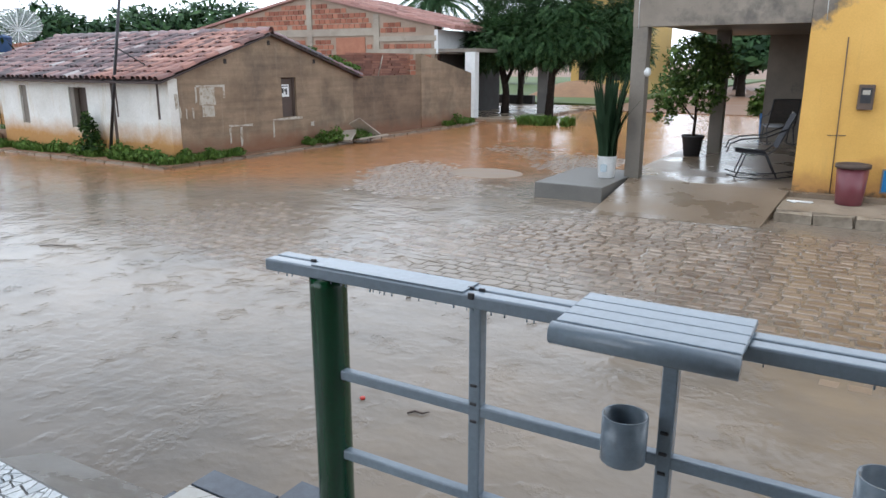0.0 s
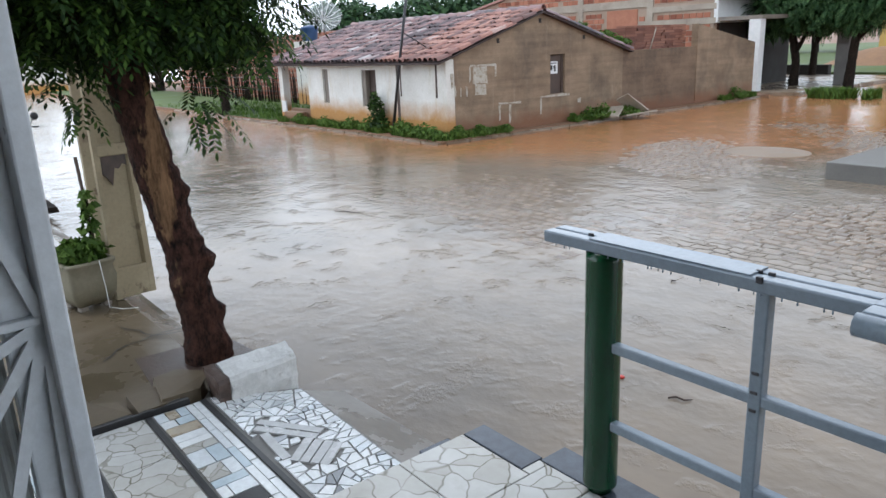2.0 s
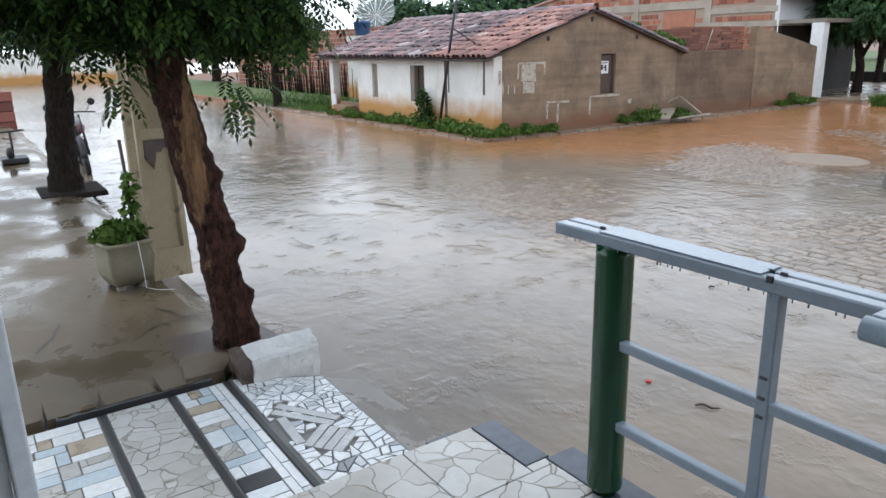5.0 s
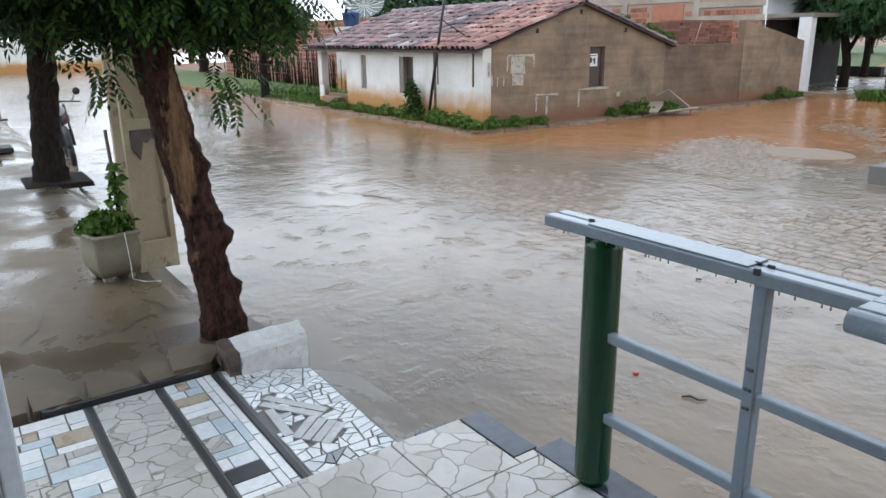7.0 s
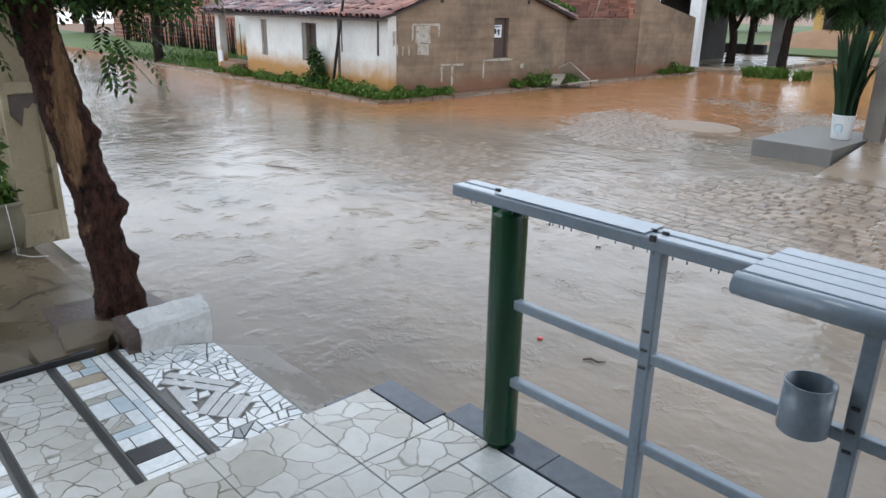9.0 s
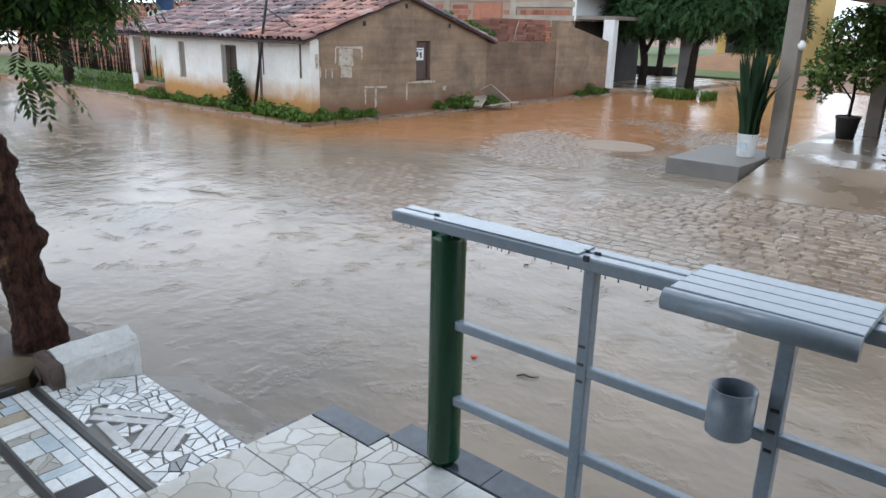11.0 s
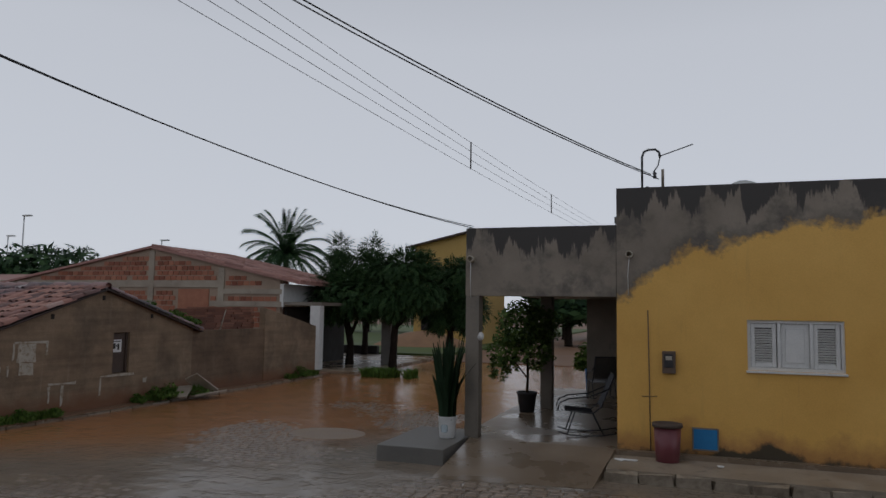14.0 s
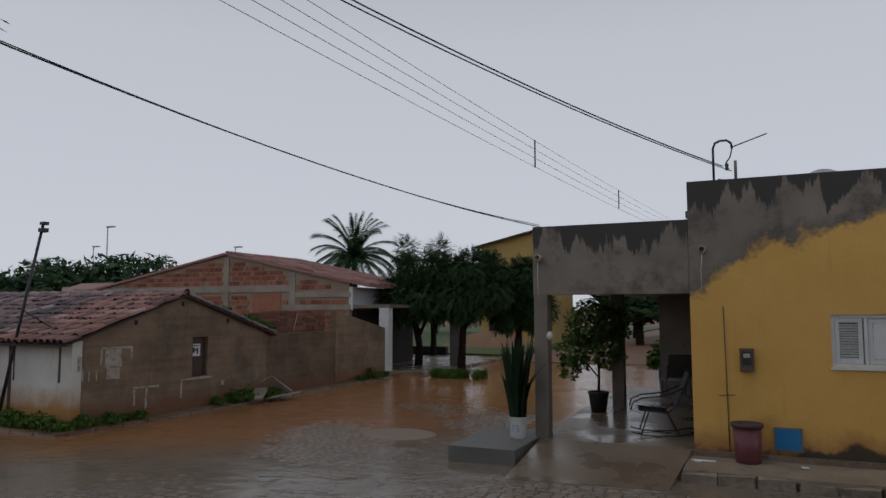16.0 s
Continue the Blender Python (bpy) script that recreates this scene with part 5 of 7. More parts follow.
t3_trunk = trunk_mesh("trunk", [(-23.3, 9.15, 0), (-23.3, 9.15, 0.9), (-23.4, 9.2, 1.9), (-23.4, 9.2, 2.6)], [0.16, 0.12, 0.12, 0.08], M_BARK_DARK)
t3_crown = leaf_crown("crown", [((-23.4, 9.2, 2.35), (1.7, 1.7, 0.95)), ((-24.4, 9.4, 2.8), (1.6, 1.6, 1.0)), ((-24.6, 7.9, 2.5), (1.2, 1.2, 0.8))], 6000, M_LEAF, 23, 0.11)
tree("street_tree", "small street tree on the grass verge", pose(-23.3, 9.15, 0.07), t3_trunk, t3_crown)

STREET_TREES = (
    (-12.5, 25.2, ((-12.9, 2.75, 1.35, 0.95), (-11.8, 2.9, 1.2, 0.95), (-13.0, 3.7, 0.75, 0.8), (-12.95, 4.45, 0.42, 0.65), (-11.75, 3.8, 0.7, 0.7), (-11.65, 4.5, 0.42, 0.55), (-13.7, 2.5, 0.7, 0.6)), 31),
    (-10.6, 25.0, ((-10.4, 2.9, 1.2, 0.95), (-10.1, 3.8, 0.95, 0.6), (-9.4, 3.1, 0.9, 0.8), (-10.9, 3.6, 0.6, 0.6), (-9.5, 3.9, 0.6, 0.45)), 32),
    (-8.9, 26.6, ((-8.8, 2.9, 1.1, 1.0), (-8.3, 3.5, 0.9, 0.7), (-8.1, 2.3, 0.7, 0.8), (-9.3, 2.2, 0.6, 0.7)), 33),
    (-14.6, 31.0, ((-14.6, 2.9, 1.5, 1.0), (-13.8, 3.4, 1.0, 0.7)), 34),
)
for x, y, masses, seed in STREET_TREES:
    tx = masses[0][0]
    tr = trunk_mesh("trunk", [(x, y, 0), (x + 0.05, y, 0.9), ((x + tx) / 2, y, 2.0), (tx, y, 3.0)], [0.17, 0.13, 0.12, 0.06], M_BARK_DARK, [([(x + 0.05, y, 1.3), (masses[1][0], y + 0.1, 2.7)], [0.08, 0.03]), ([(x + 0.05, y, 1.5), (masses[-1][0], y - 0.1, 2.5)], [0.07, 0.03])])
    blobs = [((cx, y + 0.25 * math.sin(7 * cx), cz), (r, r * 0.9, rz)) for cx, cz, r, rz in masses]
    tree("street_tree", "feathery dark green street tree on the wet slab", pose(x, y, 0.1), tr, feather_crown("crown", blobs, 5200, M_LEAF_STREET, seed, 0.28, 0.095, 0.036, 0.25, 0.62), "trees across the street")

# far woods behind the roofs
for k, (x, y, h, rx) in enumerate(((-46, 42, 7.2, 4.5), (-52, 40, 6.8, 4.0), (-39, 44, 6.0, 3.5), (-36, 50, 6.0, 3.0), (-60, 36, 7.0, 4.0), (-33, 32, 4.6, 2.4), (-31.5, 22, 4.0, 2.0), (-68, 20, 5.5, 4.0), (-70, 8, 5.5, 4.5), (-68, -2, 5.5, 4.0), (-4.5, 52, 6.0, 3.0), (2.5, 58, 6.5, 3.5), (-1.0, 44, 4.0, 1.8), (-21, 62, 5.0, 4.0), (-28, 60, 5.2, 4.5), (-7.5, 47, 4.5, 2.2), (-6.0, 64, 6.0, 4.0), (1.0, 70, 6.0, 4.5), (-9.5, 58, 5.5, 3.0), (-44, 13.6, 4.4, 2.0), (-41, 15.5, 4.6, 2.2))):
    tr = trunk_mesh("trunk", [(x, y, 0), (x, y, h * 0.3), (x + 0.2, y, h * 0.6)], [0.3, 0.22, 0.1], M_BARK_DARK, sides=8)
    blobs = [((x, y, h * 0.62), (rx, rx, h * 0.33)), ((x - rx * 0.5, y, h * 0.7), (rx * 0.6, rx * 0.6, h * 0.26)), ((x + rx * 0.5, y, h * 0.6), (rx * 0.7, rx * 0.7, h * 0.25))]
    tree("distant_tree", "dark green tree far behind the houses", pose(x, y, 0), tr, leaf_crown("crown", blobs, 2200, M_LEAF_DARK, 60 + k, 0.4), "distant trees")

# palm
palm = empty("coconut_palm", "coconut palm with drooping fronds behind the brick building", "palm", pose(-19.6, 32, 0))
part("trunk", tube_mesh("trunk", [(0, 0, 0), (0.1, 0, 2.5), (-0.05, 0, 5.0)], [0.2, 0.16, 0.13], M_BARK, 10), palm)
rp = random.Random(9)
for k in range(84):
    V, F = [], []
    w = 2 * math.pi * k / 84 * 5 + rp.uniform(-0.2, 0.2)
    el = rp.uniform(-0.1, 1.4)
    d = Vector((math.cos(w) * math.cos(el), math.sin(w) * math.cos(el), math.sin(el)))
    p = Vector((-0.05, 0, 5.0))
    for s in range(26):
        d = (d + Vector((0, 0, -0.055))).normalized()
        q = p + d * 0.10
        side = d.cross(Vector((0, 0, 1))).normalized()
        for sg in (1, -1):
            side_q = p + (q - p) * 0.8
            tip = q + side * sg * 0.36 * (1 - s / 36) + Vector((0, 0, -0.22)) + d * 0.22
            b = len(V)
            V += [tuple(p), tuple(side_q), tuple(tip)]
            F.append([b, b + 1, b + 2])
        p = q
    part("frond", to_mesh("frond", V, F, M_LEAF_DARK), palm)
# ---- old house: openings, patches, fittings ----
M_PATCH = surface("pale_plaster_patch", (0.42, 0.38, 0.31), (0.54, 0.50, 0.43), 0.85, 6, 40, 0.3, dirt=(0.25, 0.19, 0.13), dirt_at=0.5)
M_SHUTTER = surface("dark_shutter_wood", (0.055, 0.035, 0.028), (0.10, 0.07, 0.055), 0.7, 5, 30, 0.3)
M_PAPER = surface("white_paper", (0.70, 0.72, 0.72), (0.78, 0.79, 0.79), 0.6, 8, 60, 0.03)
M_INK = surface("black_print", (0.02, 0.02, 0.025), (0.03, 0.03, 0.03), 0.6, 8, 60, 0.0)
shut = in_house("shutter", box_mesh("shutter", (HX1 - 0.12, 12.55, 0.77), (HX1 - 0.08, 13.02, 1.65), M_SHUTTER, 0.004), "dark weathered wooden shutter")
in_house("window_frame", box_mesh("window_frame", (HX1 - 0.078, 12.545, 0.765), (HX1 - 0.05, 12.60, 1.655), M_SHUTTER))
in_house("window_frame", box_mesh("window_frame", (HX1 - 0.078, 12.97, 0.765), (HX1 - 0.05, 13.025, 1.655), M_SHUTTER))
in_house("poster", box_mesh("poster", (HX1 - 0.076, 12.56, 1.22), (HX1 - 0.07, 12.86, 1.50), M_PAPER), "white paper notice with black print")
for y, z, w, h in ((12.62, 1.30, 0.06, 0.12), (12.70, 1.34, 0.03, 0.05), (12.74, 1.27, 0.05, 0.14), (12.60, 1.45, 0.22, 0.02)):
    in_house("poster_mark", box_mesh("poster_mark", (HX1 - 0.069, y, z), (HX1 - 0.066, y + w, z + h), M_INK))
in_house("door_panel", box_mesh("door_panel", (-15.26, HY0 + 0.14, 0.63), (-14.67, HY0 + 0.18, 1.47), M_SHUTTER, 0.004), "dark wooden window shutter")
in_house("door_jamb", box_mesh("door_jamb", (-15.272, HY0 + 0.02, 0.625), (-15.12, HY0 + 0.13, 1.475), M_CEMENT, 0.004))
in_house("window_panel", box_mesh("window_panel", (-17.18, HY0 + 0.05, 0.65), (-16.91, HY0 + 0.09, 1.49), M_CEMENT, 0.004), "closed grey window panel")
in_house("meter_box", box_mesh("meter_box", (-19.62, HY0 - 0.05, 0.3), (-19.36, HY0 - 0.004, 0.62), M_WHITEPAINT, 0.008), "small white utility box")
in_house("bench_block", box_mesh("bench_block", (-19.1, HY0 - 0.25, 0.07), (-18.2, HY0 - 0.01, 0.36), M_BROWN, 0.02), "worn mud-stained masonry bench")
# tie holes: raised near-black blocks carry the shade inside them
for y, z in ((12.2, 2.42), (10.9, 2.02), (13.7, 2.02)):
    in_house("tie_hole_shade", box_mesh("tie_hole_shade", (HX1 - 0.02, y - 0.04, z - 0.05), (HX1 + 0.012, y + 0.04, z + 0.05), M_DARK, 0.006), "near-black block standing for a tie hole")
rq = random.Random(3)


def patch(y, z, w, h):
    o = [(y + w * u + rq.uniform(-0.015, 0.015), z + h * v + rq.uniform(-0.015, 0.015)) for u, v in ((0, 0), (0.5, 0.02), (1, 0), (0.98, 0.5), (1, 1), (0.5, 0.97), (0, 1), (0.03, 0.5))]
    V = [(HX1 + 0.001, a, b) for a, b in o] + [(HX1 + 0.007, a, b) for a, b in o]
    n = len(o)
    F = [list(range(n, 2 * n))] + [[i, (i + 1) % n, n + (i + 1) % n, n + i] for i in range(n)]
    in_house("plaster_patch", to_mesh("plaster_patch", V, F, M_PATCH), "pale plaster left on the wall")


for y, z, w, h in ((10.15, 1.15, 0.42, 0.36), (10.2, 0.90, 0.32, 0.24), (10.08, 1.5, 0.75, 0.05), (10.78, 1.25, 0.05, 0.27), (10.05, 1.2, 0.05, 0.33),
                   (10.88, 0.64, 0.70, 0.05), (10.88, 0.3, 0.05, 0.34), (11.2, 0.22, 0.06, 0.42), (12.2, 0.70, 0.4, 0.045), (12.2, 0.33, 0.045, 0.38), (12.6, 0.70, 0.6, 0.05),
                   (9.62, 0.92, 0.05, 0.22), (9.78, 0.9, 0.04, 0.2), (9.95, 0.9, 0.04, 0.2), (9.55, 1.1, 0.06, 0.3), (13.5, 0.5, 0.12, 0.1)):
    patch(y, z, w, h)
# dark run-off streaks on the white front
for x, w in ((-13.80, 0.10), (-12.36, 0.06), (-13.66, 0.05)):
    in_house("drain_streak", box_mesh("drain_streak", (x, HY0 - 0.006, 0.12 if w > 0.06 else 0.9), (x + w, HY0 - 0.001, EAVE - 0.05), M_SHUTTER, 0.0, 0.003), "dark water streak down the wall")
antenna = empty("antenna_pole", "leaning dark antenna pole rising over the old roof", "antenna", pose(-13.75, 9.2, 0.07))
A0 = Matrix.Translation((13.75, -9.2, -0.07))
part("pole", tube_mesh("pole", [(-13.75, 9.2, 0.05), (-13.3, 9.2, 1.75), (-12.67, 9.2, 3.95)], [0.035, 0.032, 0.026], M_STEEL, 8), antenna, at=A0)
part("clamp", box_mesh("clamp", (-12.72, 9.13, 3.78), (-12.6, 9.27, 3.86), M_STEEL, 0.005), antenna, at=A0)
part("clamp", box_mesh("clamp", (-12.70, 9.14, 3.92), (-12.58, 9.26, 3.98), M_STEEL, 0.005), antenna, at=A0)
part("brace", tube_mesh("brace", [(-13.2, 9.2, 2.3), (-13.0, 9.7, 1.95)], 0.014, M_STEEL, 6), antenna, at=A0)


def dish_thing(at, radius, label, ribs=16):
    d = empty("satellite_dish", label, "satellite dish", at)
    V, F = [], []
    for i in range(7):
        r = radius * i / 6
        for s in range(24):
            w = 2 * math.pi * s / 24
            V.append((r * math.cos(w), r * math.sin(w), 0.32 * radius * (r / radius) ** 2))
    for i in range(6):
        for s in range(24):
            q = i * 24
            F.append([q + s, q + (s + 1) % 24, q + 24 + (s + 1) % 24, q + 24 + s])
    part("reflector", to_mesh("reflector", V, F, M_WIREMESH), d, "pale mesh reflector")
    for k in range(ribs):
        w = 2 * math.pi * k / ribs
        part("rib", tube_mesh("rib", [(radius * t * math.cos(w), radius * t * math.sin(w), 0.32 * radius * t * t + 0.012) for t in (0, 0.5, 1.0)], 0.012, M_WHITEPAINT, 5), d)
    part("feed_arm", tube_mesh("feed_arm", [(0, 0, 0), (0, 0, radius * 0.75)], 0.02, M_WHITEPAINT, 6), d)
    part("mast", tube_mesh("mast", [(0, 0, -0.02), (0.0, -0.35 * radius, -0.8 * radius)], 0.03, M_STEEL, 8), d)
    return d


M_MESH = surface("grey_mesh", (0.45, 0.47, 0.47), (0.52, 0.54, 0.54), 0.5, 5, 80, 0.1)
M_WIREMESH = surface("open_wire_mesh", (0.40, 0.42, 0.42), (0.48, 0.50, 0.50), 0.5, 5, 80, 0.1)
M_WIREMESH.node_tree.nodes["Principled BSDF"].inputs["Alpha"].default_value = 0.4
dish_thing(Matrix.Translation((-25.0, 14.0, 3.05)) @ Vector((0.62, -0.40, 0.60)).to_track_quat("Z", "Y").to_matrix().to_4x4(), 0.74, "large pale mesh satellite dish above the roof")
thing("water_tank", lathe_mesh("water_tank", [(0.26, 0), (0.31, 0.42), (0.33, 0.44), (0.31, 0.49), (0.12, 0.54)], surface("blue_plastic", (0.02, 0.06, 0.16), (0.03, 0.08, 0.2), 0.4, 5, 50, 0.05), 24), "dark blue plastic water tank beside the dish", "water tank", at=pose(-24.1, 12.9, 2.3))
back = empty("back_house", "low whitewashed house with a tiled roof behind", "house", pose(-27, 14.5, 0.05))
part("wall", box_mesh("wall", (-4, 0, 0), (4.5, 6, 2.2), M_WHITE), back)
V = [(-4.3, -0.3, 2.2), (4.8, -0.3, 2.2), (4.8, 3, 2.75), (-4.3, 3, 2.75), (4.8, 6.3, 2.2), (-4.3, 6.3, 2.2)]
part("roof", to_mesh("roof", V, [[0, 1, 2, 3], [3, 2, 4, 5], [0, 3, 5], [1, 4, 2], [0, 5, 4, 1]], M_ROOF_FAR), back)
part("tank_stand", box_mesh("tank_stand", (2.3, -1.95, 0), (3.5, -0.95, 2.25), M_WHITE), back)

# verge: kerb stones, grass, bush, planks
for k in range(26):
    x = -11.72 - k * 0.62
    thing("kerb_stone", lump("kerb_stone", [(x - 0.6, 8.92), (x, 8.92), (x, 9.03), (x - 0.6, 9.03)], -0.05, 0.045, M_SLAB, 0.012, 0.98, k), "low worn kerb stone along the flooded street", "kerb stone", "kerb by the house", "structure")
for k in range(20):
    y = 9.1 + k * 0.62
    thing("kerb_stone", lump("kerb_stone", [(-11.74, y), (-11.63, y), (-11.63, y + 0.6), (-11.74, y + 0.6)], -0.05, 0.045, M_SLAB, 0.012, 0.98, 40 + k), "low worn kerb stone along the gable", "kerb stone", "kerb by the house", "structure")


def grass_mesh(name, spots, count, height, seed, material, wide=0.012):
    r = random.Random(seed)
    V, F = [], []
    for _ in range(count):
        x0, x1, y0, y1, z = r.choice(spots)
        x, y = r.uniform(x0, x1), r.uniform(y0, y1)
        if noise.noise((x * 1.4, y * 1.4, 5)) < -0.15:
            continue
        h = height * r.uniform(0.35, 1.2)
        w = r.uniform(0, 6.28)
        l = h * r.uniform(0.2, 0.8)
        dx, dy = math.cos(w), math.sin(w)
        b = len(V)
        V += [(x - dy * wide, y + dx * wide, z), (x + dy * wide, y - dx * wide, z), (x + dx * l * 0.4 + dy * wide * 0.8, y + dy * l * 0.4 - dx * wide * 0.8, z + h * 0.65), (x + dx * l, y + dy * l, z + h)]
        F += [[b, b + 1, b + 2], [b, b + 2, b + 3]]
    return to_mesh(name, V, F, material)


thing("grass", grass_mesh("grass", [(-19.5, -11.8, 9.02, 9.40, 0.06)] * 5 + [(-11.95, -11.72, 9.1, 11.0, 0.06), (-26, -19.8, 9.1, 12.0, 0.06), (-26, -19.8, 9.1, 12.0, 0.06), (-11.98, -11.72, 13.6, 15.4, 0.06), (-11.9, -11.7, 19.5, 21.4, 0.06), (-30, -19.8, 9.05, 14.0, 0.06), (-30, -19.8, 9.05, 14.0, 0.06), (-24, -19.6, 9.05, 10.5, 0.06)], 13000, 0.16, 71, M_GRASS), "green weeds and grass along the house wall", "grass", kind="stuff")
thing("weed_patch", grass_mesh("weed_patch", [(-10.4, -8.6, 21.7, 22.6, 0.0)], 1500, 0.3, 72, M_GRASS, 0.02), "tuft of weeds standing in the street", "weeds", kind="stuff")
bush = empty("bush", "leafy green shrub growing against the white wall", "bush", pose(-14.35, 9.2, 0.07))
part("stem", tube_mesh("stem", [(0, 0, 0), (0.03, 0, 0.3), (-0.03, 0, 0.7)], [0.03, 0.025, 0.015], M_BARK_DARK, 6), bush)
part("foliage", leaf_crown("foliage", [((0, 0, 0.42), (0.22, 0.2, 0.36)), ((0.1, 0, 0.2), (0.25, 0.2, 0.2)), ((-0.08, 0, 0.7), (0.18, 0.16, 0.22))], 900, M_LEAF, 75, 0.05), bush)
M_BOARD = surface("wet_fibre_board", (0.32, 0.265, 0.21), (0.45, 0.39, 0.32), 0.6, 5, 40, 0.3)
for k, (x, y, rz, tilt, w, l) in enumerate(((-11.42, 15.35, 10, 70, 0.34, 0.85), (-11.5, 14.15, 25, -10, 0.35, 0.8), (-11.4, 14.5, -20, -25, 0.35, 0.9))):
    thing("plank", box_mesh("plank", (-w / 2, 0, 0), (w / 2, l, 0.035), M_BOARD, 0.006, 0.01), "broken fibre-cement board leaning on rubble", "board", at=pose(x, y, 0.08, (38, 14, 4)[k], tilt * 0.4, 180 + rz if k == 0 else rz))
rk = random.Random(52)
for x, y, w, h in ((-13.5, 9.2, 0.32, 0.26), (-13.0, 9.15, 0.36, 0.22), (-12.5, 9.12, 0.40, 0.24), (-12.1, 9.1, 0.38, 0.2), (-11.85, 9.55, 0.26, 0.2), (-11.83, 10.2, 0.3, 0.16), (-11.83, 10.9, 0.24, 0.12), (-11.75, 13.7, 0.3, 0.24), (-11.7, 14.0, 0.34, 0.3), (-11.55, 14.9, 0.4, 0.2), (-11.8, 13.2, 0.22, 0.14), (-11.8, 20.4, 0.4, 0.24), (-15.6, 9.2, 0.34, 0.2), (-16.8, 9.2, 0.4, 0.18), (-18.1, 9.15, 0.42, 0.2), (-14.7, 9.15, 0.3, 0.22)):
    thing("weed_clump", leaf_crown("weed_clump", [((0, 0, h * 0.5), (w, w * 0.6, h * 0.6)), ((rk.uniform(-0.1, 0.1), 0, h), (w * 0.4, w * 0.3, h * 0.5))], 330, M_GRASS, 300 + int(-x * 10), 0.045), "low broad-leaved green weeds at the foot of the wall", "weeds", "weeds by the house", at=pose(x, y, 0.06))
vine = leaf_crown("vine", [((-12.1, 14.5, 2.02), (0.2, 0.5, 0.12)), ((-12.2, 15.2, 1.82), (0.3, 0.45, 0.16)), ((-12.1, 13.7, 2.3), (0.12, 0.3, 0.07))], 1000, M_GRASS, 78, 0.06)
thing("climbing_vine", vine, "bright green creeper growing over the gable edge", "vine")
# shed with stacked red tiles behind the yard wall
shed = empty("tile_stack", "stack of red clay tiles above the yard wall", "tile stack", pose(-12.6, 15.8, 0))
part("core", box_mesh("core", (-0.5, 0.05, 0), (0.12, 2.65, 2.2), M_STACK), shed)
for k in range(9):
    z = 1.62 + k * 0.072
    yy = 0.0
    while yy < 2.6:
        w = rq.uniform(0.3, 0.5)
        part("stacked_tile", box_mesh("stacked_tile", (-0.1, yy, z), (0.2 + rq.uniform(-0.02, 0.03), min(2.7, yy + w), z + 0.058), M_STACK), shed)
        yy += w + 0.012
part("stick", tube_mesh("stick", [(0.25, 1.0, 1.62), (0.25, 1.25, 2.2)], 0.015, M_PATCH, 6), shed)

# ---- yellow house: fittings ----
Y_WIN = empty("window_1", "white wooden window with two louvred shutters", "window", pose(0.81, FY, 1.47), kind="structure")


def yw(name, lo, hi, mat=M_WHITEPAINT, bev=0.004, label=""):
    return part(name, box_mesh(name, lo, hi, mat, bev), Y_WIN, label)


W, Hh = 1.27, 0.73
yw("frame", (0.0, 0.03, 0.0), (W, 0.11, 0.045))
yw("frame", (0.0, 0.03, Hh - 0.045), (W, 0.11, Hh))
for x in (0.0, W / 3 - 0.02, 2 * W / 3 - 0.02, W - 0.045):
    yw("stile", (x, 0.028, 0.046), (x + 0.045, 0.112, Hh - 0.046))
yw("panel", (W / 3 + 0.03, 0.06, 0.05), (2 * W / 3 - 0.025, 0.09, Hh - 0.05))
yw("panel_mould", (W / 3 + 0.09, 0.05, 0.12), (2 * W / 3 - 0.085, 0.062, Hh - 0.12), bev=0.008)
yw("sill", (-0.02, -0.03, -0.035), (W + 0.02, 0.12, -0.002))
for x0 in (0.05, 2 * W / 3 + 0.03):
    # near-black backing puts the shade between the slats into its colour
    sh = part("shutter", box_mesh("shutter", (x0, 0.10, 0.05), (x0 + W / 3 - 0.085, 0.115, Hh - 0.05), M_DARK), Y_WIN, "louvred shutter")
    for (a, b, c, d) in ((x0, x0 + 0.055, 0.05, Hh - 0.05), (x0 + W / 3 - 0.14, x0 + W / 3 - 0.085, 0.05, Hh - 0.05), (x0 + 0.056, x0 + W / 3 - 0.141, 0.05, 0.11), (x0 + 0.056, x0 + W / 3 - 0.141, Hh - 0.11, Hh - 0.05)):
        part("border", box_mesh("border", (a, 0.05, c), (b, 0.09, d), M_WHITEPAINT, 0.003), sh)
    for k in range(14):
        z = 0.12 + k * 0.036
        part("slat", box_mesh("slat", (x0 + 0.058, -0.003, -0.016), (x0 + W / 3 - 0.143, 0.003, 0.016), M_WHITEPAINT), sh, at=pose(0, 0.07, z, 35, 0, 0))
meter = empty("meter_box", "brown electricity meter box on the yellow wall", "meter box", pose(-0.38, FY - 0.097, 1.38))
part("case", box_mesh("case", (0, 0, 0), (0.19, 0.1, 0.33), M_WOOD, 0.01), meter)
part("glass", box_mesh("glass", (0.03, -0.008, 0.09), (0.16, -0.001, 0.29), M_STEEL, 0.003), meter, "dark viewing window")
part("glass", box_mesh("label", (0.05, -0.012, 0.20), (0.14, -0.009, 0.26), M_PATCH), meter, "pale meter face")
thing("conduit", tube_mesh("conduit", [(-0.56, FY - 0.012, 0.2), (-0.57, FY - 0.012, 1.2), (-0.585, FY - 0.012, 2.32)], 0.007, M_WOOD, 6), "thin dark conduit running up the wall", "conduit", kind="structure")
thing("wall_bracket", tube_mesh("wall_bracket", [(-0.68, FY - 0.02, 1.02), (-0.46, FY - 0.02, 1.03)], 0.006, M_WOOD, 6), "small rusty wall bracket", "bracket")
wm = empty("water_meter_box", "blue water meter cover set in the wall", "meter box", pose(0.03, FY - 0.03, 0.275))
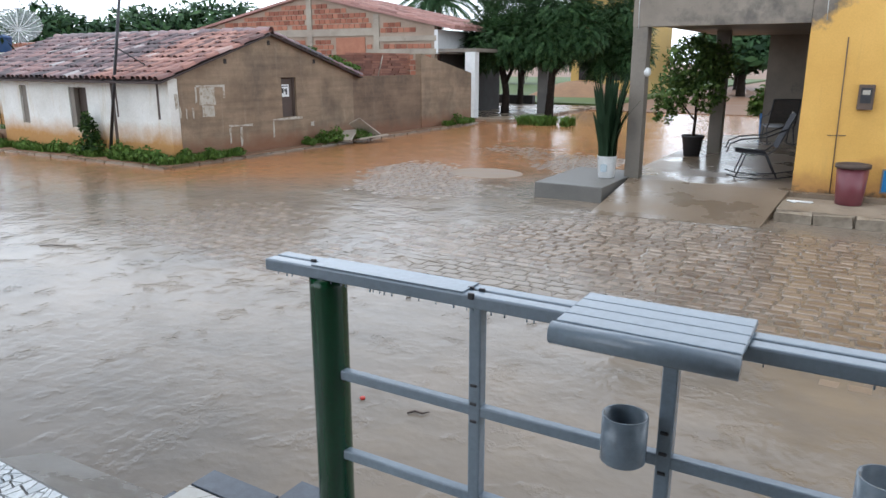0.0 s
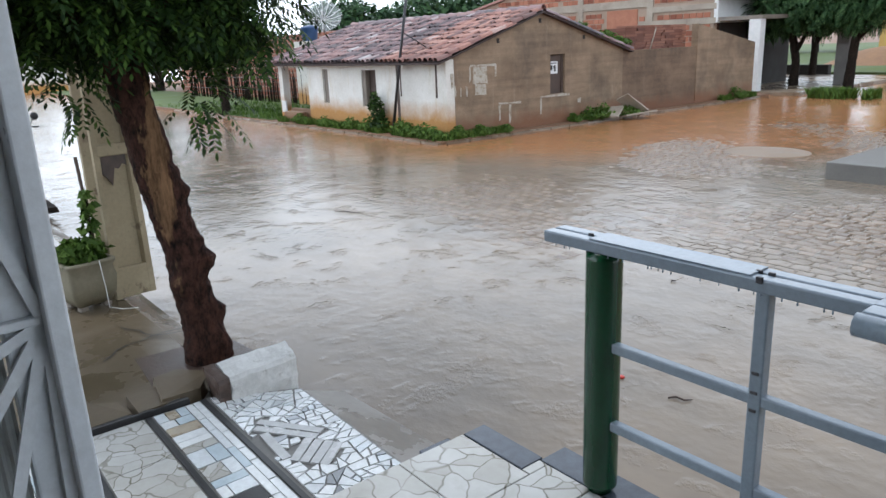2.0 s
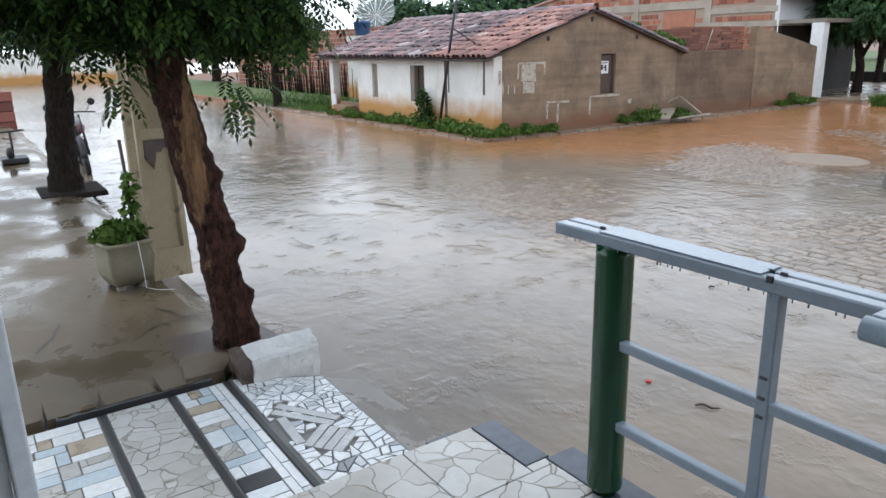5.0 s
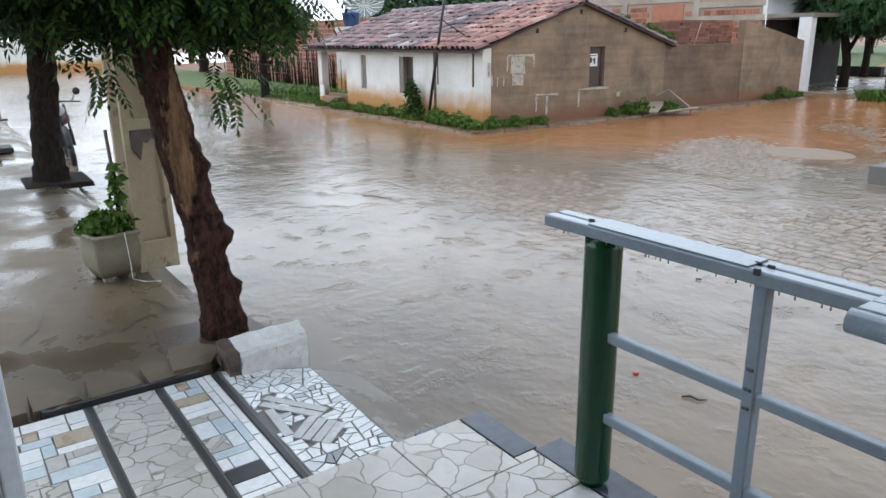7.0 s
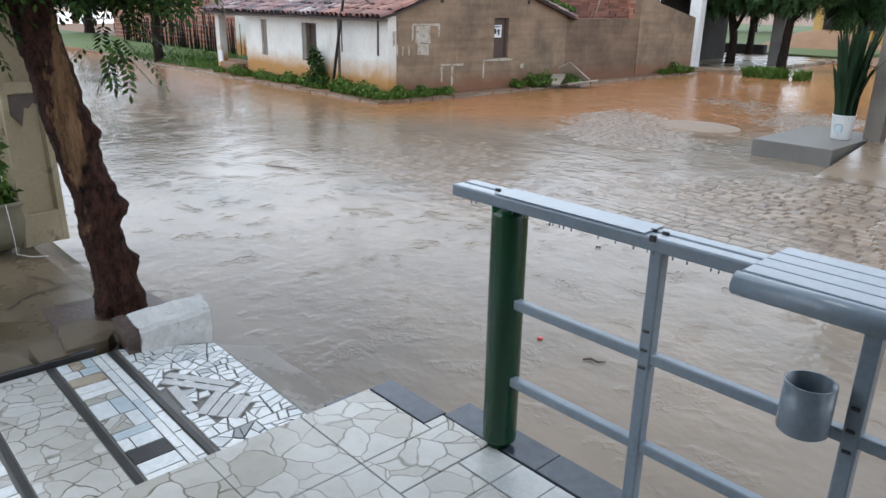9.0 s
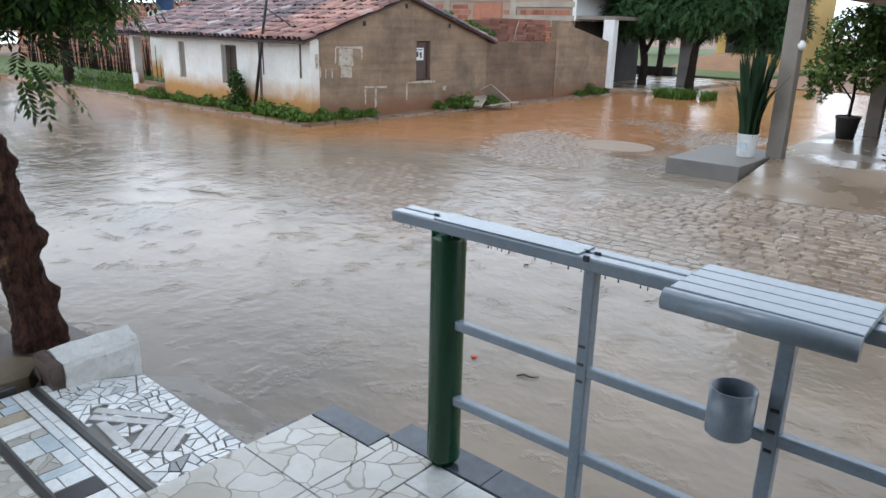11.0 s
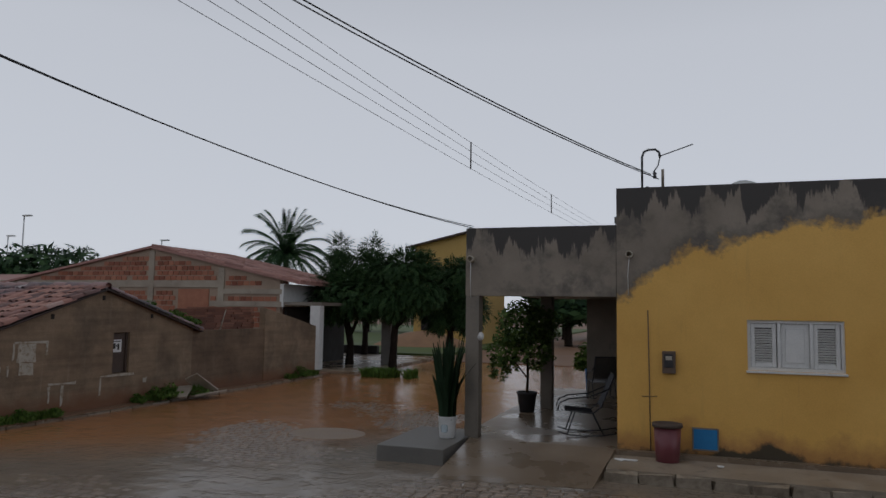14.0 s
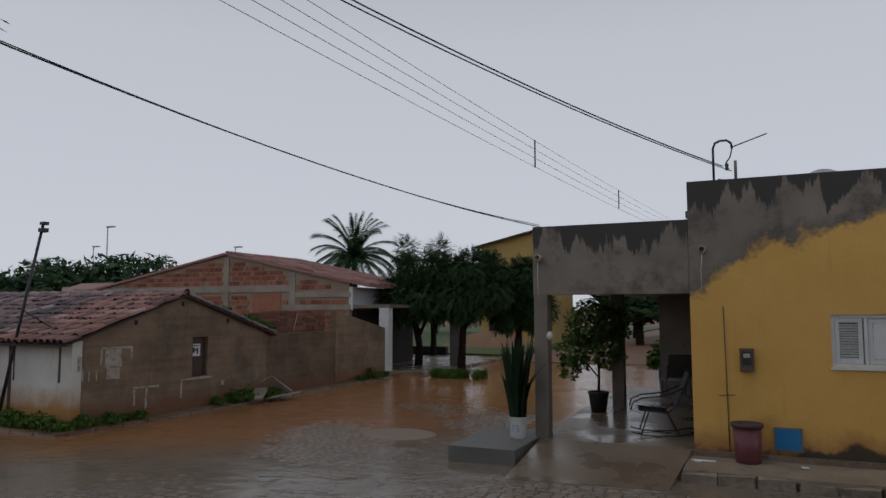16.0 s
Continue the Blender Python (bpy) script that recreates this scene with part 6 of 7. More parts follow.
part("cover", box_mesh("cover", (0.02, 0.0, 0.02), (0.35, 0.027, 0.31), surface("blue_cover", (0.02, 0.19, 0.45), (0.03, 0.24, 0.52), 0.35, 4, 50, 0.05), 0.006), wm, "bright blue cover")
for lo, hi in (((0, -0.004, 0), (0.37, 0.028, 0.018)), ((0, -0.004, 0.312), (0.37, 0.028, 0.33)), ((0, -0.004, 0.019), (0.018, 0.028, 0.311)), ((0.352, -0.004, 0.019), (0.37, 0.028, 0.311))):
    part("rim", box_mesh("rim", lo, hi, M_CEMENT, 0.002), wm)
bin_ = empty("rubbish_bin", "dark red plastic rubbish bin by the wall", "bin", pose(-0.31, 10.95, 0.14))
M_BIN = surface("maroon_plastic", (0.14, 0.035, 0.045), (0.19, 0.05, 0.06), 0.35, 4, 60, 0.05)
part("body", lathe_mesh("body", [(0.155, 0), (0.165, 0.01), (0.195, 0.5), (0.185, 0.5), (0.15, 0.03)], M_BIN, 28), bin_)
part("rim", lathe_mesh("rim", [(0.19, 0.49), (0.215, 0.495), (0.215, 0.545), (0.185, 0.55), (0.185, 0.5)], M_SHUTTER, 28), bin_, "dark rolled rim")
for x, z in ((-3.39, 3.12), (-0.85, 3.17)):
    pp = empty("drain_spout", "short white drain pipe sticking out of the parapet", "drain pipe", pose(x, FY, z), "roof drains")
    me = lathe_mesh("pipe", [(0.055, -0.03), (0.055, 0.16), (0.042, 0.16), (0.042, 0.02)], M_PATCH, 16)
    part("pipe", me, pp, at=pose(0, 0, 0, 90, 0, 0))
    part("cord", tube_mesh("cord", [(0, -0.1, -0.05), (-0.03, -0.012, -0.3), (-0.02, -0.012, -0.62)], 0.006, M_PAPER, 5), pp, "pale hanging cord")
thing("service_box", box_mesh("service_box", (-0.60, FY + 0.03, 4.22), (-0.56, FY + 0.07, 4.24), M_STEEL), "steel base plate on the parapet", "plate")
hook = empty("roof_bracket", "bent steel service pipe with insulators on the parapet", "bracket", pose(-0.66, FY + 0.1, 4.22))
part("hoop", tube_mesh("hoop", [(0, 0, 0), (0, 0, 0.5), (0.03, 0, 0.58), (0.1, 0, 0.61), (0.2, 0, 0.61), (0.26, 0, 0.56), (0.27, 0, 0.48)], 0.018, M_STEEL, 8), hook)
part("cable", tube_mesh("cable", [(0.27, 0, 0.48), (0.24, 0, 0.35), (0.17, 0, 0.25)], 0.01, M_STEEL, 6), hook)
part("arm", tube_mesh("arm", [(0.27, 0, 0.5), (0.76, 0, 0.66)], 0.009, M_STEEL, 6), hook)
part("post", tube_mesh("post", [(0.31, 0, 0), (0.31, 0, 0.29)], 0.022, M_CEMENT, 8), hook)
part("insulator", lathe_mesh("insulator", [(0.02, 0), (0.035, 0.03), (0.02, 0.05), (0.035, 0.08), (0.01, 0.11)], M_STEEL, 12), hook, at=pose(0.19, 0, 0.15))
pd = empty("roof_dish", "small satellite dish edge showing above the parapet", "satellite dish", pose(0.95, 13.0, 3.55))
part("reflector", lathe_mesh("reflector", [(0.05, 0), (0.35, 0.1), (0.34, 0.11), (0.04, 0.015)], M_MESH, 20), pd, at=pose(0, 0, 0.68, 60, 20, 0))
part("mast", tube_mesh("mast", [(0, 0, 0), (0, 0, 0.66)], 0.02, M_STEEL, 6), pd)
part("feed_horn", box_mesh("feed_horn", (0.46, -0.4, 0.55), (0.58, -0.3, 0.68), surface("red_plastic", (0.35, 0.02, 0.02), (0.42, 0.03, 0.03), 0.4, 5, 50, 0.02), 0.01), pd, "small red receiver head")
part("feed_arm", tube_mesh("feed_arm", [(0.5, -0.35, 0.58), (0.35, -0.35, 0.4), (0.02, 0, 0.3)], 0.01, M_STEEL, 5), pd)
# white dome of a camera fixture, no light source
thing("camera_dome", lathe_mesh("camera_dome", [(0.02, 0), (0.06, 0.03), (0.065, 0.08), (0.05, 0.12), (0.02, 0.14)], M_WHITEPAINT, 16), "small white camera dome fixed to the carport column", "lamp", at=pose(-3.26, FY + 0.06, 1.78))

# bucket with snake plant
pot = empty("snake_plant", "tall snake plant in a white paint bucket", "potted plant", pose(-3.70, 11.0, 0.232))
part("bucket", lathe_mesh("bucket", [(0.12, 0), (0.125, 0.01), (0.15, 0.33), (0.155, 0.34), (0.145, 0.34), (0.115, 0.02)], M_WHITEPAINT, 28), pot, "white plastic bucket")
part("label", box_mesh("label", (-0.05, -0.148, 0.10), (0.05, -0.137, 0.22), M_BLUISH, 0.02), pot, "pale blue round mark")
rs = random.Random(4)
M_SNAKE = leaf_material("snake_leaf", [(0.2, (0.008, 0.02, 0.010)), (0.6, (0.018, 0.038, 0.018)), (0.9, (0.05, 0.08, 0.038))])
for k in range(58):
    w, lean, h = rs.uniform(0, 6.28), rs.uniform(0.04, 0.20) * (2.2 if k % 8 == 0 else 1.0), rs.uniform(0.55, 1.36)
    br = 0.13 * math.sqrt(rs.random())
    bx, by = br * math.cos(w), br * math.sin(w)
    V, F = [], []
    for i in range(6):
        t = i / 5
        c = Vector((bx + math.cos(w) * lean * t * t * 1.3, by + math.sin(w) * lean * t * t * 1.3, 0.28 + h * t * (1 - 0.15 * lean)))
        wd = 0.04 * (0.75 + 0.5 * t) * (1 - t ** 4) + 0.003
        s = Vector((-math.sin(w + 0.6), math.cos(w + 0.6), 0)) * wd
        V += [tuple(c - s), tuple(c + Vector((math.cos(w), math.sin(w), 0)) * 0.01), tuple(c + s)]
    for i in range(5):
        F += [[i * 3, i * 3 + 1, i * 3 + 4, i * 3 + 3], [i * 3 + 1, i * 3 + 2, i * 3 + 5, i * 3 + 4]]
    part("leaf", to_mesh("leaf", V, F, M_SNAKE), pot)
fig = empty("potted_tree", "small leafy tree in a black pot under the carport", "potted plant", pose(-3.18, 14.6, 0.21))
part("pot", lathe_mesh("pot", [(0.15, 0), (0.2, 0.36), (0.215, 0.37), (0.215, 0.41), (0.19, 0.41), (0.14, 0.02)], M_INK, 24), fig, "black plastic pot")
part("trunk", trunk_mesh("trunk", [(0, 0, 0.25), (0.02, 0, 0.8), (-0.03, 0, 1.4)], [0.03, 0.025, 0.015], M_BARK_DARK, [([(0.0, 0, 0.7), (-0.3, -0.1, 1.1)], [0.015, 0.008]), ([(0.0, 0, 0.8), (0.25, 0.1, 1.3)], [0.015, 0.008])]), fig)
part("crown", leaf_crown("crown", [((-0.1, 0, 1.75), (0.55, 0.5, 0.55)), ((-0.45, -0.1, 1.2), (0.4, 0.35, 0.4)), ((0.2, 0, 1.3), (0.35, 0.4, 0.5)), ((-0.55, -0.1, 0.85), (0.25, 0.25, 0.25)), ((0.3, 0.1, 1.75), (0.4, 0.4, 0.4))], 4200, M_LEAF_POT, 81, 0.055), fig)
bp = empty("blue_planter", "green plant in a tall blue pot", "potted plant", pose(-2.42, 19.0, 0.21))
part("pot", lathe_mesh("pot", [(0.14, 0), (0.18, 0.6), (0.16, 0.6), (0.12, 0.03)], surface("blue_pot", (0.03, 0.13, 0.36), (0.04, 0.17, 0.42), 0.4, 5, 50, 0.05), 20), bp, "blue plastic pot")
part("foliage", leaf_crown("foliage", [((0, 0, 0.9), (0.4, 0.3, 0.35)), ((-0.3, 0, 0.7), (0.2, 0.2, 0.2))], 500, M_GRASS, 83, 0.09), bp)


def rocking_chair(at, label):
    """Bent-tube rocking chair with a cord seat and back."""
    c = empty("rocking_chair", label, "chair", at, "chairs in the carport")
    for s in (-0.27, 0.27):
        part("rocker", tube_mesh("rocker", [(-0.42, s, 0.07), (-0.25, s, 0.025), (0, s, 0.012), (0.3, s, 0.03), (0.62, s, 0.09)], 0.012, M_STEEL, 6), c)
        part("arm", tube_mesh("arm", [(0.42, s, 0.80), (0.1, s, 0.66), (-0.25, s, 0.62), (-0.4, s, 0.55), (-0.44, s, 0.42)], 0.013, M_STEEL, 6), c)
        part("leg", tube_mesh("leg", [(-0.28, s, 0.028), (-0.15, s, 0.41)], 0.012, M_STEEL, 6), c)
        part("leg", tube_mesh("leg", [(0.32, s, 0.035), (0.14, s, 0.40)], 0.012, M_STEEL, 6), c)
        part("side_rail", tube_mesh("side_rail", [(-0.3, s, 0.43), (0.15, s, 0.39), (0.28, s, 0.5), (0.5, s, 1.02)], 0.014, M_STEEL, 6), c)
    part("top_bar", tube_mesh("top_bar", [(0.5, -0.27, 1.02), (0.5, 0.27, 1.02)], 0.014, M_STEEL, 6), c)
    part("front_bar", tube_mesh("front_bar", [(-0.3, -0.27, 0.43), (-0.3, 0.27, 0.43)], 0.014, M_STEEL, 6), c)
    for nm, a, b in (("seat", (-0.3, 0.435), (0.15, 0.395)), ("backrest", (0.27, 0.5), (0.5, 1.02))):
        V, F = [], []
        for k in range(26):
            y = -0.255 + 0.0204 * k
            tube(V, F, [(a[0], y, a[1]), ((a[0] + b[0]) / 2, y, (a[1] + b[1]) / 2 - 0.015), (b[0], y, b[1])], 0.008, 4)
        part(nm, to_mesh(nm, V, F, M_STEEL), c, "dark plastic cord webbing")
    return c


rocking_chair(pose(-1.72, 12.35, 0.21, 0, 0, 12), "black tube rocking chair with cord seat")
rocking_chair(pose(-2.0, 17.6, 0.21, 0, 0, -70), "black tube rocking chair against the end wall")
M_ROUGHSTONE = surface("rough_brown_stone", (0.16, 0.12, 0.085), (0.36, 0.31, 0.24), 0.6, 7, 30, 0.6)
for k in range(16):
    x = -1.1 + k * 0.46
    thing("kerb_stone", lump("kerb_stone", [(x, 9.98), (x + 0.44, 9.98), (x + 0.44, 10.12), (x, 10.12)], -0.05, 0.115, M_ROUGHSTONE, 0.03, 0.95, 90 + k), "rough broken kerb stone below the yellow wall", "kerb stone", "kerb by the yellow house", "structure")
thing("litter", box_mesh("litter", (-1.05, 10.75, 0.142), (-0.72, 10.82, 0.16), M_PAPER, 0.005, 0.01), "scrap of white plastic on the pavement", "litter")

# ---- near pavement: pole, planter, gate, motorcycle ----
pole = empty("utility_pole", "stained concrete utility pole with recessed faces", "utility pole", pose(-6.14, 1.30, 0.14, 0, 0, 8))
V, F = [], []
for z, w, d in ((0, 0.16, 0.14), (1.2, 0.152, 0.132), (7.5, 0.10, 0.085)):
    f = 0.045
    V += [(-d, -w, z), (-d + 0.04, -w, z), (-d + 0.04 + f, -w + 0.05, z), (d - 0.04 - f, -w + 0.05, z), (d - 0.04, -w, z), (d, -w, z), (d, -w + 0.045, z), (d - f, -w + 0.06, z), (d - f, w - 0.06, z), (d, w - 0.045, z), (d, w, z), (d - 0.04, w, z), (d - 0.04 - f, w - 0.05, z), (-d + 0.04 + f, w - 0.05, z), (-d + 0.04, w, z), (-d, w, z), (-d, w - 0.045, z), (-d + f, w - 0.06, z), (-d + f, -w + 0.06, z), (-d, -w + 0.045, z)]
for i in range(2):
    for s in range(20):
        F.append([i * 20 + s, i * 20 + (s + 1) % 20, 20 + i * 20 + (s + 1) % 20, 20 + i * 20 + s])
F.append(list(range(40, 60)))
part("shaft", to_mesh("shaft", V, F, M_POLE), pole)
for z in (0.0, 1.14, 2.1, 3.1):
    part("web", box_mesh("web", (0.09, -0.13, z), (0.137, 0.13, z + (0.25 if z == 0 else 0.09)), M_POLE, 0.01), pole, "dark-stained cross web")
for z in (3.4, 4.6, 6.8):
    part("band", box_mesh("band", (-0.16, -0.19, z), (0.16, 0.19, z + 0.04), M_STEEL), pole, "steel band")
rr = random.Random(44)
for z, h, wid in ((1.14, 0.26, 0.095), (0.24, 0.22, 0.10), (2.1, 0.3, 0.08)):
    top = [(-wid + 2 * wid * k / 6, z) for k in range(7)]
    low = [(y, z - h * (0.25 + 0.75 * rr.random())) for y, _ in top]
    ring = top + low[::-1]
    V = [(0.096, y, q) for y, q in ring] + [(0.1085 - 0.001 * (z > 1), y, q) for y, q in ring]
    F = [list(range(14, 28))] + [[i, (i + 1) % 14, 14 + (i + 1) % 14, 14 + i] for i in range(14)]
    part("rust_stain", to_mesh("rust_stain", V, F, M_RAWSTONE), pole, "dark rusty run below the web")
M_PLANTER = surface("mossy_cement", (0.15, 0.135, 0.085), (0.24, 0.215, 0.15), 0.6, 4, 40, 0.2)
planter = empty("planter", "square concrete planter with a leafy shrub", "planter", pose(-5.98, 0.955, 0.15, 0, 0, 12))
part("bowl", lathe_mesh("bowl", [(0.13, 0.04), (0.165, 0.12), (0.18, 0.25), (0.165, 0.33), (0.185, 0.36), (0.185, 0.385), (0.155, 0.385), (0.15, 0.3)], M_PLANTER, 32, True, True), planter, "square cement bowl")
part("soil", lathe_mesh("soil", [(0.15, 0.30), (0.15, 0.33), (0.01, 0.335)], M_EARTH, 20), planter)
for sx in (-0.09, 0.09):
    for sy in (-0.09, 0.09):
        part("foot", box_mesh("foot", (sx - 0.03, sy - 0.03, 0), (sx + 0.03, sy + 0.03, 0.05), M_CEMENT, 0.006), planter)
part("shrub", leaf_crown("shrub", [((0, 0, 0.42), (0.2, 0.2, 0.1)), ((0.05, 0.08, 0.60), (0.07, 0.07, 0.18)), ((0.05, 0.1, 0.80), (0.06, 0.06, 0.12))], 800, M_GRASS, 85, 0.035), planter)
part("stem", tube_mesh("stem", [(0.04, 0.06, 0.3), (0.05, 0.1, 0.85)], 0.008, M_BARK_DARK, 6), planter)
part("stake", tube_mesh("stake", [(0.0, 0.13, 0.1), (-0.02, 0.10, 1.15)], 0.013, M_SHUTTER, 6), planter, "thin dark stake")
thing("cord", tube_mesh("cord", [(-5.80, 1.04, 0.54), (-5.78, 1.05, 0.3), (-5.77, 1.05, 0.17), (-5.68, 1.12, 0.16), (-5.62, 1.22, 0.16)], 0.003, M_PAPER, 5), "thin white cord hanging from the planter", "cord")

gate = empty("gate", "pale grey steel gate leaf with radiating bars", "gate", pose(-0.863, 0.010, 1.083, 0, 0, 3) @ Matrix.Diagonal((0.68, 0.68, 0.68, 1)))
part("stile", box_mesh("stile", (-0.03, -0.026, -0.618), (0.03, 0.004, 1.95), M_GATE, 0.004), gate)
part("stile", box_mesh("stile", (-0.045, -0.075, -0.618), (-0.012, -0.027, 1.95), M_GATE, 0.004), gate)
part("stile", box_mesh("stile", (-0.03, -1.0, -0.618), (0.03, -0.95, 1.95), M_GATE, 0.004), gate)
for z in (-0.6, 0.983, 1.375, 1.90):
    part("gate_rail", box_mesh("gate_rail", (-0.012, -0.948, z), (0.008, -0.027, z + 0.013), M_GATE, 0.003), gate)
for y, z in ((-0.768, 0.649), (-0.514, 0.284), (-0.251, 0.257), (-0.269, 1.884), (-0.054, 0.2)):
    a, b = Vector((-0.004, -0.024, 0.985)), Vector((-0.004, y, z))
    s = (b - a).normalized().cross(Vector((1, 0, 0))) * 0.0085
    V = [tuple(p + Vector((dx, 0, 0)) + s * q) for p in (a, b) for dx in (0, 0.009) for q in (-1, 1)]
    F = [[0, 1, 3, 2], [4, 6, 7, 5], [0, 2, 6, 4], [1, 5, 7, 3], [0, 4, 5, 1], [2, 3, 7, 6]]
    part("ray_bar", to_mesh("ray_bar", V, F, M_GATE), gate)
# ribbed steel sheet behind the bars
V, F = [], []
for k in range(174):
    y = -0.076 - 0.005 * k
    x = -0.062 + (0.004 if k % 3 == 0 else 0.0)
    V += [(x, y, -0.58), (x, y, 1.9), (x - 0.003, y, -0.58), (x - 0.003, y, 1.9)]
for k in range(173):
    q = 4 * k
    F += [[q, q + 1, q + 5, q + 4], [q + 2, q + 6, q + 7, q + 3]]
part("ribbed_sheet", to_mesh("ribbed_sheet", V, F, M_GATE_SHEET), gate, "finely ribbed pale steel sheet")


def wheel_at(parent, x, r):
    V, F = [], []
    for i in range(25):
        w = 2 * math.pi * i / 24
        V.append((x + r * math.cos(w), 0, r + r * math.sin(w)))
    wh = part("wheel", tube_mesh("wheel", V, 0.045, M_INK, 8), parent, "black tyre")
    part("rim", tube_mesh("rim", [(x + (r - 0.05) * math.cos(2 * math.pi * i / 24), 0, r + (r - 0.05) * math.sin(2 * math.pi * i / 24)) for i in range(25)], 0.012, M_STEEL, 6), wh)
    for i in range(10):
        w = 2 * math.pi * i / 10
        part("spoke", tube_mesh("spoke", [(x, 0, r), (x + (r - 0.05) * math.cos(w), 0, r + (r - 0.05) * math.sin(w))], 0.004, M_STEEL, 4), wh)


moto = empty("motorcycle", "dark motorcycle parked behind the tree in the water", "motorcycle", pose(-14.4, 1.85, 0.0, 6, 0, -4))
wheel_at(moto, 0.0, 0.3)
wheel_at(moto, 1.25, 0.3)
part("frame", tube_mesh("frame", [(0.0, 0, 0.3), (0.45, 0, 0.42), (0.85, 0, 0.45), (1.05, 0, 0.8)], 0.03, M_STEEL, 8), moto)
part("engine", box_mesh("engine", (0.45, -0.13, 0.25), (0.85, 0.13, 0.52), M_STEEL, 0.04), moto)
part("tank", lathe_mesh("tank", [(0.05, 0), (0.14, 0.05), (0.15, 0.15), (0.08, 0.22), (0.02, 0.23)], M_BIN, 16), moto, at=pose(0.8, 0, 0.6))
part("seat", box_mesh("seat", (0.0, -0.13, 0.68), (0.62, 0.13, 0.78), M_INK, 0.04), moto)
for s in (-0.09, 0.09):
    part("fork", tube_mesh("fork", [(1.25, s, 0.3), (1.02, s, 0.95)], 0.02, M_STEEL, 6), moto)
    part("mirror_arm", tube_mesh("mirror_arm", [(1.0, s * 2.5, 0.98), (0.98, s * 3.5, 1.12)], 0.008, M_STEEL, 5), moto)
    part("mirror", lathe_mesh("mirror", [(0.01, 0), (0.06, 0.01), (0.06, 0.02), (0.01, 0.03)], M_INK, 12), moto, at=pose(0.98, s * 3.7, 1.13, 0, 90, 0))
part("handlebar", tube_mesh("handlebar", [(0.95, -0.36, 0.95), (1.02, -0.1, 1.0), (1.02, 0.1, 1.0), (0.95, 0.36, 0.95)], 0.014, M_STEEL, 6), moto)
part("headlamp", lathe_mesh("headlamp", [(0.03, 0), (0.08, 0.05), (0.085, 0.1), (0.02, 0.11)], M_MESH, 14), moto, at=pose(1.08, 0, 0.86, 0, 80, 0))
cart = empty("hand_cart", "small dark wheeled frame standing in the water", "cart", pose(-14.2, 0.8, 0.14))
part("bed", box_mesh("bed", (-0.25, -0.2, 0.03), (0.25, 0.2, 0.12), M_INK, 0.02), cart)
part("post", tube_mesh("post", [(-0.1, 0, 0.1), (-0.12, 0, 0.55)], 0.02, M_INK, 6), cart)
part("handle", tube_mesh("handle", [(-0.12, -0.22, 0.53), (-0.12, 0.22, 0.55)], 0.018, M_INK, 6), cart)
part("hub", lathe_mesh("hub", [(0.02, 0), (0.1, 0.03), (0.1, 0.09), (0.02, 0.12)], M_INK, 12), cart, at=pose(0.12, 0, 0.2, 90, 0, 0))
M_REDBRICK = island_surface("red_brick", [(0, (0.13, 0.04, 0.03)), (0.5, (0.2, 0.06, 0.045)), (1, (0.26, 0.09, 0.06))], 0.7, 30, 0.3)
stack = empty("brick_stack", "stack of dark red hollow bricks on the pavement", "bricks", pose(-22.0, 1.0, 0.0))
bme = box_mesh("brick", (-0.2, -0.2, 0), (0.2, 0.2, 0.25), M_REDBRICK, 0.02)
for k in range(8):
    part("brick", bme, stack, at=pose(rq.uniform(-0.06, 0.06) - (0.3 if k > 7 else 0), (k % 2) * 0.41 - 0.2, (k // 2) * 0.255, 0, 0, rq.uniform(-5, 5)))

# ---- street end: far walls, fence ----
fw = thing("far_wall", wall_with_openings("far_wall", -30, 14.5, 0, 1.95, [], 0.2, M_WHITE), "long whitewashed wall at the end of the street", "wall", kind="structure", at=pose(-54, 0, 0, 0, 0, 90))
bw = thing("brick_wall", wall_with_openings("brick_wall", -40, -21.2, 0, 2.6, [], 0.15, M_BRICK), "red brick yard wall behind the fence", "wall", kind="structure", at=pose(0, 13.6, 0))
fence = empty("stick_fence", "rough fence of dark upright sticks", "fence", pose(-36, 12.6, 0.05))
for k in range(110):
    h = rq.uniform(0.9, 1.5)
    part("stake", tube_mesh("stake", [(0, 0, 0), (rq.uniform(-0.06, 0.06), rq.uniform(-0.05, 0.05), h)], [0.028, 0.018], M_BARK_DARK, 5), fence, at=pose(k * 0.135, rq.uniform(-0.05, 0.05), 0))
for z in (0.45, 0.95):
    part("wire", tube_mesh("wire", [(0, -0.03, z), (14.8, -0.03, z)], 0.012, M_STEEL, 5), fence)
thing("verge", box_mesh("verge", (-60, 9.1, 0.0), (-19.9, 13.5, 0.085), M_GRASSLAND), "short wet grass verge", "grass", kind="structure")

# ---- cross street: slab under the trees, field, far house, lamps ----
thing("tree_slab", box_mesh("tree_slab", (-22, 22.4, -0.05), (-10.9, 31.5, 0.11), M_SLAB, 0.02), "wet cement slab under the street trees", "pavement", kind="structure")
thing("low_bench_wall", box_mesh("low_bench_wall", (-21, 31.6, 0), (-14.2, 31.9, 0.5), M_DARK, 0.02), "low dark bench wall at the edge of the slab", "wall", kind="structure")
thing("square_column", box_mesh("square_column", (-11.35, 25.6, 0.1), (-10.95, 26.0, 3.0), M_CEMENT_DARK, 0.02), "dark square cement column between the trees", "column", kind="structure")
thing("grass_field", box_mesh("grass_field", (-70, 32.2, -0.05), (-11.2, 90, 0.16), M_GRASSLAND), "open green field across the street", "field", kind="structure")
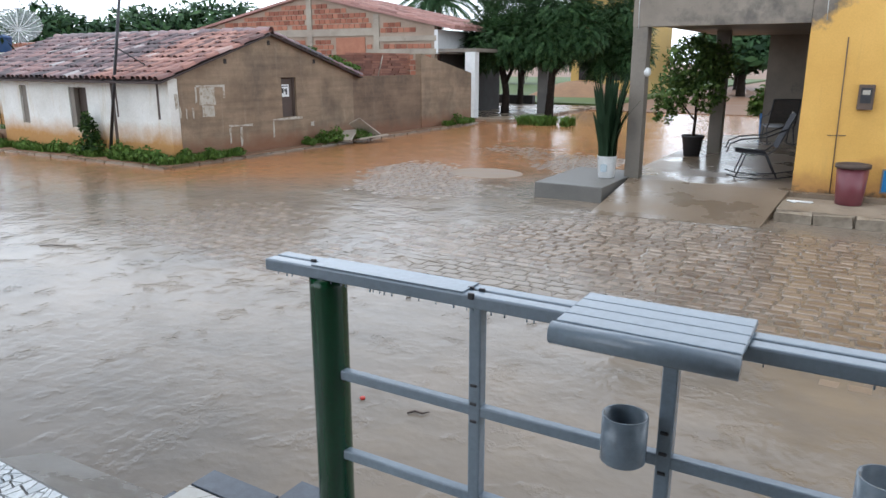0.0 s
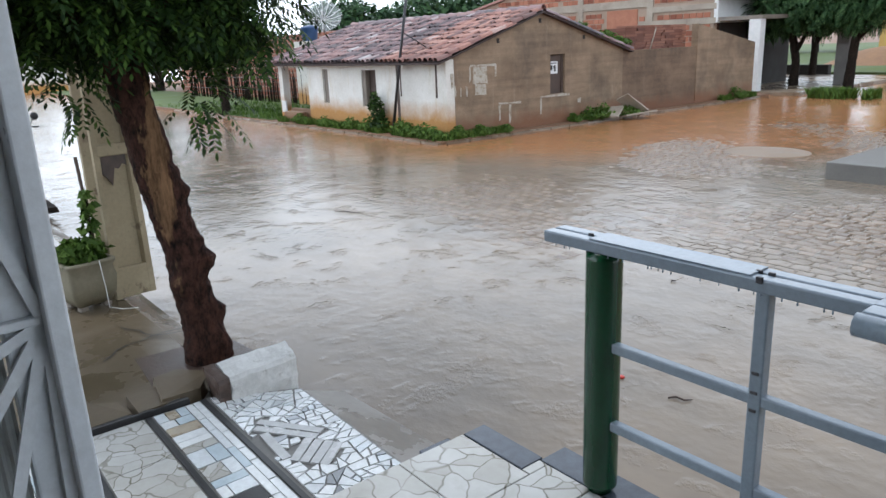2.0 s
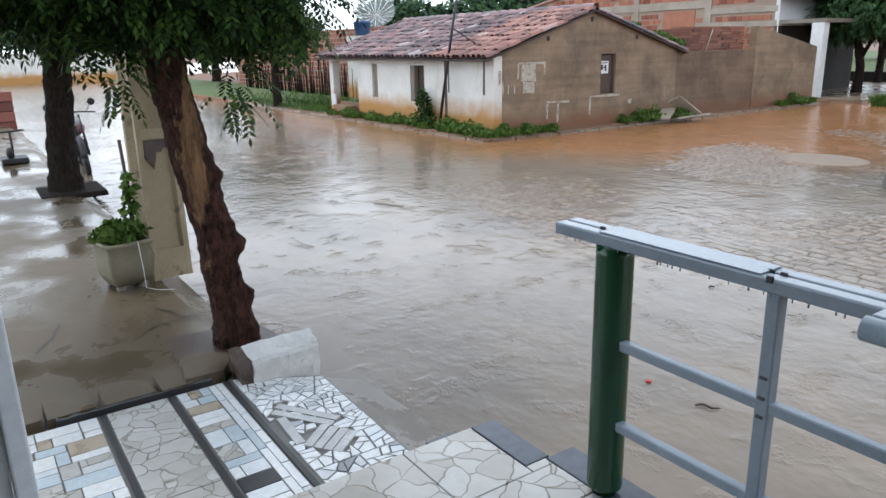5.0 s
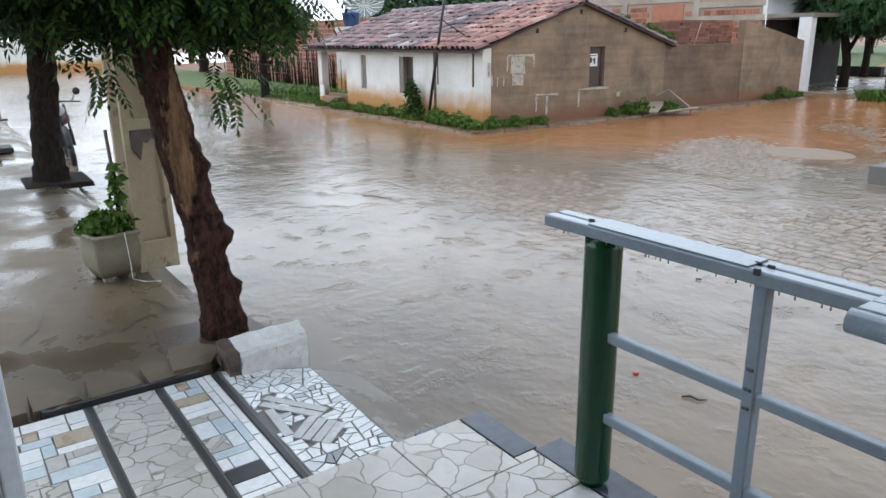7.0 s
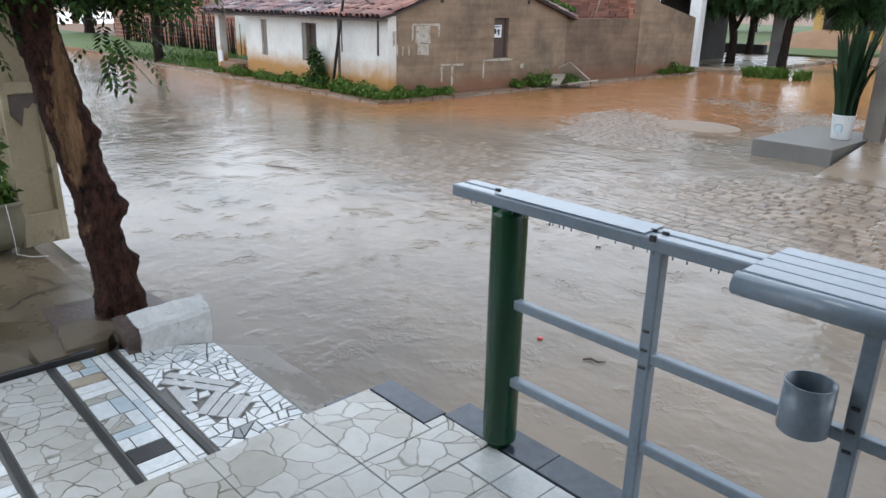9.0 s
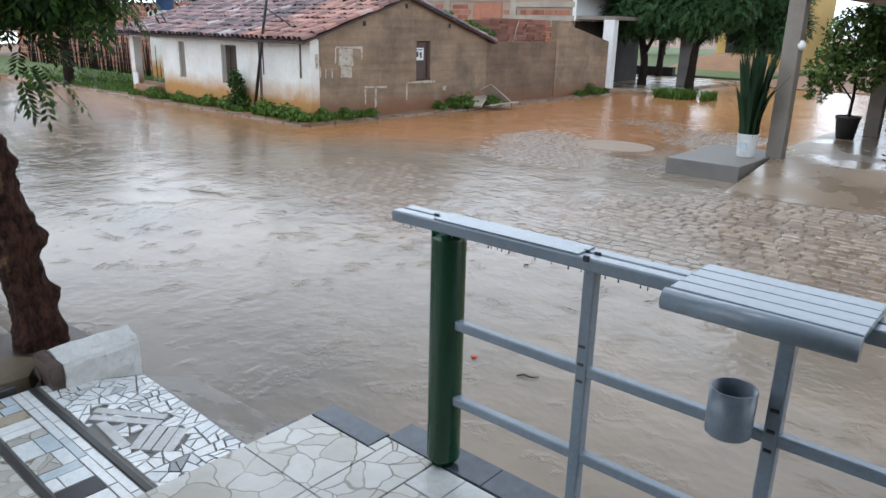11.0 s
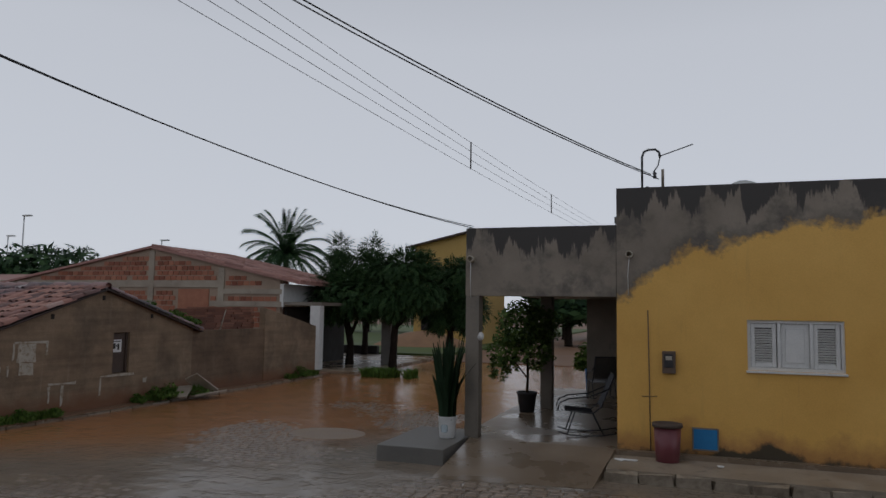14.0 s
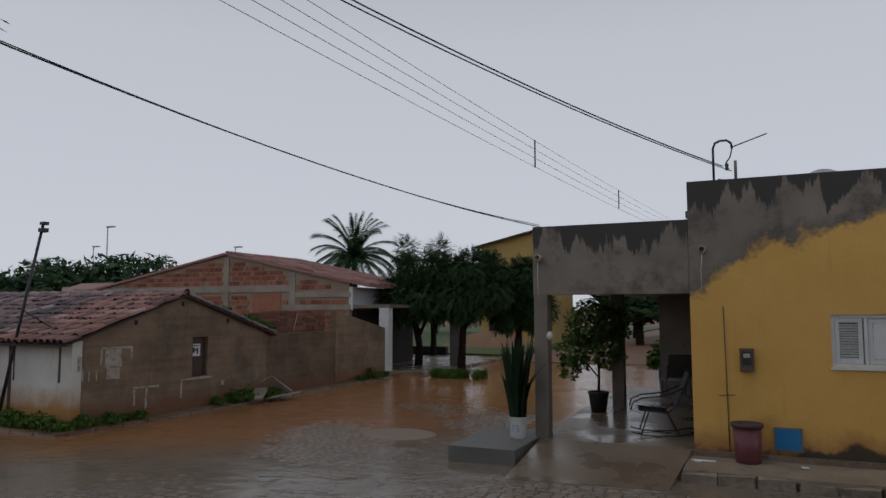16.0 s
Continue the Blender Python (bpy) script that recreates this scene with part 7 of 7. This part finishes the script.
thing("dirt_road", box_mesh("dirt_road", (-11.1, 30, -0.05), (40, 120, 0.03), M_EARTH), "reddish wet dirt road running away", "road", kind="structure")
V, F = [], []
for i in range(9):
    for s in range(24):
        w = 2 * math.pi * s / 24
        r = i / 8
        V.append((-15 + 3.2 * r * math.cos(w), 40 + 2.4 * r * math.sin(w), 0.1 + 0.9 * (1 - r * r) ** 1.2 + 0.1 * noise.noise((i, s, 1))))
for i in range(8):
    for s in range(24):
        q = i * 24
        F.append([q + s, q + 24 + s, q + 24 + (s + 1) % 24, q + (s + 1) % 24])
thing("sand_mound", to_mesh("sand_mound", V, F, surface("reddish_sand", (0.24, 0.135, 0.075), (0.32, 0.19, 0.11), 0.9, 2, 20)), "heap of reddish sand on the grass", "sand")
far = empty("far_yellow_house", "tall yellow house beyond the trees", "house", pose(-12, 41, 0))
M_YELLOW = surface("yellow_wall", (0.50, 0.33, 0.09), (0.58, 0.39, 0.13), 0.7, 1.0, 20)
V = [(-4, 0, 0), (-0.3, 0, 0), (-0.3, 0, 6.96), (-0.32, 0, 6.96), (-4, 0, 6.16)]
V += [(x, 8, z) for x, y, z in V]
part("wall", to_mesh("wall", V, [[0, 1, 2, 3, 4], [9, 8, 7, 6, 5], [1, 6, 7, 2], [0, 4, 9, 5]], M_YELLOW), far)
V = [(-4.5, -0.4, 6.1), (-0.3, -0.4, 7.06), (-0.1, -0.4, 7.04), (-4.5, 8.3, 6.1), (-0.3, 8.3, 7.06), (-0.1, 8.3, 7.04), (-4.5, -0.4, 6.0), (-0.3, -0.4, 6.94), (-0.1, -0.4, 6.92)]
part("roof", to_mesh("roof", V, [[0, 1, 4, 3], [1, 2, 5, 4], [6, 7, 1, 0], [7, 8, 2, 1]], M_SHUTTER), far)
for x in (-3.5, -1.8):
    part("window", box_mesh("window", (x, -0.03, 1.0), (x + 1.1, 0.05, 2.1), M_DARK), far)
for x, y, h in ((-67, 57, 11.5), (-80, 66, 10.5), (-60, 70, 10)):
    lp = empty("street_lamp", "tall thin street lamp far away", "street lamp", pose(x, y, 0), "distant street lamps")
    part("mast", tube_mesh("mast", [(0, 0, 0), (0, 0, h)], [0.1, 0.06], M_MESH, 6), lp)
    part("head", box_mesh("head", (-0.1, -0.2, h), (1.0, 0.2, h + 0.15), M_MESH, 0.03), lp)
for k, (x, y, w, h) in enumerate(((-40, 33, 9, 3.2), (-52, 34, 10, 3.0), (-36, 27, 6, 2.6))):
    hs = empty("far_house", "distant low house with a grey-red roof", "house", pose(x, y, 0), "distant houses")
    part("wall", box_mesh("wall", (-w / 2, 0, 0), (w / 2, 6, h), M_WHITE), hs)
    V = [(-w / 2 - 0.3, -0.3, h), (w / 2 + 0.3, -0.3, h), (w / 2 + 0.3, 3, h + 1), (-w / 2 - 0.3, 3, h + 1), (w / 2 + 0.3, 6.3, h), (-w / 2 - 0.3, 6.3, h)]
    part("roof", to_mesh("roof", V, [[0, 1, 2, 3], [3, 2, 4, 5], [0, 3, 5], [1, 4, 2], [0, 5, 4, 1]], M_ROOF_FAR), hs)


# ---- overhead wires ----
def wire(a, b, sag, r, label, group, n=24):
    a, b = Vector(a), Vector(b)
    pts = [a.lerp(b, i / n) - Vector((0, 0, sag * 4 * (i / n) * (1 - i / n))) for i in range(n + 1)]
    thing("overhead_wire", tube_mesh("overhead_wire", pts, r, M_INK, 5), label, "wire", group, "structure")


wire((-3.42, 11.4, 3.66), (-6.12, 1.2, 4.86), 0.25, 0.008, "black service cable slung from the pole to the carport", "service cables")
wire((-3.42, 11.4, 3.69), (-6.12, 1.2, 4.91), 0.29, 0.006, "black service cable slung from the pole to the carport", "service cables")
wire((-0.53, FY + 0.1, 4.44), (-6.12, 1.2, 6.6), 0.3, 0.009, "black service cable to the roof bracket", "service cables")
wire((-0.41, FY + 0.1, 4.36), (-6.12, 1.2, 6.5), 0.3, 0.008, "black service cable to the roof bracket", "service cables")
for k in range(4):
    wire((-8.8, -12, 7.6 + 0.3 * k), (-5.1, 60, 7.6 + 0.3 * k), 0.5, 0.0065, "thin power line along the cross street", "power lines", 40)
for s in (0.486, 0.65):
    x, y = -8.8 + 3.7 * s, -12 + 72 * s
    z = 7.6 - 0.5 * 4 * s * (1 - s)
    thing("line_spacer", tube_mesh("line_spacer", [(x, y, z - 0.02), (x, y, z + 0.92)], 0.025, M_INK, 6), "vertical spacer clamped on the power lines", "spacer", "line spacers")

# ---- street: cobbles, debris ----
M_COBBLE = island_surface("wet_cobble", [(0.0, (0.14, 0.098, 0.068)), (0.5, (0.20, 0.145, 0.102)), (1.0, (0.27, 0.20, 0.145))], 0.3, 40, 0.35)
thing("mud_patch", lump("mud_patch", [(-6.25 + 0.75 * math.cos(w), 11.75 + 0.62 * math.sin(w)) for w in [2 * math.pi * k / 18 for k in range(18)]], -0.03, 0.006, surface("sandy_cement", (0.22, 0.16, 0.11), (0.29, 0.215, 0.155), 0.6, 3, 30, 0.3), 0.003, 0.95, 2), "round cement patch showing above the water", "patch", kind="structure")
for x, y, rz, l in ((-7.8, 4.4, 25, 0.42), (-2.18, 3.17, 30, 0.13), (-3.4, 4.9, 80, 0.06)):
    thing("twig", tube_mesh("twig", [(-l / 2, 0, 0.008), (-l / 6, 0.02, 0.012), (l / 6, -0.01, 0.012), (l / 2, 0.02, 0.006)], [0.005, 0.007, 0.006, 0.003], M_SHUTTER, 6), "dark twig floating on the muddy water", "twig", "floating debris", at=pose(x, y, 0, 0, 0, rz))
for x, y, rz, w in ((-1.35, 10.9, 20, 0.2), (-0.95, 10.7, 60, 0.1), (0.4, 10.8, 10, 0.08)):
    thing("paper_scrap", box_mesh("paper_scrap", (-w / 2, -0.04, 0), (w / 2, 0.04, 0.012), M_PAPER, 0.004, 0.008), "torn white scrap lying at the foot of the wall", "litter", "litter by the wall", at=pose(x, y, 0.15, 3, 0, rz))
thing("bottle_cap", lathe_mesh("bottle_cap", [(0.016, 0), (0.018, 0.004), (0.016, 0.012), (0.004, 0.013)], surface("red_cap", (0.5, 0.04, 0.03), (0.55, 0.06, 0.04), 0.4, 5, 50, 0), 12), "small red bottle cap in the water", "bottle cap", at=pose(-2.58, 3.16, 0.002))

road = thing("cobbled_road", box_mesh("cobbled_road", (-9.8, 2.7, -0.055), (6.0, 20, -0.05), M_EARTH), "wet brown cobbles just breaking the flood water", "road", kind="structure")
rc = random.Random(17)


def cobble(V, F, cx, cy, w, d, top, turn):
    b = len(V)
    c, s = math.cos(turn), math.sin(turn)
    for z, f in ((-0.05, 1.0), (top - 0.010, 0.98), (top, 0.78)):
        for u, v in ((-1, -1), (1, -1), (1, 1), (-1, 1)):
            x, y = u * w / 2 * f * rc.uniform(0.9, 1.05), v * d / 2 * f * rc.uniform(0.9, 1.05)
            V.append((cx + x * c - y * s, cy + x * s + y * c, z))
    F.append([b + 8, b + 9, b + 10, b + 11])
    for k in (0, 4):
        for i in range(4):
            F.append([b + k + i, b + k + (i + 1) % 4, b + k + 4 + (i + 1) % 4, b + k + 4 + i])


CV, CF, single = [], [], 0
y = 2.9
while y < 16:
    d = rc.uniform(0.125, 0.155)
    x = -9.6 + rc.uniform(0, 0.15)
    while x < 5.5:
        w = rc.uniform(0.14, 0.23)
        if not (y > 9.2 and (x > -4.5 or x < -11.5)):
            n1 = noise.noise((x * 0.32, y * 0.45, 2.0))
            lift = 0.75 * n1 + 0.30 * min(1, max(-1, (x + 6.0) / 4)) + 0.30 - 1.3 * max(0, (5.2 - y) / 2) - (0.35 if x < -8.5 else 0)
            top = -0.010 + 0.030 * lift + rc.uniform(-0.003, 0.004)
            if top > -0.008:
                top = min(top, 0.011)
                cx, cy = x + w / 2, y + d / 2 + 0.03 * math.sin(x * 0.8 + y)
                if -3.0 < x < 1.6 and 4.2 < y < 7.6 and single < 300 and top > 0.001:
                    v2, f2 = [], []
                    cobble(v2, f2, 0, 0, w - 0.018, d - 0.018, top, 0)
                    part("cobble", to_mesh("cobble", v2, f2, M_COBBLE), road, at=pose(cx, cy, 0, 0, 0, rc.uniform(-5, 5)))
                    single += 1
                else:
                    cobble(CV, CF, cx, cy, w - 0.018, d - 0.018, top, radians(rc.uniform(-5, 5)))
        x += w
    y += d
tagged(part("cobble_bed", to_mesh("cobble_bed", CV, CF, M_COBBLE), road), kind="stuff")
